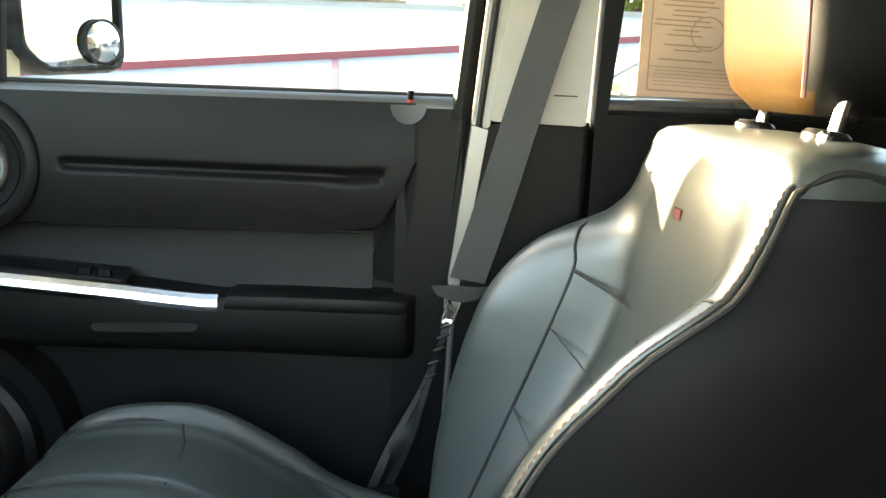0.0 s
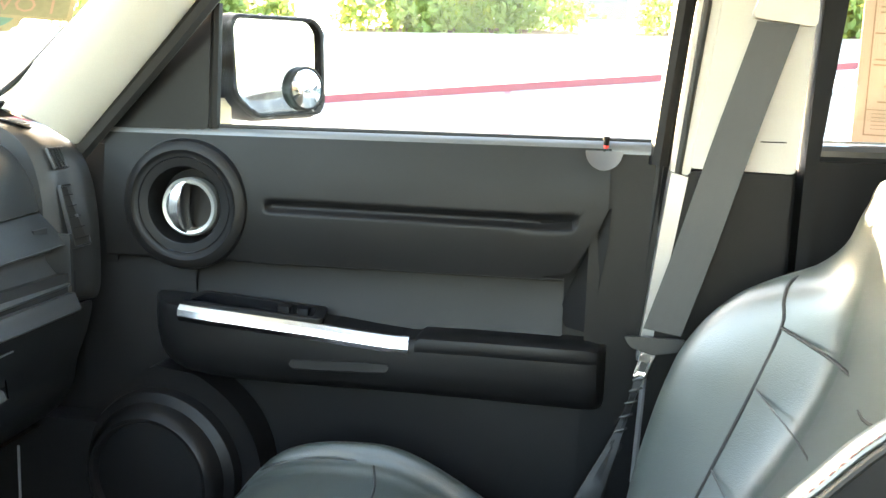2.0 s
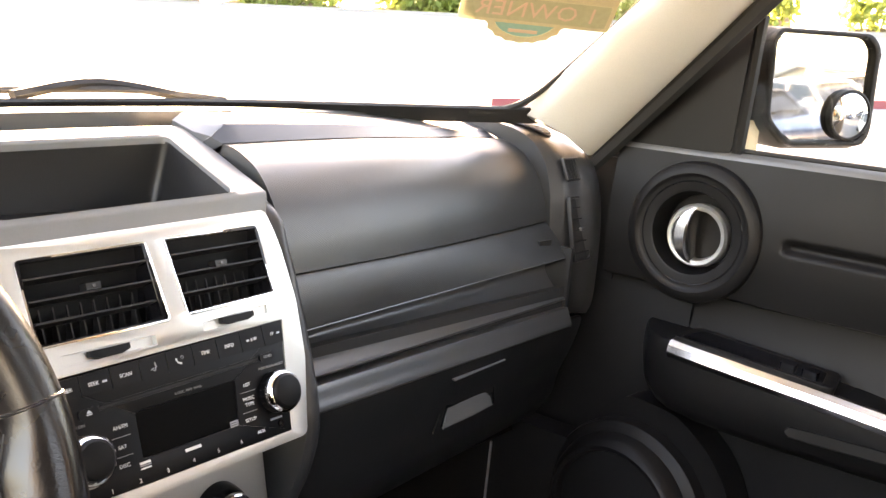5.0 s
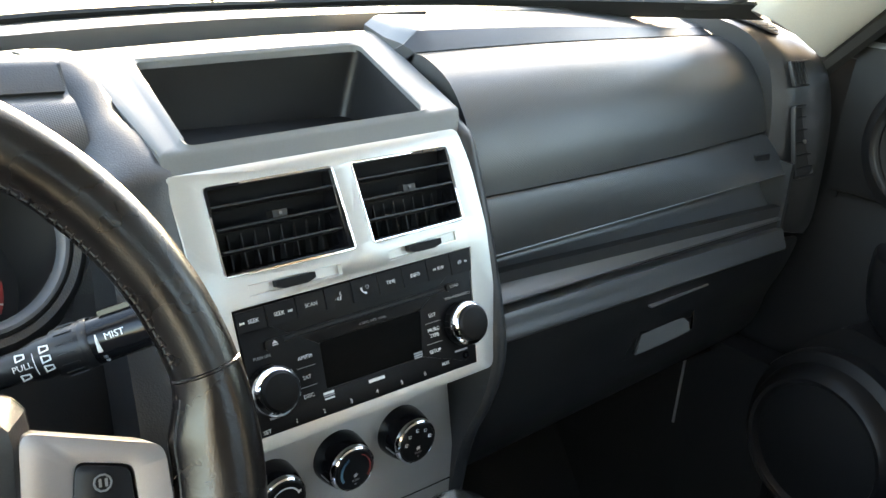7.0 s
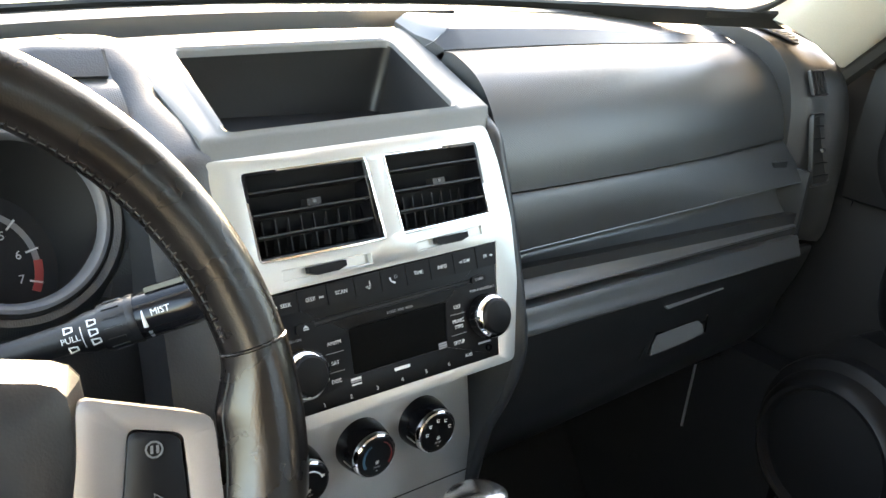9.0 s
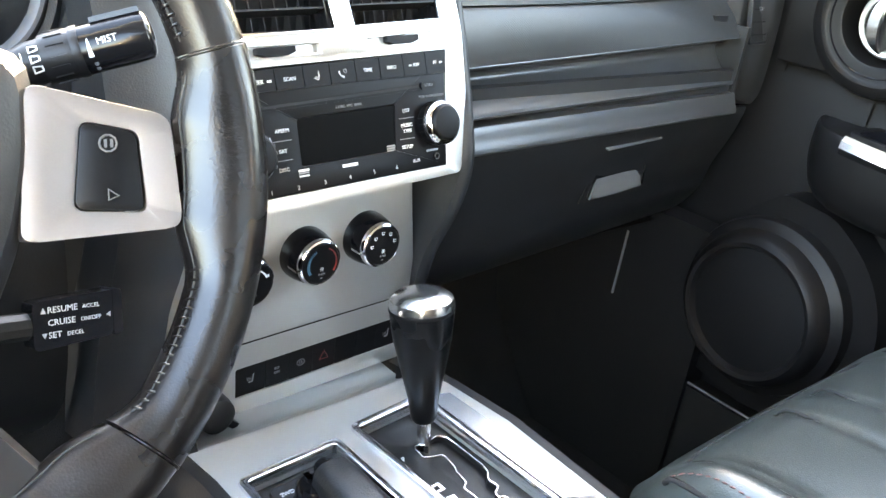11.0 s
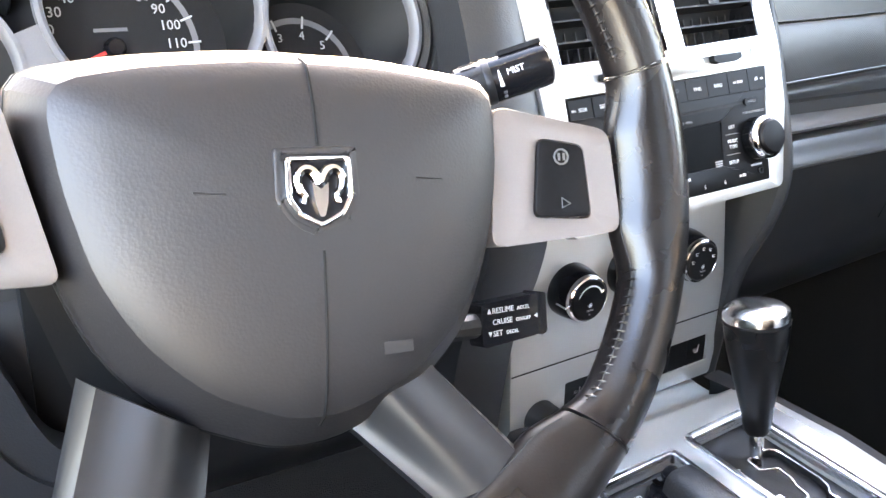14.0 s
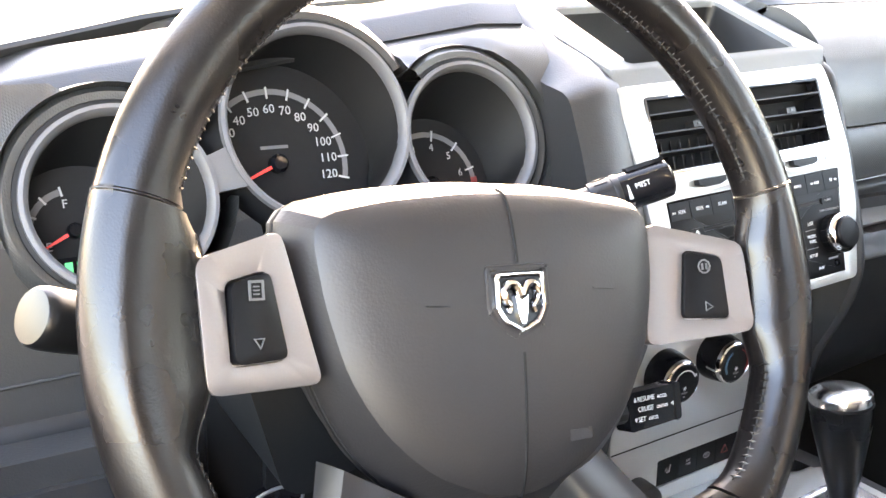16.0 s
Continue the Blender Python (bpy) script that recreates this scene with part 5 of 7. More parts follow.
SIDE_R = [(0.096, 0.06), (0.113, 0.010), (0.1255, -0.0526), (0.1295, -0.178), (0.1425, -0.31)]
for sgn, pts in ((1, SIDE_R), (-1, [(0.120, 0.07), (0.132, 0.032), (0.127, 0.0), (0.124, -0.07), (0.118, -0.31)])):
    rows = [[(sgn * (x - 0.004), y, 0.0005), (sgn * (x + 0.003), y, 0.0), (sgn * (x + 0.008), y, -0.012), (sgn * (x + 0.016), y, -0.08), (sgn * (x + 0.022), y, -0.39)] for x, y in pts]
    part("side", thick_grid(rows, (-sgn * 0.012, 0, -0.002)), PLASTIC, con, "black grained console side")
part("rear_panel", box(-0.12, -0.60, -0.14, 0.145, -0.302, 0.0, 0.012, 3), PLASTIC, con)
part("panel_gap", box(-0.014, -0.1788, 0.0002, 0.1295, -0.1773, 0.0006), DARK, con, smooth=0)
part("front_fill", thick_grid([[(x, y, z) for y, z in curve2([(0.030, -0.0005), (0.038, -0.004), (0.048, -0.016), (0.064, -0.026), (0.092, -0.028)], 4)] for x in (-0.131, -0.06, 0.02, 0.10)], (0, 0, -0.006)), CONSOLE, con, "silver front edge curving down under the control panel")

part("cup_rim", lathe([(0.036, -0.01), (0.0365, 0.001), (0.039, 0.0025), (0.0425, 0.002), (0.043, 0.0)], 0.084, -0.240, 36), GLOSS, con, "dark cup holder rim")
part("cup_floor", lathe([(0.0375, 0.0006), (0, 0.0006)], 0.084, -0.240, 36), DARK, con)
shifter = thing("gear_shifter", axes((0.044, 0.090, 0.390), (1, 0, 0.06), (0, 1, -0.17)), "black tapered gear lever with a chrome cap", "gear lever")
part("rod", lathe([(0.0055, -0.01), (0.0055, 0.045)], 0, 0, 14), CHROME, shifter)
part("knob", lathe([(0.0085, 0.030), (0.0105, 0.034), (0.0125, 0.05), (0.0175, 0.075), (0.0225, 0.10), (0.0245, 0.118), (0.0245, 0.126)], 0, 0, 36), KNOB, shifter)
part("cap", lathe([(0.0247, 0.124), (0.0250, 0.1275), (0.0240, 0.1318), (0.0200, 0.1352), (0.012, 0.1370), (0, 0.1376)], 0, 0, 36), SATIN_CHROME, shifter, "chrome cap")
part("knob_seam", lathe([(0.0250, 0.1225), (0.0253, 0.1238), (0.0250, 0.125)], 0, 0, 36), DARK, shifter)

brake = thing("parking_brake_lever", CON @ pose(-0.064, -0.05, 0.0), "black leather-grip parking brake lever", "brake lever")
BRAKE = smooth_path([(0.006, 0.006, 0.012), (0.0045, -0.03, 0.014), (0.001, -0.10, 0.013), (-0.004, -0.18, 0.008), (-0.008, -0.24, 0.0)])
grip_rows = []
for i, p in enumerate(BRAKE):
    w = 0.0150 + 0.0022 * math.sin(math.pi * i / (len(BRAKE) - 1))
    grip_rows.append([p + Vector((w * x, 0, w * 1.05 * z)) for x, z in rounded([(-1, -1), (1, -1), (0.92, 0.95), (-0.92, 0.95)], 0.62, 4)])
part("grip", bevel(grid(grip_rows, closed_u=True, caps=True), 0.002, 2, 60), BRAKE_GRIP, brake, "grained black grip")
part("button", lathe([(0.0, 0.014), (0.006, 0.013), (0.0075, 0.010), (0.0075, 0.0)], 0, 0, 18), GLOSS, brake).matrix_basis = pose(0.006, 0.004, 0.014, -90, 0, 0)
part("bracket", box(-0.010, -0.10, -0.03, 0.012, -0.02, 0.015, 0.003), DARK, brake)


# ---- steering wheel ----
WU = Vector((0.224, -0.010, -0.019)).normalized()
WM = axes((-0.360, 0.022, 0.672), WU, (0, math.sin(TILT), math.cos(TILT)))
wheel = thing("steering_wheel", WM, "black leather steering wheel with silver spokes and a shield badge", "steering wheel")
WC, WR = Vector((-0.0032, 0.0246, 0.0070)), 0.1733


def rim_at(a, r=0.0, z=0.0):
    return WC + Vector(((WR + r) * math.cos(a), (WR + r) * math.sin(a), z))


def bulge_in(deg):
    """How far the leather swells inwards where a spoke enters the rim."""
    out = 0.0
    for c, flat, fade, amount in ((-1, 7, 18, 0.55), (180, 9, 19, 0.95), (-60, 8, 24, 0.9), (-118, 8, 24, 0.9)):
        d = abs((deg - c + 180) % 360 - 180)
        out = max(out, amount * (1 - step(flat, fade, d)))
    return out


def rim_bm(a0, a1, fat=0.0, n=60, k=20):
    rows = []
    for i in range(n + 1):
        a = radians(a0 + (a1 - a0) * i / n)
        rr = 0.0150 + fat
        row = []
        for j in range(k):
            b = 2 * math.pi * j / k
            cb = math.cos(b)
            swell = bulge_in(math.degrees(a))
            row.append(rim_at(a, rr * 1.02 * cb * (1 + swell if cb < 0 else 1), rr * math.sin(b) - 0.006 * swell * max(0, -cb)))
        rows.append(row)
    return grid(rows, closed_u=True, caps=abs(a1 - a0) < 360)


part("rim", rim_bm(17, 164), WHEEL_LEATHER, wheel, "worn black leather upper rim")
part("rim", rim_bm(-42.6, 16.4, 0.0004), WHEEL_LEATHER, wheel)
part("rim", rim_bm(164.6, 222, 0.0004), WHEEL_LEATHER, wheel)
part("rim", rim_bm(222.6, 316.8), WHEEL_LEATHER, wheel)
for a in (16.7, 164.3, 222.3, 317.1):
    ra = radians(a)
    loop = [rim_at(ra, 0.0152 * 1.02 * math.cos(b), 0.0152 * math.sin(b)) for b in [2 * math.pi * j / 20 for j in range(20)]]
    part("rim_seam", tube(loop, 0.0005, 6, closed=True), WHEEL_LEATHER, wheel)


def rim_skin(a, b, fat=0.0, lift=0.0):
    """A place on the rim's leather: a round the wheel, b round the section."""
    rr, cb, swell = 0.0150 + fat + lift, math.cos(b), bulge_in(math.degrees(a))
    return rim_at(a, rr * 1.02 * cb * (1 + swell if cb < 0 else 1), rr * math.sin(b) - 0.006 * swell * max(0, -cb))


for a0, a1, fat in ((19, 162, 0.0), (-40, 14, 0.0004), (167, 220, 0.0004), (225, 315, 0.0)):
    n = int(abs(a1 - a0) / 1.5)
    part("seam_groove", tube([rim_skin(radians(a0 + (a1 - a0) * i / 40), radians(163), fat) for i in range(41)], 0.0005, 5), SEAM, wheel)
    for i in range(n):
        a = radians(a0 + (a1 - a0) * (i + 0.5) / n)
        if bulge_in(math.degrees(a)) > 0.12:
            continue
        path = [rim_skin(a + 0.007 * k, radians(174 - 20 * k), fat, 0.0001 + 0.0002 * math.sin(math.pi * k)) for k in (0, 0.33, 0.67, 1)]
        part("stitch", tube(path, [0.0003, 0.0007, 0.0007, 0.0003], 6), WHEEL_LEATHER, wheel)

HUB = [(-0.096, 0.066), (-0.060, 0.073), (-0.015, 0.0765), (0.035, 0.075), (0.092, 0.067), (0.0915, 0.030), (0.084, -0.004), (0.068, -0.034), (0.042, -0.056), (0.010, -0.067), (-0.012, -0.0665), (-0.045, -0.052), (-0.068, -0.030), (-0.083, -0.004), (-0.092, 0.030)]


def scaled(poly, k, c=(0.0, 0.012)):
    return [(c[0] + (x - c[0]) * k, c[1] + (y - c[1]) * k) for x, y in poly]


HUB = [(0.971 * x - 0.0049, 0.971 * y) for x, y in HUB]
hubr = rounded(HUB, 0.012, 3)


def dome_rows(poly, levels):
    """Rings of the cover; the skirt flares out below."""
    rows = []
    for k, z in levels:
        flare = 0.45 * max(0, k - 1.01)
        rows.append([(0.0 + x * (k + flare * step(-0.01, 0.05, -y)), 0.012 + (y - 0.012) * (k + flare * step(-0.01, 0.05, -y)), z) for x, y in poly])
    return rows


hub_back = grid(dome_rows(hubr, [(0.95, -0.062), (1.06, -0.052), (1.115, -0.024), (1.11, -0.018)]), closed_u=True, caps=True)
part("hub_shell", hub_back, AIRBAG, wheel, "grey hub shell behind the airbag cover")
cover = grid(dome_rows(hubr, [(1.13, -0.026), (1.125, -0.018), (1.105, -0.0135), (1.010, -0.0012), (1.003, -0.0004), (0.95, 0.0022), (0.80, 0.0055), (0.55, 0.0082), (0.28, 0.0095), (0.06, 0.010)]), closed_u=True, caps=True)
part("airbag_cover", cover, AIRBAG, wheel, "dark grey grained airbag cover", 22)
part("cover_gap", grid(dome_rows(hubr, [(1.134, -0.020), (1.130, -0.0185), (1.126, -0.0182)]), closed_u=True), DARK, wheel)


def cover_z(x, y):
    """Height of the cover's face."""
    best = 0.0095
    for k, z in ((0.28, 0.0098), (0.55, 0.0085), (0.80, 0.0058), (0.95, 0.0028)):
        if (x / 0.095) ** 2 + ((y - 0.012) / 0.072) ** 2 > (k * 0.97) ** 2:
            best = z
    return best


def dome_z(y):
    """Height of the cover along its middle line."""
    k = (y - 0.012) / 0.0624 if y > 0.012 else (0.012 - y) / 0.0775
    return spline([(0.06, 0.010), (0.28, 0.0095), (0.55, 0.0082), (0.80, 0.0055), (0.95, 0.0022), (1.003, -0.0004), (1.10, -0.013)], k)


for y0, y1 in ((0.0775, 0.0405), (0.000, -0.069)):
    part("cover_seam", tube([(-0.0035 + 0.02 * y, y, dome_z(y)) for y in [y0 + (y1 - y0) * i / 16 for i in range(17)]], 0.0007, 6), DARK, wheel)
for x, y in ((-0.046, 0.023), (0.045, 0.026)):
    part("cover_mark", tube([(x - 0.006, y + 0.001, cover_z(x, y) - 0.0004), (x + 0.006, y, cover_z(x, y) - 0.0006)], 0.00035, 5), AIRBAG, wheel)
bars([(0.027, -0.041, 0.013)], wheel, AIRBAG, h=0.005, z=0.0062)
shield = [(-0.0135, 0.0375), (-0.0140, 0.020), (-0.0090, 0.0125), (0.001, 0.0075), (0.0115, 0.0125), (0.0160, 0.020), (0.0155, 0.0375)]
ridge = part("badge_recess", holed(rounded(scaled(shield, 1.28, (0.001, 0.024)), 0.003), [rounded(scaled(shield, 1.06, (0.001, 0.024)), 0.002)], 0.004, 0.0101, 0.0012), AIRBAG, wheel)
ridge.matrix_basis = pose(-0.005, 0.002, 0) @ Matrix.Diagonal((0.92, 0.92, 1, 1))
badge = part("badge", slab(rounded(shield, 0.0015), 0.017, 0.0198, 0.0006), GLOSS, wheel, "chrome and black shield badge")
badge.matrix_basis = pose(-0.005, 0.003, -0.009) @ Matrix.Diagonal((0.86, 0.86, 1, 1))
part("badge_frame", holed(rounded(scaled(shield, 1.06, (0.001, 0.024)), 0.002), [rounded(scaled(shield, 0.90, (0.001, 0.024)), 0.0015)], 0.0185, 0.0212, 0.0006), CHROME, badge)
part("badge_shape", slab(rounded([(-0.0030, 0.027), (0.001, 0.0235), (0.0050, 0.027), (0.0040, 0.0175), (0.0022, 0.0115), (-0.0002, 0.0115), (-0.002, 0.0175)], 0.001), 0.0198, 0.0216, 0.0007), CHROME, badge)
for s in (-1, 1):
    horn = smooth_path([Vector((0.001 + s * x, y, 0.0206)) for x, y in ((0.0005, 0.0265), (0.0035, 0.0315), (0.0075, 0.0325), (0.0105, 0.0290), (0.0100, 0.0240), (0.0075, 0.0205), (0.0085, 0.0175))], 4)
    part("badge_shape", tube(horn, [0.0030 - 0.0016 * i / len(horn) for i in range(len(horn))], 8), CHROME, badge)

SPL = [(-0.1500, 0.0480), (-0.1120, 0.0594), (-0.0960, -0.0050), (-0.1475, -0.0045)]
SPR = [(0.0880, 0.0585), (0.1415, 0.0455), (0.1445, -0.0015), (0.0830, -0.0050)]
BTL = [(-0.1384, 0.0388), (-0.1198, 0.0432), (-0.1130, 0.0065), (-0.1378, 0.0056)]
BTR = [(0.1070, 0.0434), (0.1287, 0.0391), (0.1306, 0.0054), (0.1028, 0.0073)]


def dished(x, y):
    """The spokes rise from the hub towards the rim."""
    return 0.0005 + 0.25 * (abs(x) - 0.12)


for sp, bt, sgn in ((SPL, BTL, -1), (SPR, BTR, 1)):
    s = part("spoke", holed(rounded(sp, 0.006), [rounded(bt, 0.004)], -0.016, 0.003, 0.003, dished), SILVER_W, wheel, "satin silver spoke")
    b = part("switch_pad", holed(rounded(scaled(bt, 0.965, (sum(p[0] for p in bt) / 4, 0.024)), 0.004), [], -0.004, 0.0055, 0.0018), SWITCH, wheel, "black switch pad")
    cx = sum(p[0] for p in bt) / 4
    b.matrix_basis = Matrix.Translation((cx, 0, dished(cx, 0))) @ pose(0, 0, 0, 0, -sgn * math.degrees(math.atan(0.25)), 0) @ Matrix.Translation((-cx, 0, 0))
    if sgn > 0:
        part("icon", tube([(cx + 0.0034 * math.cos(a), 0.034 + 0.0034 * math.sin(a), 0.0062) for a in [k * 0.6283 for k in range(10)]], 0.0005, 5, closed=True), PAD_INK, b)
        bars([(cx - 0.001, 0.034, 0.0012), (cx + 0.0014, 0.034, 0.0012)], b, PAD_INK, h=0.0034, z=0.0060)
        part("icon", tube([(cx - 0.001, 0.0110, 0.0062), (cx - 0.001, 0.0155, 0.0062), (cx + 0.0030, 0.0127, 0.0062)], 0.0005, 5, closed=True), PAD_INK, b)
    else:
        part("icon", holed(rrect(cx - 0.0035, 0.031, cx + 0.0035, 0.039), [rrect(cx - 0.0025, 0.032, cx + 0.0025, 0.038)], 0.0058, 0.0064), PAD_INK, b)
        bars([(cx, 0.0335, 0.003), (cx, 0.035, 0.003), (cx, 0.0365, 0.003)], b, PAD_INK, h=0.0006, z=0.006)
        part("icon", tube([(cx - 0.0022, 0.0160, 0.0062), (cx + 0.0022, 0.0160, 0.0062), (cx + 0.0003, 0.0122, 0.0062)], 0.0005, 5, closed=True), PAD_INK, b)
LOWER = {1: ((0.008, -0.068), (0.052, -0.050), (0.086, -0.095), (0.046, -0.112)), -1: ((-0.044, -0.068), (-0.090, -0.041), (-0.108, -0.095), (-0.058, -0.114))}
for sgn in (1, -1):
    a, b, c, d = (Vector((*p, 0)) for p in LOWER[sgn])
    rows = []
    for i in range(7):
        t = i / 6
        p, q = a.lerp(d, t), b.lerp(c, t)
        row = []
        for j in range(15):
            s = j / 14
            v = p.lerp(q, s)
            rise = step(0.0, 0.42, s) * (1 - 0.35 * step(0.42, 0.9, s)) * (1 - step(0.93, 1.0, s))
            row.append(Vector((v.x, v.y, -0.022 + 0.022 * t + 0.018 * (1 - 0.6 * t) * rise)))
        rows.append(row)
    part("lower_spoke", thick_grid(rows, (0, 0, -0.012)), SPOKE, wheel, "graphite lower spoke")

# ---- steering column and its stalks ----
col = thing("steering_column", WM, "black steering column shroud", "steering column")
rows = [[(0.052 * math.cos(a) * k + 0.002, 0.008 + 0.050 * math.sin(a) * k, z) for a in [2 * math.pi * j / 24 for j in range(24)]] for k, z in ((0.9, -0.05), (1.1, -0.065), (1.25, -0.13), (1.2, -0.24))]
part("shroud", grid(rows, closed_u=True, caps=True), PLASTIC, col)
lows = part("lower_shroud", slab(rounded([(-0.464, 0.655), (-0.441, 0.569), (-0.428, 0.562), (-0.392, 0.572), (-0.370, 0.655)], 0.006, 3), -0.23, -0.115, 0.003, 2), PLASTIC, col, "grained lower half of the shroud")
lows.matrix_basis = WM.inverted() @ Matrix(((1, 0, 0, 0), (0, 0, -1, 0), (0, 1, 0, 0), (0, 0, 0, 1)))
WD = Vector((0.86, -0.40, 0.335)).normalized()
WX = Vector((0.20, 0.90, -0.35))
WX = (WX - WD * WX.dot(WD)).normalized()
wip = thing("wiper_stalk", axes((-0.2385, 0.1447, 0.6940), WX, WD.cross(WX)) @ Matrix.Scale(0.87, 4), "black wiper stalk with printed symbols", "control stalk")
part("arm", lathe([(0.0085, -0.06), (0.0095, 0.0), (0.0125, 0.012), (0.0125, 0.020)], 0, 0, 24), PLASTIC, wip)
part("collar", lathe([(0.0140, 0.020), (0.0146, 0.024), (0.0146, 0.034), (0.0142, 0.037)], 0, 0, 24), PLASTIC, wip)
part("ring", lathe([(0.0148, 0.037), (0.0150, 0.038), (0.0150, 0.041), (0.0146, 0.042)], 0, 0, 24), PLASTIC, wip)
part("grip", lathe([(0.0142, 0.042), (0.0142, 0.060), (0.0142, 0.074), (0.0135, 0.079), (0.011, 0.081), (0, 0.0825)], 0, 0, 24), GLOSS, wip)
for i in range(14):
    a = 2 * math.pi * i / 14
    part("rib", box(0.0140, -0.0006, 0.024, 0.0152, 0.0006, 0.034), PLASTIC, wip, smooth=0).matrix_basis = pose(0, 0, 0, 0, 0, math.degrees(a))


def on_stalk(text, size, az, zz, r, owner):
    """Print laid on the round of a stalk."""
    m = Matrix(((0, 0, 1, 0), (0, 1, 0, 0), (-1, 0, 0, 0), (0, 0, 0, 1)))
    ob = lettering(text, size, 0, 0, 0, WHITE_INK, owner)
    ob.matrix_basis = pose(0, 0, 0, 0, 0, az) @ Matrix.Translation((r, 0, zz)) @ Matrix(((0, 0, 1, 0), (0, 1, 0, 0), (-1, 0, 0, 0), (0, 0, 0, 1))) @ pose(0, 0, 0, 0, 0, 180)


on_stalk("MIST", 0.0056, 172, 0.057, 0.0144, wip)
on_stalk("PULL", 0.0052, 180, 0.003, 0.0126, wip)
for az, zz, r in ((152, 0.003, 0.0126), (208, 0.003, 0.0126), (150, 0.017, 0.0130), (176, 0.017, 0.0130), (202, 0.017, 0.0130)):
    ic = part("wiper_icon", holed(rounded([(-0.0028, -0.0016), (0.0028, -0.0024), (0.0028, 0.0024), (-0.0028, 0.0016)], 0.0004), [[(-0.0019, -0.0009), (0.0019, -0.0015), (0.0019, 0.0015), (-0.0019, 0.0009)]], 0.0, 0.0003), WHITE_INK, wip, smooth=0)
    ic.matrix_basis = pose(0, 0, 0, 0, 0, az) @ Matrix.Translation((r - 0.0001, 0, zz)) @ pose(0, 0, 0, 0, 90, 0)


def stalk_arc(a0, a1, zz, r, width):
    return tube([(r * math.cos(radians(a)), r * math.sin(radians(a)), zz) for a in [a0 + (a1 - a0) * i / 8 for i in range(9)]], width, 5)


part("level_mark", stalk_arc(160, 203, 0.0465, 0.0139, [0.0005 + 0.00013 * i for i in range(9)]), WHITE_INK, wip)
for az in (222, 238):
    part("level_mark", stalk_arc(az - 4, az + 4, 0.0475, 0.0138, 0.0012), GREY_TRIM, wip)
part("print_line", stalk_arc(150, 215, 0.0098, 0.0119, 0.0003), WHITE_INK, wip)
part("grip_flat", box(-0.006, 0.0135, 0.050, 0.006, 0.0165, 0.078, 0.001), GLOSS, wip)

cru = thing("cruise_stalk", WM @ axes((0.1145, -0.041, -0.0455), (1, 0.02, -0.10), (0.0, 1, 0.05)) @ Matrix.Scale(0.78, 4), "black cruise control stalk with printed legends", "control stalk")
part("paddle", slab(rounded([(-0.024, -0.016), (0.023, -0.013), (0.026, 0.014), (-0.024, 0.012)], 0.004), -0.010, 0.004, 0.003), GLOSS, cru)
part("end_cap", slab(rounded([(0.0232, -0.014), (0.029, -0.012), (0.029, 0.014), (0.0232, 0.015)], 0.002), -0.011, 0.005, 0.002), GLOSS, cru)
part("arm", tube([(-0.02, -0.002, -0.004), (-0.10, -0.002, -0.012)], 0.008, 10, up=(0, 1, 0)), PLASTIC, cru)
for big, small, y, dx in (("RESUME", "ACCEL", 0.0066, 0.0205), ("CRUISE", "ON/OFF", -0.0006, 0.0192), ("SET", "DECEL", -0.0078, 0.0108)):
    lettering(big, 0.0050, -0.0158, y, 0.0043, STALK_INK, cru, align="LEFT")
    lettering(small, 0.0034, -0.0158 + dx, y - 0.0003, 0.0043, STALK_INK, cru, align="LEFT")
part("arrow", slab([(-0.0195, 0.0052), (-0.0165, 0.0052), (-0.018, 0.0085)], 0.0041, 0.0045), DIAL_INK, cru)
part("arrow", slab([(-0.0195, -0.0062), (-0.0165, -0.0062), (-0.018, -0.0092)], 0.0041, 0.0045), DIAL_INK, cru)
part("arrow", slab([(0.0215, 0.0012), (0.0215, -0.0018), (0.0190, -0.0003)], 0.0041, 0.0045), DIAL_INK, cru)
turn = thing("lamp_stalk", WM @ pose(-0.133, 0.016, -0.055, 0, -62, -12), "black lamp and indicator stalk with a round end", "control stalk")
part("arm", lathe([(0.008, -0.05), (0.009, 0.05)], 0, 0, 20), PLASTIC, turn)
part("end_knob", lathe([(0.0090, 0.035), (0.0118, 0.038), (0.0124, 0.052), (0.0124, 0.078), (0.0118, 0.0815), (0.0106, 0.083), (0.004, 0.0836), (0, 0.0834)], 0, 0, 32), KNOB, turn)
part("ring", lathe([(0.0126, 0.050), (0.0128, 0.051), (0.0128, 0.054), (0.0126, 0.055)], 0, 0, 28), GREY_TRIM, turn)

# ---- instrument cluster ----
GM = axes((-0.374, 0.255, 0.703), (1, 0, 0), (0, math.sin(TILT), math.cos(TILT)))
clu = thing("instrument_cluster", GM, "three round silver-ringed gauges in a charcoal binnacle", "instrument cluster")
FACE = -0.036
GAUGES = ((0.022, 0.036, 0.064, 0.002, 0.016, "speed"), (0.140, 0.018, 0.053, 0.119, -0.010, "rev"), (-0.110, -0.002, 0.054, -0.130, -0.026, "fuel"))


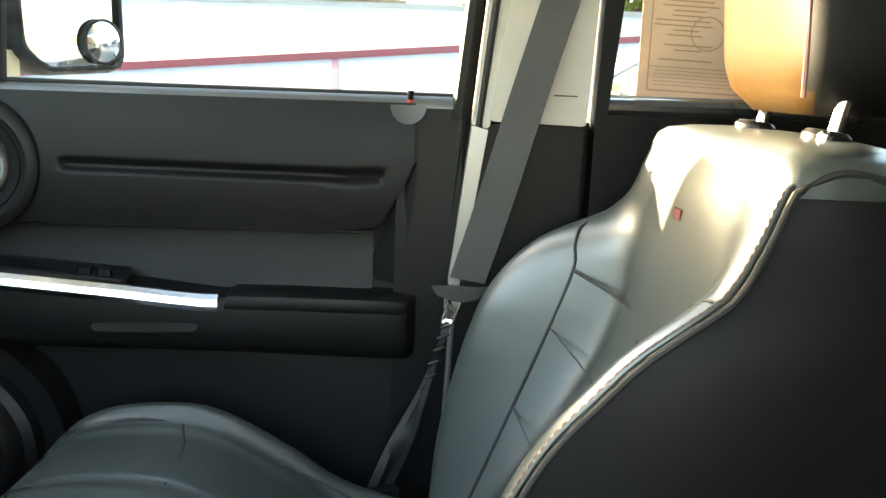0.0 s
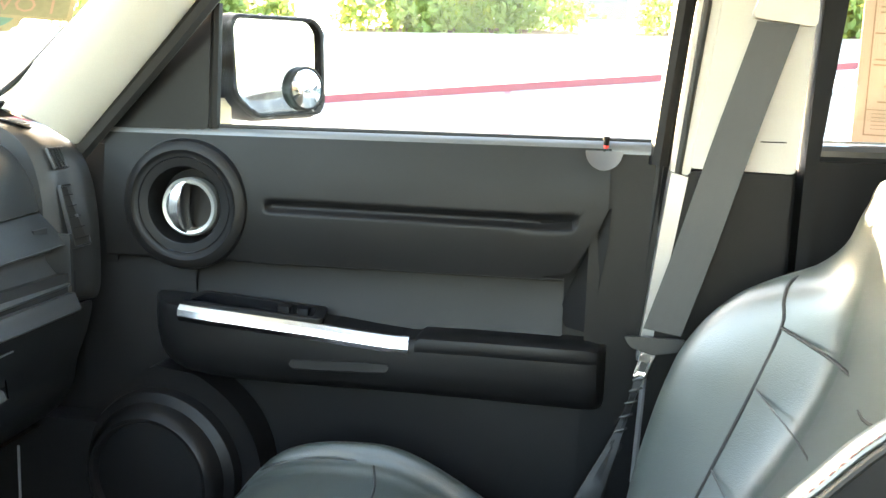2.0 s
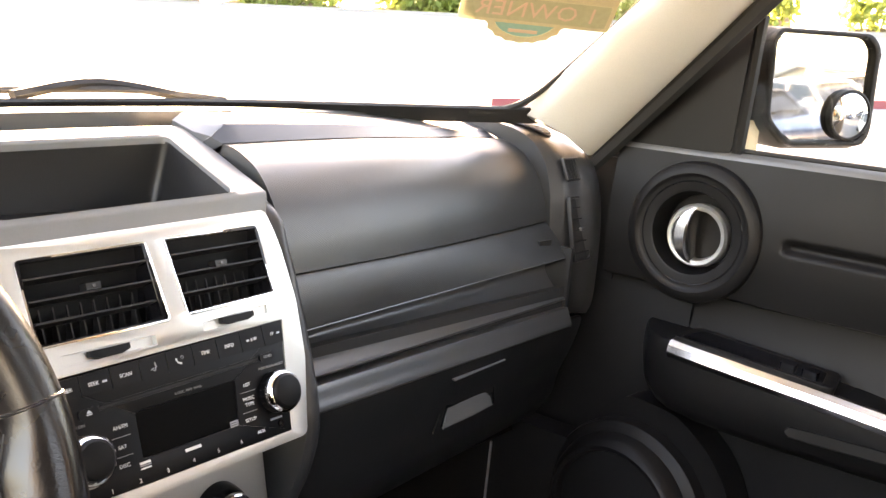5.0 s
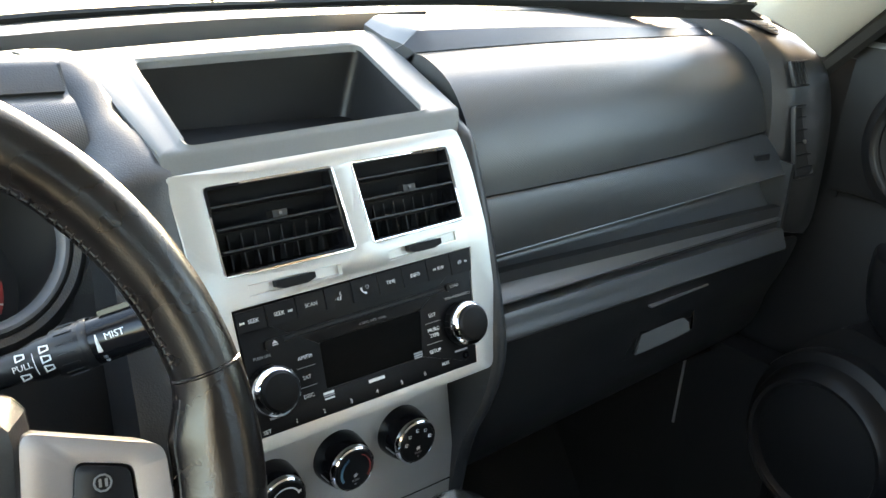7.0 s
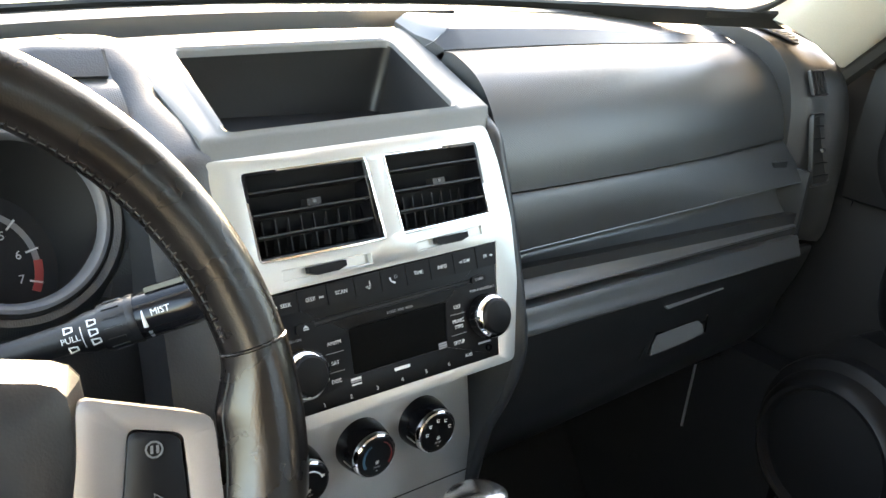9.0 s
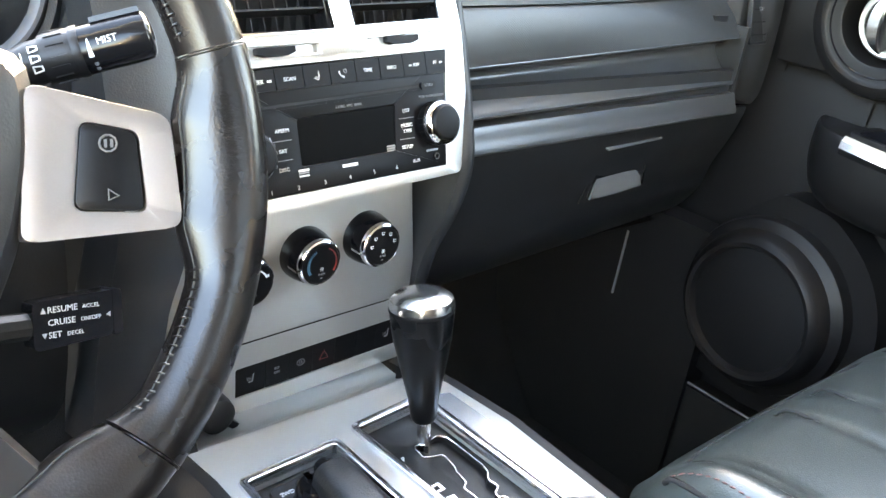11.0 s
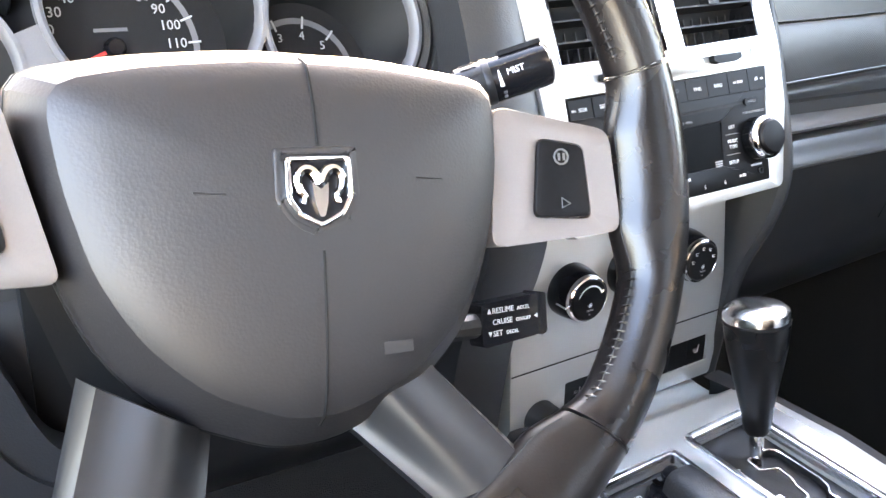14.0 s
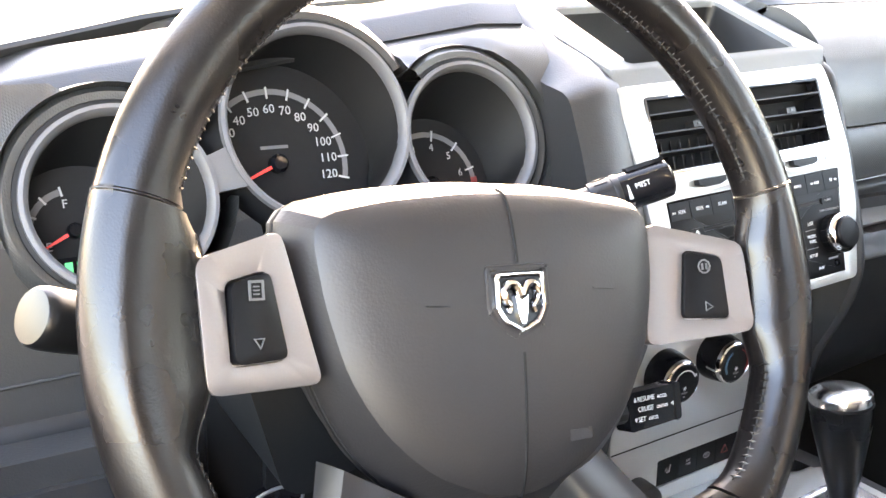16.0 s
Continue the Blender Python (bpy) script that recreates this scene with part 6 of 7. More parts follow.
def small_dial(d, cx, cy, r, a0, a1, ends, needle):
    """A quarter gauge: arc, end letters, ticks and pointer."""
    part("dial_arc", tube([(cx + (r + 0.003) * math.cos(radians(a0 + (a1 - a0) * i / 12)), cy + (r + 0.003) * math.sin(radians(a0 + (a1 - a0) * i / 12)), FACE + 0.0002) for i in range(13)], 0.0022, 5, flat=0.1), ARC_INK, d)
    for i in range(5):
        a = a0 + (a1 - a0) * i / 4
        part("tick", box(r, -0.0006, FACE, r + 0.006, 0.0006, FACE + 0.0008), DIAL_INK, d, smooth=0).matrix_basis = Matrix.Translation((cx, cy, 0)) @ pose(0, 0, 0, 0, 0, a)
    for s_, a in zip(ends, (a0, a1)):
        lettering(s_, 0.0075, cx + (r - 0.005) * math.cos(radians(a)), cy + (r - 0.005) * math.sin(radians(a)), FACE + 0.0006, DIAL_INK, d)
    part("needle", slab([(0, -0.0012), (r - 0.003, -0.0006), (r - 0.003, 0.0006), (0, 0.0012)], FACE + 0.004, FACE + 0.0055), NEEDLE, d, "red pointer").matrix_basis = Matrix.Translation((cx, cy, 0)) @ pose(0, 0, 0, 0, 0, needle)
    part("needle_hub", lathe([(0.005, FACE), (0.005, FACE + 0.006), (0.0035, FACE + 0.008), (0, FACE + 0.0082)], cx, cy, 20), GLOSS, d)


for gx, gy, gr, dx, dy, kind in GAUGES:
    a0, a1 = {"speed": (28, 158), "rev": (-120, 128), "fuel": (58, 300)}[kind]
    for nm, prof_, m_ in (("hood", [(gr + 0.021, -0.10), (gr + 0.021, -0.016), (gr + 0.018, -0.006), (gr + 0.011, 0.001), (gr + 0.0065, 0.000), (gr + 0.006, -0.008)], PAD), ("shadow_ring", [(gr + 0.0075, -0.003), (gr + 0.006, 0.0005), (gr + 0.003, 0.001), (gr + 0.0025, -0.006)], DARK)):
        part(nm, grid([[(gx + r_ * math.cos(radians(a0 + (a1 - a0) * j / 40)), gy + r_ * math.sin(radians(a0 + (a1 - a0) * j / 40)), z_) for r_, z_ in prof_] for j in range(41)]), m_, clu)
    part("silver_ring", lathe([(gr + 0.0035, -0.001), (gr + 0.003, 0.0035), (gr + 0.0005, 0.0038), (gr - 0.0015, 0.002), (gr - 0.003, -0.003), (gr - 0.0032, -0.006)], gx, gy, 64), RING, clu, "satin silver gauge ring")
    rd = gr + 0.006 if kind == "speed" else gr - 0.002
    rows = [[(gx + (gr - 0.003) * math.cos(a), gy + (gr - 0.003) * math.sin(a), -0.004) for a in [2 * math.pi * j / 48 for j in range(48)]], [(dx + rd * math.cos(a), dy + rd * math.sin(a), FACE) for a in [2 * math.pi * j / 48 for j in range(48)]]]
    part("tube_wall", grid(rows, closed_u=True), DARK, clu)
    d = part("dial_face", slab(circle(dx, dy, rd + 0.002, 48), FACE - 0.003, FACE), DIAL, clu, "black printed dial")
    if kind == "fuel":
        small_dial(d, -0.1342, -0.0144, 0.0225, 208, 100, ("E", "F"), 206)
        small_dial(d, -0.1015, -0.0130, 0.0225, 78, -18, ("H", "C"), -14)
        part("odometer", box(-0.150, -0.046, FACE, -0.090, -0.030, FACE + 0.0008), GLOSS, d, smooth=0)
        for i in range(6):
            part("odometer_bar", box(-0.1425 + 0.007 * i, -0.042, FACE + 0.0008, -0.138 + 0.007 * i, -0.033, FACE + 0.0012), GREEN_LCD, d, smooth=0)
        continue
    r = 0.050 if kind == "speed" else 0.038
    a0, a1 = {"speed": (195, -15), "rev": (204, -16), "fuel": (250, 110)}[kind]
    part("dial_arc", tube([(dx + (r + 0.001) * math.cos(radians(a0 + (a1 - a0) * i / 30)), dy + (r + 0.001) * math.sin(radians(a0 + (a1 - a0) * i / 30)), FACE + 0.0002) for i in range(31)], 0.0022, 5, flat=0.1), ARC_INK, d)
    nums = [str(v) for v in range(0, 121, 10)] if kind == "speed" else [str(v) for v in range(0, 8)] if kind == "rev" else ["E", "F"]
    for i, s in enumerate(nums):
        a = radians(a0 + (a1 - a0) * (i / (len(nums) - 1) if kind != "fuel" else (0.2, 0.8)[i]))
        rr = r - (0.0115 if kind == "speed" else 0.009)
        lettering(s, 0.0088 if kind == "speed" else 0.0080, dx + rr * math.cos(a), dy + rr * math.sin(a), FACE + 0.0006, DIAL_INK, d)
        part("tick", box(r - 0.004, -0.0006, FACE, r + 0.004, 0.0006, FACE + 0.0008), DIAL_INK, d, smooth=0).matrix_basis = Matrix.Translation((dx, dy, 0)) @ pose(0, 0, 0, 0, 0, math.degrees(a))
    na = radians({"speed": 202, "rev": 204, "fuel": 212}[kind])
    nl = r - 0.012
    part("needle", slab([(0, -0.0012), (nl, -0.0006), (nl, 0.0006), (0, 0.0012)], FACE + 0.004, FACE + 0.0055), NEEDLE, d, "red pointer").matrix_basis = Matrix.Translation((dx, dy, 0)) @ pose(0, 0, 0, 0, 0, math.degrees(na))
    part("needle_hub", lathe([(0.0065, FACE), (0.0065, FACE + 0.006), (0.0045, FACE + 0.008), (0, FACE + 0.0082)], dx, dy, 20), GLOSS, d)
    if kind == "speed":
        bars([(dx, dy + 0.012, 0.020)], d, ARC_INK, h=0.0022, z=FACE)
        lettering("MPH", 0.0075, dx + 0.037, dy - 0.027, FACE + 0.0006, DIAL_INK, d)
    elif kind == "rev":
        lettering("RPM", 0.0065, dx - 0.010, dy + 0.008, FACE + 0.0006, DIAL_INK, d)
        part("red_zone", tube([(dx + (r + 0.001) * math.cos(radians(a)), dy + (r + 0.001) * math.sin(radians(a)), FACE + 0.0004) for a in range(-25, 10, 5)], 0.0030, 5, flat=0.1), RED_DIM, d)


def ring_web(a, b):
    """The silver bridge between two neighbouring gauge rings."""
    (ax, ay, ar), (bx_, by, br) = a[:3], b[:3]
    t0 = math.degrees(math.atan2(by - ay, bx_ - ax))
    poly = [(ax + (ar + 0.003) * math.cos(radians(t0 - q)), ay + (ar + 0.003) * math.sin(radians(t0 - q))) for q in (-6, 0, 6, 12, 18)]
    poly += [(bx_ + (br + 0.003) * math.cos(radians(t0 + 180 + q)), by + (br + 0.003) * math.sin(radians(t0 + 180 + q))) for q in (18, 12, 6, 0, -6)]
    part("ring_web", slab(poly, -0.004, 0.0025), RING, clu, "silver bridge between gauge rings")


ring_web(GAUGES[0], GAUGES[1])
ring_web(GAUGES[2], GAUGES[0])
part("backing_panel", holed([(-0.185, -0.075), (0.205, -0.075), (0.205, 0.02), (0.16, 0.03), (0.085, 0.03), (-0.05, 0.035), (-0.10, 0.035), (-0.185, 0.01)], [rrect(-0.18, -0.07, -0.17, -0.06)], -0.075, -0.062), GREY_TRIM, clu, "grey panel between the gauges")

# binnacle skin from the dash top down round the gauges
brow_rows = []
GMI = GM.inverted()
BROW = curve2([(0.398, 0.828), (0.380, 0.825), (0.350, 0.8165), (0.331, 0.8125), (0.3265, 0.8085), (0.314, 0.7945), (0.300, 0.7905), (0.282, 0.775), (0.268, 0.748), (0.257, 0.715), (0.248, 0.68), (0.243, 0.62), (0.240, 0.575)], 4)
def hood_fall(x):
    return -0.15 * max(0, -0.2 - x)


for i in range(91):
    x = -0.655 + (0.655 - 0.155) * i / 90
    row = []
    for y, z in BROW:
        z += min(crown(x) * step(0.335, 0.395, y), hood_fall(x) * step(0.765, 0.80, z))
        q = GMI @ Vector((x, y, z))
        for gx, gy, gr, dx, dy, kind in GAUGES:
            d, R = math.hypot(q.x - gx, q.y - gy), gr + 0.016
            if abs(d - R) < 0.006:
                q.x, q.y = gx + (q.x - gx) * R / d, gy + (q.y - gy) * R / d
            elif d < R and q.z > -0.06:
                q.z = -0.06
        row.append(GM @ q)
    brow_rows.append(row)
kz = next(i for i, p in enumerate(BROW) if p[1] < 0.685)
part("binnacle_skin", thick_grid([r[:kz + 1] for r in brow_rows], (0, 0.02, -0.005)), PAD, dash, "woven-print panel round the gauges")
part("lower_dash", thick_grid([r[kz:] for r in brow_rows], (0, 0.02, -0.005)), CHEEK, dash, "dark lower panel beside the column")
part("panel_seam", tube([(-0.60, 0.2395, 0.600), (-0.50, 0.2395, 0.602)], 0.0012, 5), RUBBER, dash)
part("brow_face", thick_grid([[(x, 0.3305, 0.8135 + hood_fall(x)), (x, 0.3255, 0.8105 + hood_fall(x)), (x, 0.3125, 0.7965 + hood_fall(x)), (x, 0.315, 0.7935 + hood_fall(x))] for x in [-0.655 + 0.497 * i / 24 for i in range(25)]], (0, 0.006, 0)), CHEEK, dash, "grained brow above the gauges")
part("knee_panel", along(curve2([(0.262, 0.585), (0.235, 0.57), (0.225, 0.50), (0.24, 0.42), (0.30, 0.36)], 4), -0.66, -0.18, 10, 0), PLASTIC, dash, "black knee panel under the wheel")
part("column_opening", box(-0.45, 0.222, 0.47, -0.27, 0.262, 0.60, 0.015, 3), DARK, dash)
part("end_cap_driver", box(-0.69, 0.235, 0.42, -0.645, 0.42, 0.825, 0.02, 3), SOFT, dash)
knee = [(-0.64, 0.580), (-0.50, 0.580), (-0.474, 0.577), (-0.463, 0.549), (-0.456, 0.526), (-0.447, 0.507), (-0.436, 0.498), (-0.42, 0.495), (-0.405, 0.495), (-0.405, 0.40), (-0.64, 0.40)]
kb = part("knee_bolster", slab(rounded(knee, 0.008, 3), -0.012, 0.012, 0.006, 3), CHEEK, dash, "grained knee bolster with a curved lip")
kb.matrix_basis = Matrix(((1, 0, 0, 0), (0, 0, -1, 0.200), (0, 1, 0, 0), (0, 0, 0, 1)))
inner = [(-0.64, 0.562), (-0.503, 0.562), (-0.492, 0.557), (-0.482, 0.530), (-0.470, 0.504), (-0.452, 0.484), (-0.425, 0.476), (-0.410, 0.476), (-0.410, 0.41), (-0.64, 0.41)]
part("bolster_face", slab(rounded(inner, 0.012, 4), 0.010, 0.017, 0.005, 3), CHEEK, kb)
part("bolster_pocket", holed(rounded([(-0.60, 0.545), (-0.515, 0.545), (-0.500, 0.500), (-0.60, 0.500)], 0.008), [rounded([(-0.597, 0.542), (-0.517, 0.542), (-0.503, 0.503), (-0.597, 0.503)], 0.006)], 0.016, 0.0185, 0.0008), DARK, kb)
tilt = thing("tilt_lever", Matrix(((1, 0, 0, -0.414), (0, 0, -1, 0.205), (0, 1, 0, 0.502), (0, 0, 0, 1))), "dark column tilt lever with a bright edge", "lever")
part("blade", slab([(0.019 * math.cos(2 * math.pi * i / 24) + 0.004 * math.sin(2 * math.pi * i / 24), 0.011 * math.sin(2 * math.pi * i / 24)) for i in range(24)], -0.004, 0.004, 0.002), GLOSS, tilt)
part("edge", tube([(0.0195 * math.cos(2 * math.pi * i / 24) + 0.004 * math.sin(2 * math.pi * i / 24), 0.0115 * math.sin(2 * math.pi * i / 24), 0.004) for i in range(24)], 0.0013, 6, closed=True), GREY_TRIM, tilt, "bright edge")
part("arm", box(-0.004, 0.008, -0.006, 0.006, 0.055, 0.0, 0.002), PLASTIC, tilt)
hoodrel = thing("release_handle", pose(-0.545, 0.205, 0.535), "black release handle under the dashboard", "handle")
part("pull", slab(rounded([(-0.025, -0.01), (0.025, -0.012), (0.022, 0.012), (-0.02, 0.01)], 0.006), -0.012, 0.012, 0.004), GLOSS, hoodrel)

# ---- passenger door ----
DM = Matrix(((0, 0, -1, 0.697), (-1, 0, 0, 0), (0, 1, 0, 0), (0, 0, 0, 1)))
door = thing("passenger_door", DM, "closed black passenger door with silver armrest strip", "car door")
# local: x towards the rear, y up, z into the cabin


def cut_round(bm, cx, cy, r):
    """Opens a round hole for the handle."""
    gone = [f for f in bm.faces if math.hypot(f.calc_center_median().x - cx, f.calc_center_median().y - cy) < r]
    bmesh.ops.delete(bm, geom=gone, context="FACES")
    return bm


def panel_z(x, y):
    """The upper panel swells, with one long pressed groove and an undercut foot."""
    z = -0.002 + 0.014 * math.sin(math.pi * (0.22 + 0.70 * (y - 0.652) / 0.166))
    inside = step(0.006, 0.016, x) * (1 - step(0.412, 0.420, x))
    g = (y - (0.7275 - 0.010 * x)) / 0.0065
    return z - 0.0085 * inside * math.exp(-abs(g) ** 3)


def low_edge(x):
    """The panel's foot, swept up towards the rear."""
    return 0.652 if x < 0.404 else 0.652 + 0.090 * ((x - 0.404) / 0.052) ** 1.25


part("upper_panel", cut_round(grid([[(x, y, panel_z(x, y)) for y in [low_edge(x) + (0.818 - low_edge(x)) * j / 70 for j in range(71)]] for x in [-0.222 + 0.01 * i for i in range(22)] + [0.004, 0.008, 0.012, 0.016] + [0.016 + 0.396 * i / 10 for i in range(1, 11)] + [0.416, 0.420, 0.428, 0.436, 0.444, 0.452, 0.456]]), -0.103, 0.724, 0.078), DOOR, door, "smooth black upper door panel with a long groove")
part("door_core", box(-0.275, 0.06, -0.06, 0.500, 0.812, -0.028), DARK, door)
part("panel_foot", grid([[(x, 0.652, 0.0065), (x, 0.649, 0.004), (x, 0.650, -0.012)] for x in (-0.222, 0.0, 0.2, 0.404)]), DOOR, door)
part("belt_line", grid([[(x, y, z) for y, z in ((0.812, 0.000), (0.8205, -0.001), (0.8265, -0.006), (0.829, -0.014), (0.829, -0.030))] for x in [-0.225 + 0.742 * i / 12 for i in range(13)]]), DOOR_SILL, door, "satin window sill edge, sky sheen painted in pale grey")
def sweep_x(y):
    return spline([(0.30, 0.434), (0.583, 0.438), (0.60, 0.444), (0.66, 0.452), (0.70, 0.458), (0.745, 0.460), (0.815, 0.452)], y)


part("rear_panel", grid([[(x, y, -0.006 + 0.010 * math.sin(math.pi * min(1, (y - 0.30) / 0.55))) for y in (0.30, 0.40, 0.50, 0.583, 0.60, 0.66, 0.70, 0.745, 0.78, 0.815)] for x in [sweep_x(y) + (0.517 - sweep_x(y)) * k / 4 for k in range(5)]]), DOOR, door)
part("rear_edge", tube([(0.517, 0.818, -0.006), (0.505, 0.66, -0.002), (0.497, 0.55, -0.002), (0.470, 0.36, -0.006)], 0.005, 8), DOOR, door)
part("sweep", grid([[(0.456, 0.742, 0.004), (0.440, 0.700, 0.000), (0.420, 0.658, -0.010), (0.398, 0.600, -0.022), (0.405, 0.585, -0.022)], [(0.460, 0.745, 0.006), (0.458, 0.70, 0.006), (0.452, 0.66, 0.004), (0.444, 0.60, 0.003), (0.438, 0.583, 0.003)]]), DOOR, door, "swept edge behind the pocket")
part("mid_panel", grid([[(x, 0.655, -0.026), (x, 0.648, -0.027), (x, 0.60, -0.016), (x, 0.570, -0.008)] for t_, x in [(i / 8, -0.10 + 0.505 * i / 8) for i in range(9)]]), DOOR, door, "recessed middle panel")
part("ledge_line", tube([(-0.012, 0.6515, 0.0045), (0.20, 0.6515, 0.0045), (0.404, 0.6515, 0.0045)], 0.0022, 6), GREY_TRIM, door).active_material = DOOR
def arm_top(x):
    return spline([(-0.15, 0.600), (-0.08, 0.598), (0.07, 0.584), (0.20, 0.570), (0.24, 0.572), (0.47, 0.570)], x)


def arm_out(x):
    return spline([(-0.150, 0.005), (-0.125, 0.048), (-0.085, 0.068), (0.0, 0.066), (0.10, 0.056), (0.21, 0.046), (0.33, 0.044), (0.43, 0.043), (0.452, 0.038), (0.462, 0.015), (0.464, -0.02)], x)


arm_rows = []
for x in [-0.150, -0.14, -0.125, -0.105, -0.085, -0.05, 0.0, 0.05, 0.10, 0.15, 0.21, 0.27, 0.33, 0.38, 0.42, 0.44, 0.452, 0.459, 0.462, 0.464]:
    top, deep = arm_top(x), arm_out(x)
    bot = spline([(-0.15, 0.53), (-0.08, 0.503), (0.1, 0.492), (0.47, 0.484)], x)
    arm_rows.append([(x, top, -0.026), (x, top, deep - 0.012), (x, top - 0.002, deep - 0.005), (x, top - 0.007, deep - 0.001), (x, top - 0.02, deep), (x, (top + bot) / 2, deep + 0.001), (x, bot + 0.018, deep - 0.005), (x, bot + 0.005, deep - 0.016), (x, bot, deep - 0.034), (x, bot, -0.026)])
part("armrest", grid(arm_rows, caps=True), DOOR, door, "moulded black armrest")
part("arm_cushion", thick_grid([[(x, arm_top(x) + 0.003 - e, z) for z in (-0.018, 0.0, arm_out(x) - 0.010)] + [(x, arm_top(x) - 0.001 - e, arm_out(x)), (x, arm_top(x) - 0.010, arm_out(x) + 0.0025), (x, arm_top(x) - 0.016, arm_out(x) + 0.001)] for x, e in ((0.222, 0.003), (0.228, 0.0), (0.30, 0.0), (0.38, 0.0), (0.440, 0.0), (0.452, 0.003))], (0, -0.004, -0.002)), DOOR, door, "black padded elbow rest")
part("silver_strip", thick_grid([[(x, arm_top(x) - 0.019, arm_out(x) + 0.003), (x, arm_top(x) - 0.012, arm_out(x) + 0.006), (x, arm_top(x) - 0.004, arm_out(x) + 0.004), (x, arm_top(x) + 0.0015, arm_out(x) - 0.003), (x, arm_top(x) + 0.0015, arm_out(x) - 0.008)] for x in [-0.088 + 0.302 * i / 16 for i in range(17)]], (0, 0, -0.004)), SILVER, door, "bright silver strip along the armrest").active_material = STRIP
swp = part("switch_panel", slab(rounded([(-0.080, 0.006), (0.088, 0.004), (0.084, 0.042), (-0.066, 0.044)], 0.008), -0.003, 0.004, 0.0015), GLOSS, door, "gloss black window switch panel")
swp.matrix_basis = axes((0.0, 0.5935, 0.058), (1, -0.085, -0.07), (0, 0.10, -1))
for x in (0.045, 0.070):
    part("window_switch", slab(rrect(x - 0.009, 0.016, x + 0.009, 0.030, 0.003), 0.004, 0.009, 0.002), GLOSS, swp)
part("switch_frame", holed(rounded([(-0.088, 0.000), (0.102, -0.002), (0.098, 0.050), (-0.074, 0.052)], 0.01), [rounded([(-0.080, 0.006), (0.088, 0.004), (0.084, 0.042), (-0.066, 0.044)], 0.008)], -0.004, 0.0045, 0.001), DOOR, swp)
# Flat dark skin on the armrest top paints the shade of the pull recess.
part("pull_cup", grid([[(x, arm_top(x) + 0.0008, z) for z in (-0.016, 0.01, arm_out(x) - 0.014)] for x in (0.110, 0.14, 0.17, 0.203)]), DARK, door, "flat dark patch painting the shaded door pull recess")
part("map_groove", thick_grid([[(x, 0.522 + e, arm_out(x)), (x, 0.524 + e, arm_out(x) + 0.0035), (x, 0.536 - e, arm_out(x) + 0.0025), (x, 0.538 - e, arm_out(x) - 0.001)] for x, e in ((0.060, 0.006), (0.064, 0.001), (0.09, 0.0), (0.125, 0.0), (0.16, 0.0), (0.186, 0.001), (0.190, 0.006))], (0, 0, -0.004)), DOOR, door)
part("lower_panel", grid([[(x, y, z) for y, z in ((0.60, -0.020), (0.52, -0.016), (0.40, -0.010), (0.28, -0.006), (0.14, -0.004), (0.10, -0.02))] for x in (-0.26, -0.1, 0.1, 0.3, 0.44, 0.47)]), DOOR, door, "plain black lower door panel")
part("hinge_panel", grid([[(x, y, z) for y, z in ((0.12, -0.004), (0.40, -0.008), (0.62, -0.012), (0.652, -0.026), (0.81, -0.026))] for x in (-0.27, -0.24, -0.20, -0.10)]), DOOR, door)
# inner release handle in its round bezel
HB_ = Matrix.Translation((-0.103, 0.724, 0.0))
hb = part("handle_bezel", lathe([(0.088, -0.004), (0.0885, 0.008), (0.086, 0.016), (0.079, 0.021), (0.074, 0.0215), (0.071, 0.0185), (0.068, 0.0175), (0.055, 0.0175), (0.052, 0.0165), (0.050, 0.010), (0.0475, -0.008), (0.046, -0.018), (0, -0.022)], 0, 0, 64), DOOR, door, "large round black handle bezel")
hb.matrix_basis = HB_
part("bezel_groove", lathe([(0.0655, 0.0178), (0.0645, 0.0186), (0.0635, 0.0178)], 0, 0, 64), GLOSS, hb)
RING_AT = Matrix.Translation((0.004, -0.003, 0)) @ Matrix.Scale(0.92, 4)
part("chrome_ring", lathe([(0.0425, -0.010), (0.043, 0.008), (0.040, 0.012), (0.035, 0.011), (0.032, -0.004)], 0, 0, 48), SILVER, hb, "satin silver ring").matrix_basis = RING_AT
blade = []
for i in range(13):
    a = radians(-80 + 160 * i / 12)
    y, c = 0.038 * math.sin(a), 0.038 * math.cos(a)
    blade.append([(-c * 0.96, y, 0.009 + 0.003 * math.cos(a)), (-c * 0.66, y, 0.013 + 0.012 * math.cos(a)), (-c * 0.30, y, 0.011 + 0.015 * math.cos(a)), (-c * 0.22, y, 0.004 + 0.012 * math.cos(a)), (-c * 0.24, y, -0.006)])
part("handle_blade", thick_grid(blade, (0.001, 0, -0.003)), SATIN_CHROME, hb, "silver pull blade").matrix_basis = RING_AT
cup_rows = []
for r_ in (1.0, 0.85, 0.6, 0.3, 0.05):
    cup_rows.append([(0.447 + 0.023 * r_ * math.cos(radians(a)), 0.8155 + 0.024 * r_ * math.sin(radians(a)), panel_z(0.447, 0.8155 + 0.024 * r_ * math.sin(radians(a))) + 0.0005 + 0.0045 * r_ ** 2) for a in range(180, 361, 12)])
# Paler than the door: the cup's sky reflection is put into its colour.
part("lock_cup", grid(cup_rows), RING, door, "half-round lock pin recess, sky reflection painted pale grey")
pin = part("lock_pin", lathe([(0.0035, -0.02), (0.0035, 0.016), (0.0045, 0.018), (0.0045, 0.021), (0, 0.022)], 0, 0, 12), DARK, door, "slim lock pin")
pin.matrix_basis = pose(0.449, 0.812, -0.004, -90, 0, 0)
part("pin_band", lathe([(0.0042, 0.006), (0.0046, 0.008), (0.0042, 0.010)], 0, 0, 12), RED_INK, pin)
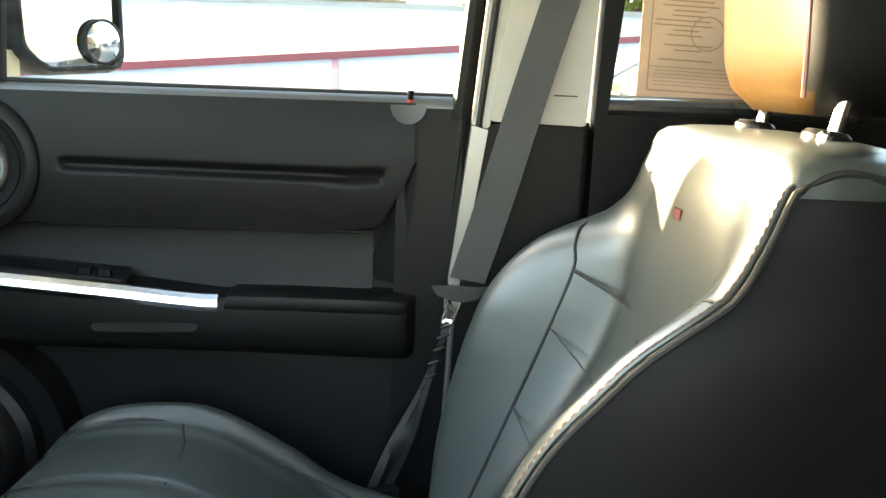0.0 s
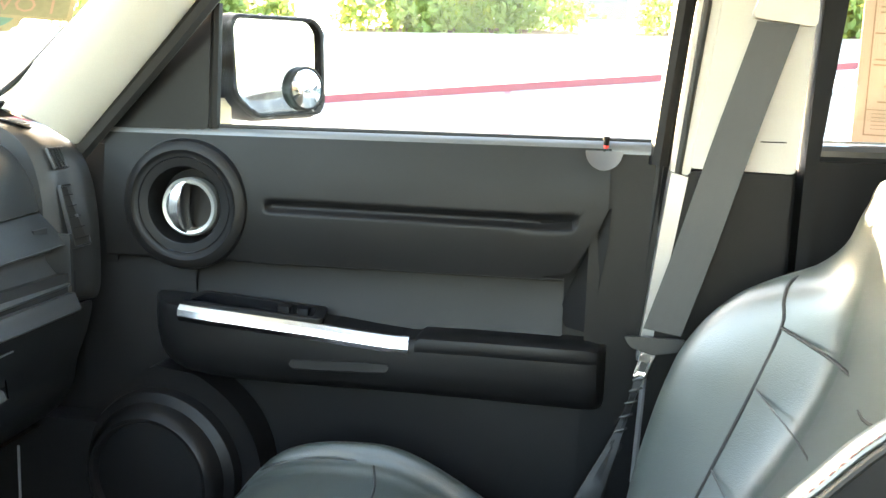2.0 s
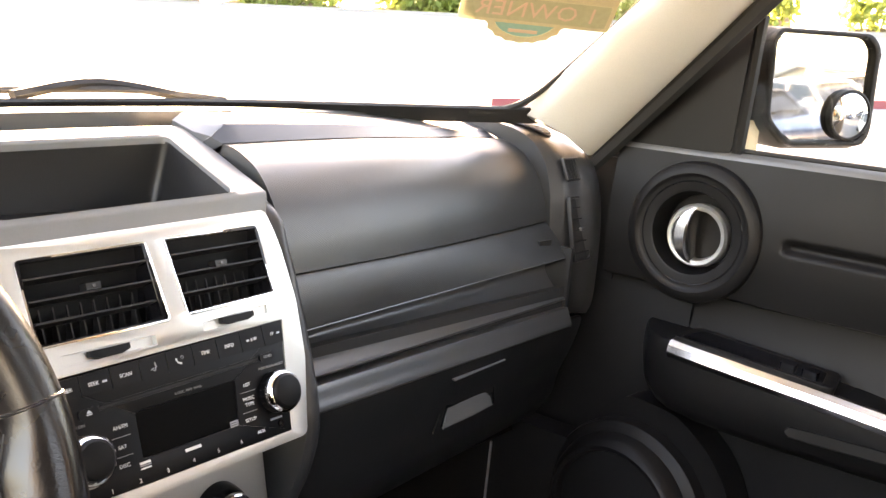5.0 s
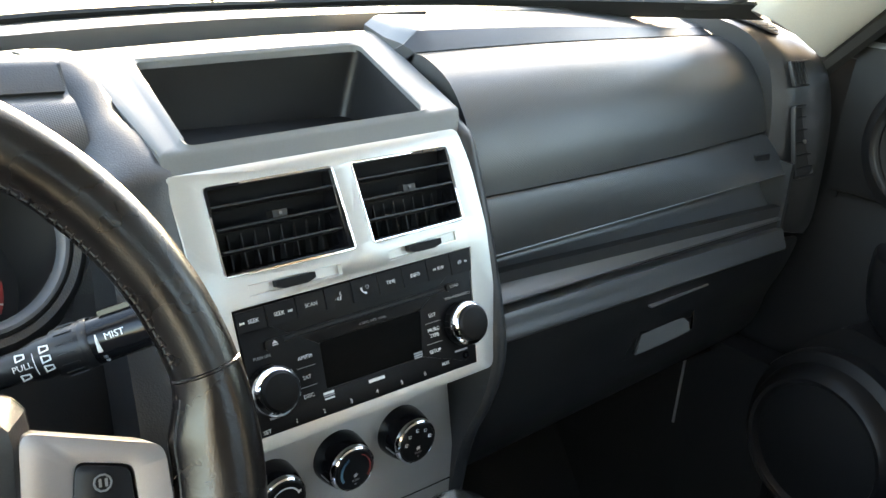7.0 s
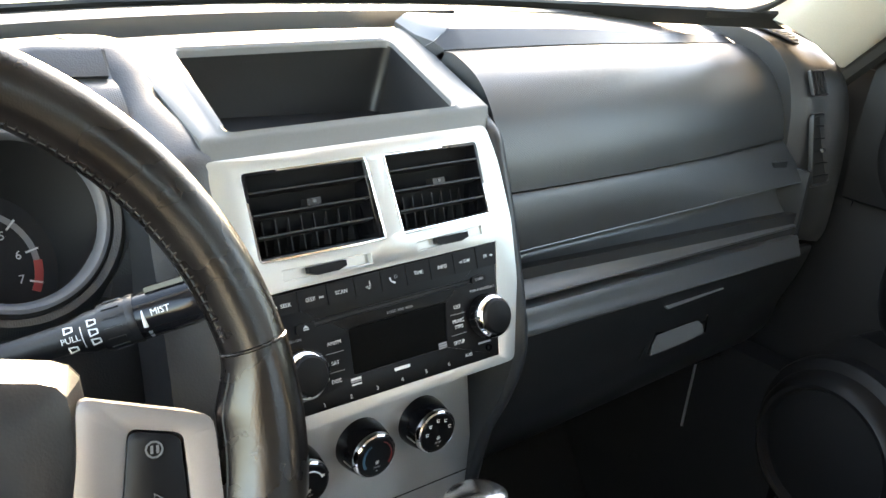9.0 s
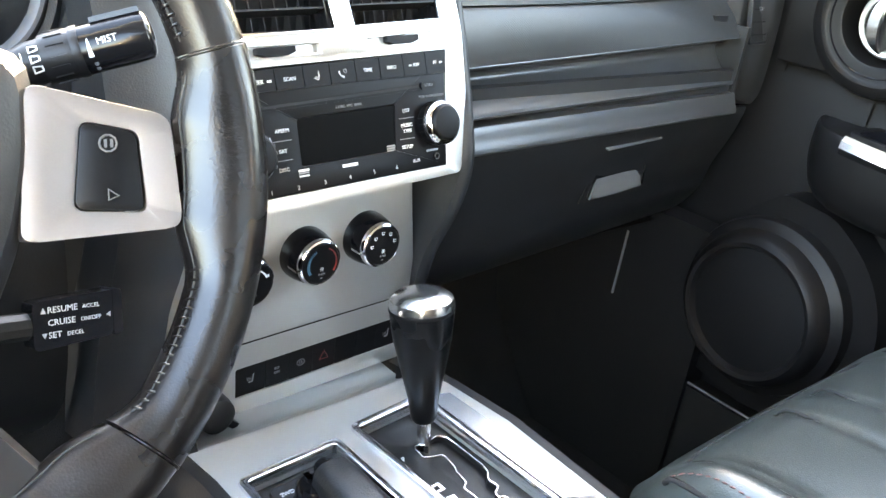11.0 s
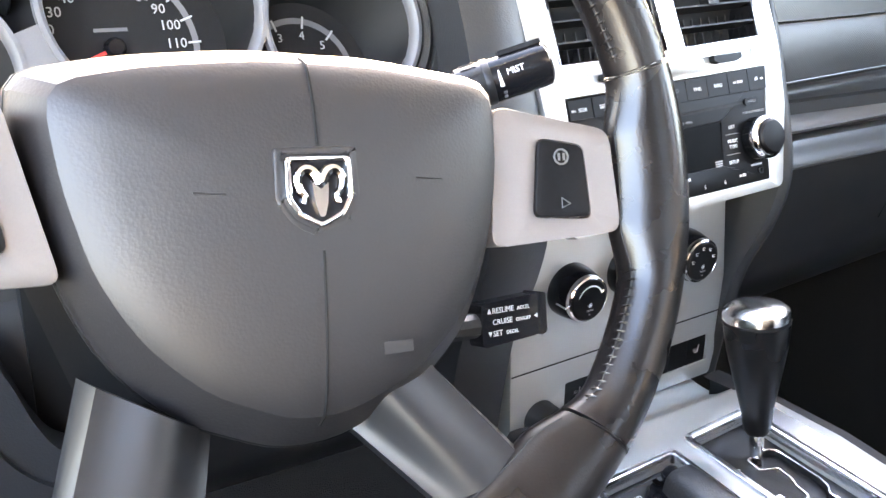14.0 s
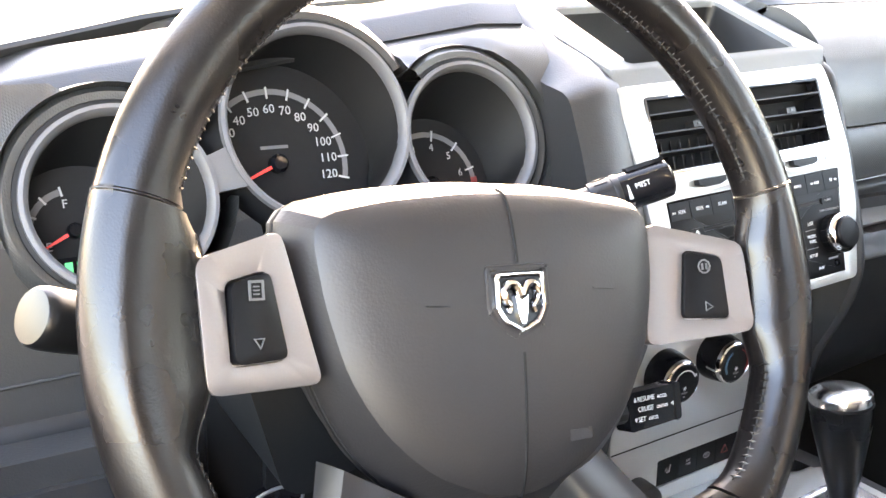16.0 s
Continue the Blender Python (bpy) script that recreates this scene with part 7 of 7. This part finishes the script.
# speaker pod
pod = part("speaker_pod", lathe([(0.116, -0.010), (0.116, 0.040), (0.114, 0.046), (0.108, 0.050), (0.102, 0.053), (0.098, 0.066), (0.094, 0.073), (0.088, 0.077), (0.083, 0.076), (0.079, 0.068)], 0, 0, 56), DOOR, door, "protruding round door speaker housing")
pod.matrix_basis = pose(-0.127, 0.358, 0.002, 1, -5, 0)
part("speaker_grille", lathe([(0.0795, 0.068), (0.05, 0.072), (0, 0.074)], 0, 0, 48), DARK, pod, "black mesh speaker cover")
part("pod_groove", lathe([(0.1025, 0.0520), (0.1010, 0.0535), (0.0995, 0.0530)], 0, 0, 56), DARK, pod)
part("pod_base", slab(rounded([(-0.066, 0.104), (-0.018, 0.146), (0.050, 0.140)] + circle(0, 0, 0.146, 12, 58, -90) + [(-0.10, -0.13), (-0.10, 0.04)], 0.012), -0.022, 0.028, 0.010, 3), DOOR, pod, "faceted base of the speaker housing")
# sail panel, frame and glass
part("sail_panel", slab(rounded([(-0.235, 0.815), (-0.076, 0.826), (-0.070, 0.985), (-0.086, 0.980)], 0.006), -0.014, -0.004, 0.003), DOOR, door, "black mirror sail panel")
part("sail_post", tube([(-0.070, 0.826, -0.010), (-0.066, 0.99, -0.014)], 0.008, 8), DARK, door)
part("glass_run", tube([(-0.072, 0.829, -0.012), (0.505, 0.8275, -0.012)], 0.004, 8), RUBBER, door)
part("window_frame", tube(smooth_path([(0.514, 0.80, -0.004), (0.532, 0.99, 0.004), (0.548, 1.14, 0.03), (0.52, 1.215, 0.06), (0.2, 1.235, 0.075), (0.10, 1.225, 0.07), (-0.08, 0.985, 0.0)]), 0.013, 8), DARK, door, "black window frame")
part("window_pane", grid([[(-0.070, 0.80, -0.016), (0.518, 0.80, -0.016)], [(-0.066, 0.985, -0.008), (0.532, 0.99, -0.004)], [(0.12, 1.21, 0.055), (0.53, 1.20, 0.055)]]), PANE, door, "clear side window")

# ---- door mirror ----
mu = Vector((0.85, -0.53, 0)).normalized()
MM = axes(Vector((0.857, -0.022, 0.857)) + Vector((-0.073 * 0.85, 0.073 * 0.53, 0.072)), mu, (0, 0, 1))
mir = thing("door_mirror", MM, "black door mirror with a round blind-spot mirror", "wing mirror")
MS = rounded([(-0.068, -0.056), (-0.036, -0.082), (0.070, -0.076), (0.079, -0.060), (0.075, 0.036), (0.060, 0.050), (-0.066, 0.045), (-0.074, 0.034)], 0.012)
part("housing", holed([(x * 1.10 + 0.001, y * 1.10 + 0.001) for x, y in MS], [[(x * 1.0, y * 1.0) for x, y in MS]], -0.012, 0.008, 0.003), DARK, mir)
part("shell", grid([[(x * k, y * k, z) for x, y in MS] for k, z in ((1.10, 0.0), (1.15, -0.012), (1.14, -0.05), (0.98, -0.09), (0.6, -0.115))], closed_u=True, caps=False), DARK, mir, "black mirror shell")
part("mirror_glass", slab(MS, -0.006, 0.0), MIRROR, mir, "mirror glass", 0)
bs = part("blind_spot_mirror", lathe([(0.031, 0.0), (0.0315, 0.009), (0.029, 0.0105), (0.0275, 0.009)], 0.0505, -0.0455, 40), DARK, mir, "stick-on round mirror")
part("convex_glass", lathe([(0.0285, 0.0088), (0.022, 0.0112), (0.012, 0.0128), (0, 0.0133)], 0.0505, -0.0455, 40), MIRROR, bs)
part("foot", slab(rounded([(-0.104, -0.080), (-0.074, -0.092), (-0.072, 0.048), (-0.104, 0.040)], 0.010), -0.075, -0.020, 0.010, 3), DARK, mir, "black mirror foot on the door")
part("arm", box(-0.104, -0.098, -0.060, -0.066, -0.062, -0.012, 0.008), SAND_PAINT, mir, "pale gold lower edge of the mirror foot")

# ---- centre pillar, rear door ----
BP = Matrix(((0, 0, -1, 0.668), (-1, 0, 0, 0), (0, 1, 0, 0), (0, 0, 0, 1)))
bp = thing("trim_b_pillar", BP, "pale centre pillar trim over a black lower cover", "pillar trim", kind="structure")
part("upper_trim", slab(rounded([(0.548, 0.80), (0.668, 0.797), (0.690, 1.25), (0.575, 1.25), (0.572, 0.99)], 0.006), -0.05, 0.004, 0.008, 3), BEIGE, bp, "pale stone upper pillar trim")
part("front_edge", slab([(0.527, 0.795), (0.549, 0.79), (0.573, 0.99), (0.582, 1.25), (0.560, 1.25), (0.546, 0.99)], -0.05, -0.004, 0.003), BEIGE, bp)
# Lit lower edge of the pillar, its brightness put in as pale grey.
part("edge_strip", slab([(0.500, 0.56), (0.514, 0.56), (0.547, 0.789), (0.527, 0.794)], -0.05, 0.004, 0.003), GREY_TRIM, bp, "lower edge of the pillar, its lit look painted pale grey")
part("door_seal", tube([(0.530, 0.60, -0.008), (0.536, 0.80, -0.006), (0.556, 0.99, -0.004), (0.57, 1.25, 0.0)], 0.005, 8), RUBBER, bp)
part("lower_cover", slab(rounded([(0.498, 0.0), (0.655, 0.0), (0.666, 0.7955), (0.552, 0.797), (0.536, 0.78), (0.512, 0.60)], 0.006), -0.05, 0.002, 0.006), DOOR, bp, "black lower pillar cover")
part("seal_lip", tube([(0.505, 0.40, 0.0), (0.513, 0.60, 0.0), (0.537, 0.785, 0.0)], 0.004, 8), GREY_TRIM, bp)
part("trim_slot", box(0.626, 0.833, 0.003, 0.655, 0.8345, 0.0048), DARK, bp, smooth=0)

rd = thing("rear_door", BP, "closed black rear door with a window", "car door")
part("panel", slab(rounded([(0.682, 0.05), (1.75, 0.05), (1.75, 0.815), (0.684, 0.815)], 0.006), -0.07, -0.012, 0.004), DOOR, rd)
part("sill", tube([(0.684, 0.822, -0.016), (1.74, 0.822, -0.016)], 0.011, 10), SILL, rd)
# Highlight on the glass edge, made as a thin bright strip.
part("glass_edge_highlight", box(0.690, 0.8335, -0.036, 1.74, 0.8365, -0.026, 0.001), GREY_TRIM, rd, "thin bright strip painting the highlight along the glass edge")
part("post", slab([(0.672, 0.10), (0.690, 0.10), (0.694, 0.80), (0.712, 1.0), (0.728, 1.25), (0.694, 1.25), (0.680, 0.82)], -0.055, -0.004, 0.002), DARK, rd, "black window post")
part("window_pane", grid([[(0.70, 0.81, -0.045), (1.74, 0.81, -0.045)], [(0.72, 1.24, 0.02), (1.74, 1.24, 0.02)]]), PANE, rd)
paper = thing("window_form", BP @ pose(0.735, 0.835, -0.034, -7, 0, -2), "buff printed sales form taped inside the rear window", "paper form")
part("sheet", box(0.0, 0.0, -0.0006, 0.36, 0.30, 0.0, 0.0), PAPER, paper, smooth=0)
part("form_border", holed(rrect(0.012, 0.010, 0.348, 0.29), [rrect(0.0135, 0.0115, 0.3465, 0.2885)], 0.0, 0.0004), PAPER_INK, paper)
part("form_rule", box(0.012, 0.040, 0.0, 0.348, 0.041, 0.0004), PAPER_INK, paper, smooth=0)
rngp = random.Random(5)
bars([(0.11, 0.018 + 0.0045 * k, 0.18) for k in range(5)], paper, PAPER_INK, h=0.0008)
for col0, colw in ((0.022, 0.095), (0.128, 0.10), (0.238, 0.10)):
    bars([(col0 + rngp.uniform(0.3, 0.42) * colw, 0.050 + 0.0062 * k, rngp.uniform(0.35, 0.82) * colw) for k in range(37) if rngp.random() < 0.8], paper, PAPER_INK, h=0.0018)
part("form_seal", holed(circle(0.085, 0.085, 0.022, 28), [circle(0.085, 0.085, 0.0205, 28)], 0.0002, 0.0005), PAPER_INK, paper)

# ---- seat belt ----
belt = thing("seat_belt", I4, "black seat belt hanging on the centre pillar", "seat belt")
part("webbing", ribbon(smooth_path([(0.645, -0.632, 0.968), (0.652, -0.596, 0.84), (0.655, -0.558, 0.70), (0.655, -0.528, 0.60)]), (0.25, 0.97, 0.1), 0.046, 0.0022), WEB, belt)
part("guide", slab(rounded([(-0.036, -0.014), (0.036, -0.014), (0.030, 0.020), (-0.030, 0.020)], 0.008), -0.006, 0.012, 0.004), BEIGE, belt, "pale belt guide").matrix_basis = axes((0.650, -0.640, 0.982), (0, -1, -0.15), (0, -0.15, 1))
tongue = part("tongue", slab(rounded([(-0.038, 0.004), (0.036, -0.002), (0.030, -0.016), (-0.004, -0.020), (-0.030, -0.010)], 0.005), -0.004, 0.005, 0.002), PLASTIC, belt, "buckle tongue")
tongue.matrix_basis = axes((0.646, -0.520, 0.594), (0, -1, 0.08), (0.1, 0.1, 1))
part("tongue_plate", holed(rounded([(-0.016, -0.012), (0.003, -0.012), (-0.013, -0.050), (-0.029, -0.047)], 0.003), [rounded([(-0.018, -0.028), (-0.010, -0.030), (-0.014, -0.042), (-0.021, -0.040)], 0.001)], -0.001, 0.0015, 0.0006), CHROME, tongue, "bright metal latch plate")
slack = smooth_path([(0.650, -0.512, 0.575), (0.646, -0.500, 0.53), (0.640, -0.478, 0.46), (0.628, -0.445, 0.38), (0.612, -0.42, 0.325)], 8)
twist = []
for i, p in enumerate(slack):
    q = i / (len(slack) - 1)
    a = radians(20 + 55 * math.sin(5.0 * q))
    side = Vector((math.sin(a) * 0.9, math.cos(a) * 0.9, 0.2)) * (0.009 + 0.012 * step(0.45, 0.95, q))
    fold = Vector((math.cos(a), -math.sin(a), 0)) * 0.004 * math.sin(9 * q)
    twist.append([Vector(p) - side, Vector(p) - side * 0.4 + fold, Vector(p) + side * 0.4 - fold, Vector(p) + side])
part("webbing", thick_grid(twist, (-0.002, 0.0, 0.0)), PLASTIC, belt, "twisted slack webbing")
for k in range(5):
    p = Vector(slack[6 + 2 * k])
    part("crease", tube([p + Vector((-0.006, -0.008, 0.003)), p + Vector((-0.008, 0, 0)), p + Vector((-0.006, 0.008, -0.003))], [0.0012, 0.0020, 0.0012], 6), WEB, belt)
part("belt_stop", lathe([(0.0, 0.004), (0.007, 0.003), (0.008, 0.0)], 0, 0, 14), DARK, belt).matrix_basis = axes((0.645, -0.480, 0.455), (0, -1, 0), (0.2, 0, 1))
anchor = thing("belt_buckle", axes((0.600, -0.415, 0.315), (0.3, -1, 0), (0, 0, 1)), "belt anchor loop beside the seat", "belt buckle")
part("body", box(-0.03, -0.02, -0.008, 0.035, 0.025, 0.008, 0.005), PLASTIC, anchor)
part("plate", box(-0.02, 0.0, 0.008, 0.02, 0.014, 0.010, 0.001), CHROME, anchor)

# ---- passenger seat ----
SC = 0.370
YC = [(0.28, -0.50), (0.35, -0.548), (0.45, -0.612), (0.55, -0.668), (0.62, -0.693), (0.68, -0.704), (0.74, -0.716), (0.78, -0.730), (0.80, -0.748)]
CREST = [(0.28, -0.480), (0.335, -0.485), (0.43, -0.495), (0.517, -0.515), (0.56, -0.528), (0.60, -0.544), (0.64, -0.572), (0.67, -0.606), (0.69, -0.645), (0.705, -0.680), (0.73, -0.704), (0.76, -0.714), (0.80, -0.728)]
EDGE = [(0.28, -0.440), (0.40, -0.480), (0.50, -0.524), (0.56, -0.552), (0.60, -0.576), (0.63, -0.603), (0.66, -0.632), (0.69, -0.674), (0.705, -0.695), (0.74, -0.720), (0.775, -0.738), (0.80, -0.758)]
HALF = [(0.28, 0.228), (0.45, 0.240), (0.58, 0.242), (0.66, 0.240), (0.70, 0.232), (0.74, 0.214), (0.775, 0.203), (0.80, 0.190)]


def back_y(s, z):
    """Front face of the backrest at s (-1 to 1 across) and height z."""
    mid = spline(YC, z) + (0.004 * math.cos(s / 0.6 * math.pi / 2) if abs(s) < 0.6 else 0)
    if s > 0:
        return mid + (spline(CREST, z) - mid) * step(0.50, 0.93, s) - 0.045 * step(0.88, 1.0, s) ** 2
    edge = spline(EDGE, z)
    return mid + (edge + 0.010 - mid) * step(0.62, 0.90, -s) - 0.010 * step(0.90, 1.0, -s) ** 2


seat = thing("passenger_seat", I4, "black leather bucket seat with red-brown piping", "car seat")
NS = 48
zs = [0.28 + 0.5 * i / 60 for i in range(61)]
rows = []
for z in zs:
    w = spline(HALF, z)
    loop = [(SC + w * s, back_y(s, z), z) for s in [-1 + 2 * j / NS for j in range(NS + 1)]]
    yb = min(spline(YC, z), spline(EDGE, z)) - 0.10
    loop += [(SC + w * 1.0, (loop[-1][1] + yb) / 2, z), (SC + w * 0.9, yb, z), (SC, yb - 0.02, z), (SC - w * 0.9, yb, z), (SC - w * 1.0, (loop[0][1] + yb) / 2, z)]
    rows.append(loop)
for k, dz in ((0.975, 0.010), (0.92, 0.020), (0.80, 0.027), (0.55, 0.031), (0.25, 0.032)):
    last = rows[60]
    cy = spline(YC, 0.78) - 0.055
    rows.append([(SC + (p[0] - SC) * (k + (1 - k) * 0.35), cy + (p[1] - cy) * k, 0.78 + dz) for p in last])
part("backrest", grid(rows, closed_u=True, caps=True), LEATHER, seat, "black leather backrest with side bolsters", 60)


def seat_line(pts, r, material, name, lift=0.0005):
    part(name, tube(smooth_path([(SC + spline(HALF, z) * s, back_y(s, z) + lift, z) for s, z in pts], 5), r, 6), material, seat)


seat_line([(-0.70, 0.642), (-0.34, 0.620), (0.0, 0.602), (0.34, 0.620), (0.70, 0.642)], 0.0020, SEAM, "seam", -0.0006)
for s in (-1, 1):
    seat_line([(s * 0.66, 0.33), (s * 0.68, 0.45), (s * 0.69, 0.57), (s * 0.70, 0.642), (s * 0.745, 0.670), (s * 0.82, 0.690), (s * 0.96, 0.702)], 0.0020, SEAM, "seam", -0.0006)
for z0 in (0.572, 0.478):
    seat_line([(-0.68, z0), (-0.3, z0 - 0.036), (0.0, z0 - 0.052), (0.3, z0 - 0.036), (0.68, z0)], 0.0012, SEAM_LIGHT, "seam")
PIPE_Z = [0.29 + 0.0125 * i for i in range(40)]


def edge_point(z, dx=0.0, dy=0.0):
    return Vector((SC - spline(HALF, z) + dx, back_y(-1, z) + dy, z))


pp = [edge_point(z, -0.001, 0.002) for z in PIPE_Z] + smooth_path([edge_point(0.783, 0.002, -0.004), (SC - 0.196, -0.775, 0.793), (SC - 0.194, -0.815, 0.786), (SC - 0.192, -0.85, 0.775)], 4)
part("piping", tube(pp, 0.0030, 8), SEAM, seat, "dark piping along the seat edge")
part("piping_welt", tube([p + Vector((0.006, 0.0035, 0.0025)) for p in pp], 0.0026, 8), LEATHER, seat)
for k in range(0, len(pp) - 1):
    a, b = pp[k] + Vector((0.0052, 0.0058, 0.0030)), pp[k + 1] + Vector((0.0052, 0.0058, 0.0030))
    n = max(1, int((b - a).length / 0.006))
    for i in range(n):
        part("stitch", tube([a.lerp(b, (i + 0.15) / n), a.lerp(b, (i + 0.5) / n) + Vector((0.0002, 0.0004, 0.0003)), a.lerp(b, (i + 0.8) / n)], [0.0006, 0.0009, 0.0006], 5), STITCH, seat)
# Side away from the windows: shade put in as a near-black material.
part("side_shell", thick_grid([[(SC - spline(HALF, z) - 0.0015 - b, y, z) for y, b in [(back_y(-1, z) + (spline(YC, z) - 0.13 - back_y(-1, z)) * q * (1 - 0.3 * step(0.742, 0.785, z)), 0.012 * math.sin(math.pi * min(1, q * 1.1))) for q in (0, 0.15, 0.4, 0.7, 1.0)]] for z in [0.28 + 0.0097 * i for i in range(52)]], (0.01, 0, 0)), DARK, seat, "side of the backrest, its shade painted near black")
part("bolster_tip", tube([(SC - 0.196, back_y(-0.80, 0.692) + 0.001, 0.692), (SC - 0.208, back_y(-0.86, 0.699) + 0.001, 0.700), (SC - 0.224, back_y(-0.95, 0.701) + 0.001, 0.702), (SC - 0.236, back_y(-1, 0.697) + 0.001, 0.697)], 0.0014, 6), SEAM, seat)
part("small_label", box(SC - 0.012, back_y(0, 0.735) - 0.002, 0.728, SC + 0.012, back_y(0, 0.735) + 0.002, 0.738), RED_MARK, seat, "small red woven label")


# cushion
def cush_z(s, t):
    """Top of the cushion: s across, t from the front (0) to the back (1)."""
    base = spline([(0.0, 0.388), (0.05, 0.412), (0.12, 0.428), (0.25, 0.436), (0.42, 0.430), (0.6, 0.388), (0.75, 0.342), (1.0, 0.305)], t)
    ridge = -0.006 * math.exp(-((abs(s) - 0.76) / 0.035) ** 2) - 0.003 * math.exp(-((abs(s) - 0.14) / 0.03) ** 2)
    return base + 0.018 * step(0.62, 0.86, abs(s)) + (ridge if t > 0.03 else 0) - 0.050 * step(0.86, 1.0, abs(s)) ** 2


def cush_w(t):
    return 0.232 + 0.010 * step(0, 0.45, t)


def cush_dy(s, t):
    """The front edge is slightly rounded in plan."""
    return -0.035 * abs(s) ** 5 * max(0, 1 - t / 0.4)


CY0, CY1 = -0.026, -0.50
rows = []
for i in range(41):
    t = i / 40
    y = CY0 + (CY1 - CY0) * t - 0.0
    w = cush_w(t)
    top = [(SC + w * s, y + cush_dy(s, t), cush_z(s, t)) for s in [-1 + 2 * j / 56 for j in range(57)]]
    rows.append(top + [(SC + w * 1.02, y, 0.26), (SC + w * 0.9, y, 0.18), (SC - w * 0.9, y, 0.18), (SC - w * 1.02, y, 0.26)])
part("cushion", grid([[(SC + (p[0] - SC) * 0.97, p[1] + 0.022, 0.28 + (p[2] - 0.28) * 0.72) for p in rows[0]]] + rows, closed_u=True, caps=True), LEATHER, seat, "black leather seat cushion", 60)


def cush_line(pts, r, material):
    part("seam", tube(smooth_path([(SC + cush_w(t) * s, CY0 + (CY1 - CY0) * t + cush_dy(s, t), cush_z(s, t) + 0.0003) for s, t in pts], 5), r, 6), material, seat)


for s in (-1, 1):
    cush_line([(s * 0.78, 0.04), (s * 0.765, 0.10), (s * 0.76, 0.3), (s * 0.74, 0.6), (s * 0.70, 0.95)], 0.0016, SEAM)
    cush_line([(s * 0.15, 0.05), (s * 0.145, 0.12), (s * 0.14, 0.5), (s * 0.14, 0.95)], 0.0013, SEAM)
    cush_line([(s * 0.905, 0.015), (s * 0.925, 0.06), (s * 0.95, 0.35), (s * 0.955, 0.7), (s * 0.955, 0.98)], 0.0024, SEAM)
    for i in range(60):
        t = 0.02 + 0.016 * i
        q = 0.890 + 0.045 * min(1, t / 0.3)
        part("stitch", tube([(SC + cush_w(u) * s * q, CY0 + (CY1 - CY0) * u + cush_dy(q, u), cush_z(q, u) + 0.0004) for u in (t, t + 0.005, t + 0.010)], [0.0005, 0.0008, 0.0005], 5), STITCH, seat)
cush_line([(-0.72, 0.36), (-0.5, 0.39), (-0.15, 0.40)], 0.0014, SEAM)
cush_line([(0.15, 0.40), (0.5, 0.39), (0.72, 0.36)], 0.0014, SEAM)
cush_line([(-0.90, 0.022), (-0.5, 0.018), (0.0, 0.016), (0.5, 0.018), (0.90, 0.022)], 0.0012, SEAM)
part("seat_base", box(SC - 0.20, -0.48, 0.02, SC + 0.20, -0.08, 0.20, 0.02), DARK, seat)
part("side_cover", box(SC - 0.252, -0.52, 0.10, SC - 0.238, -0.12, 0.27, 0.012, 3), PLASTIC, seat)

# headrest
rows = []
for i in range(11):
    t = i / 10
    z = 0.830 + 0.20 * t
    k = (1 - abs(2 * t - 1) ** 6 * 0.35)
    loop = []
    for j in range(28):
        a = 2 * math.pi * j / 28
        cx, sy = math.cos(a), math.sin(a)
        ex = abs(cx) ** 0.45 * (1 if cx > 0 else -1)
        ey = abs(sy) ** 0.45 * (1 if sy > 0 else -1)
        loop.append((SC + 0.005 + 0.128 * k * ex, -0.825 + 0.016 * (t - 0.3) + 0.058 * k * ey, z))
    rows.append(loop)
hrest = part("headrest", grid(rows, closed_u=True, caps=True), HEADREST, seat, "padded leather headrest, sunlight painted gold on its front, shade black on its sides", 60)
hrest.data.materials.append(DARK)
# Faces turned from the sun take their shade from the black second material.
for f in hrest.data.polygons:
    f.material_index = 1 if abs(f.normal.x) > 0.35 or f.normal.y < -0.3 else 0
for s in (-1, 1):
    if s < 0:
        part("headrest_piping", tube(smooth_path([(SC + 0.005 + s * 0.122, -0.77, 0.845), (SC + 0.005 + s * 0.127, -0.765, 0.93), (SC + 0.005 + s * 0.122, -0.76, 1.02)]), 0.0022, 6), STITCH, seat)
    part("headrest_post", tube([(SC - 0.008 + s * 0.085, -0.80, 0.78), (SC - 0.008 + s * 0.085, -0.815, 0.85)], 0.0065, 12), CHROME, seat, "chrome headrest post")
    part("post_collar", lathe([(0.020, 0.0), (0.020, 0.006), (0.016, 0.010), (0.0075, 0.0105)], 0, 0, 24), PLASTIC, seat).matrix_basis = pose(SC - 0.008 + s * 0.085, -0.801, 0.8085, 8, 0, 0)
part("post_button", lathe([(0.006, 0.0), (0.006, 0.008), (0.004, 0.010), (0, 0.0105)], 0, 0, 14), CHROME, seat).matrix_basis = pose(SC - 0.115, -0.79, 0.8085, 10, 0, 0)

# ---- small things on the floor ----
sillp = thing("sill_plate", I4, "black door sill plate with a thin bright edge", "sill plate")
part("plate", box(0.664, -0.50, 0.0, 0.70, 0.40, 0.196, 0.008), PLASTIC, sillp)
part("edge_line", tube([(0.665, -0.30, 0.196), (0.665, 0.272, 0.202)], 0.0018, 6), GREY_TRIM, sillp)
part("kick_line", tube([(0.654, 0.346, 0.374), (0.654, 0.347, 0.275)], 0.0018, 6), GREY_TRIM, sillp)
structure("trim_kick_panel", box(0.655, 0.20, 0.0, 0.70, 0.60, 0.42, 0.02), DARK, "black kick panel ahead of the door")
mat_ = thing("floor_mat", I4, "black carpet floor mat", "floor mat")
part("pile", box(0.17, -0.05, 0.0, 0.60, 0.42, 0.012, 0.005), CARPET, mat_)
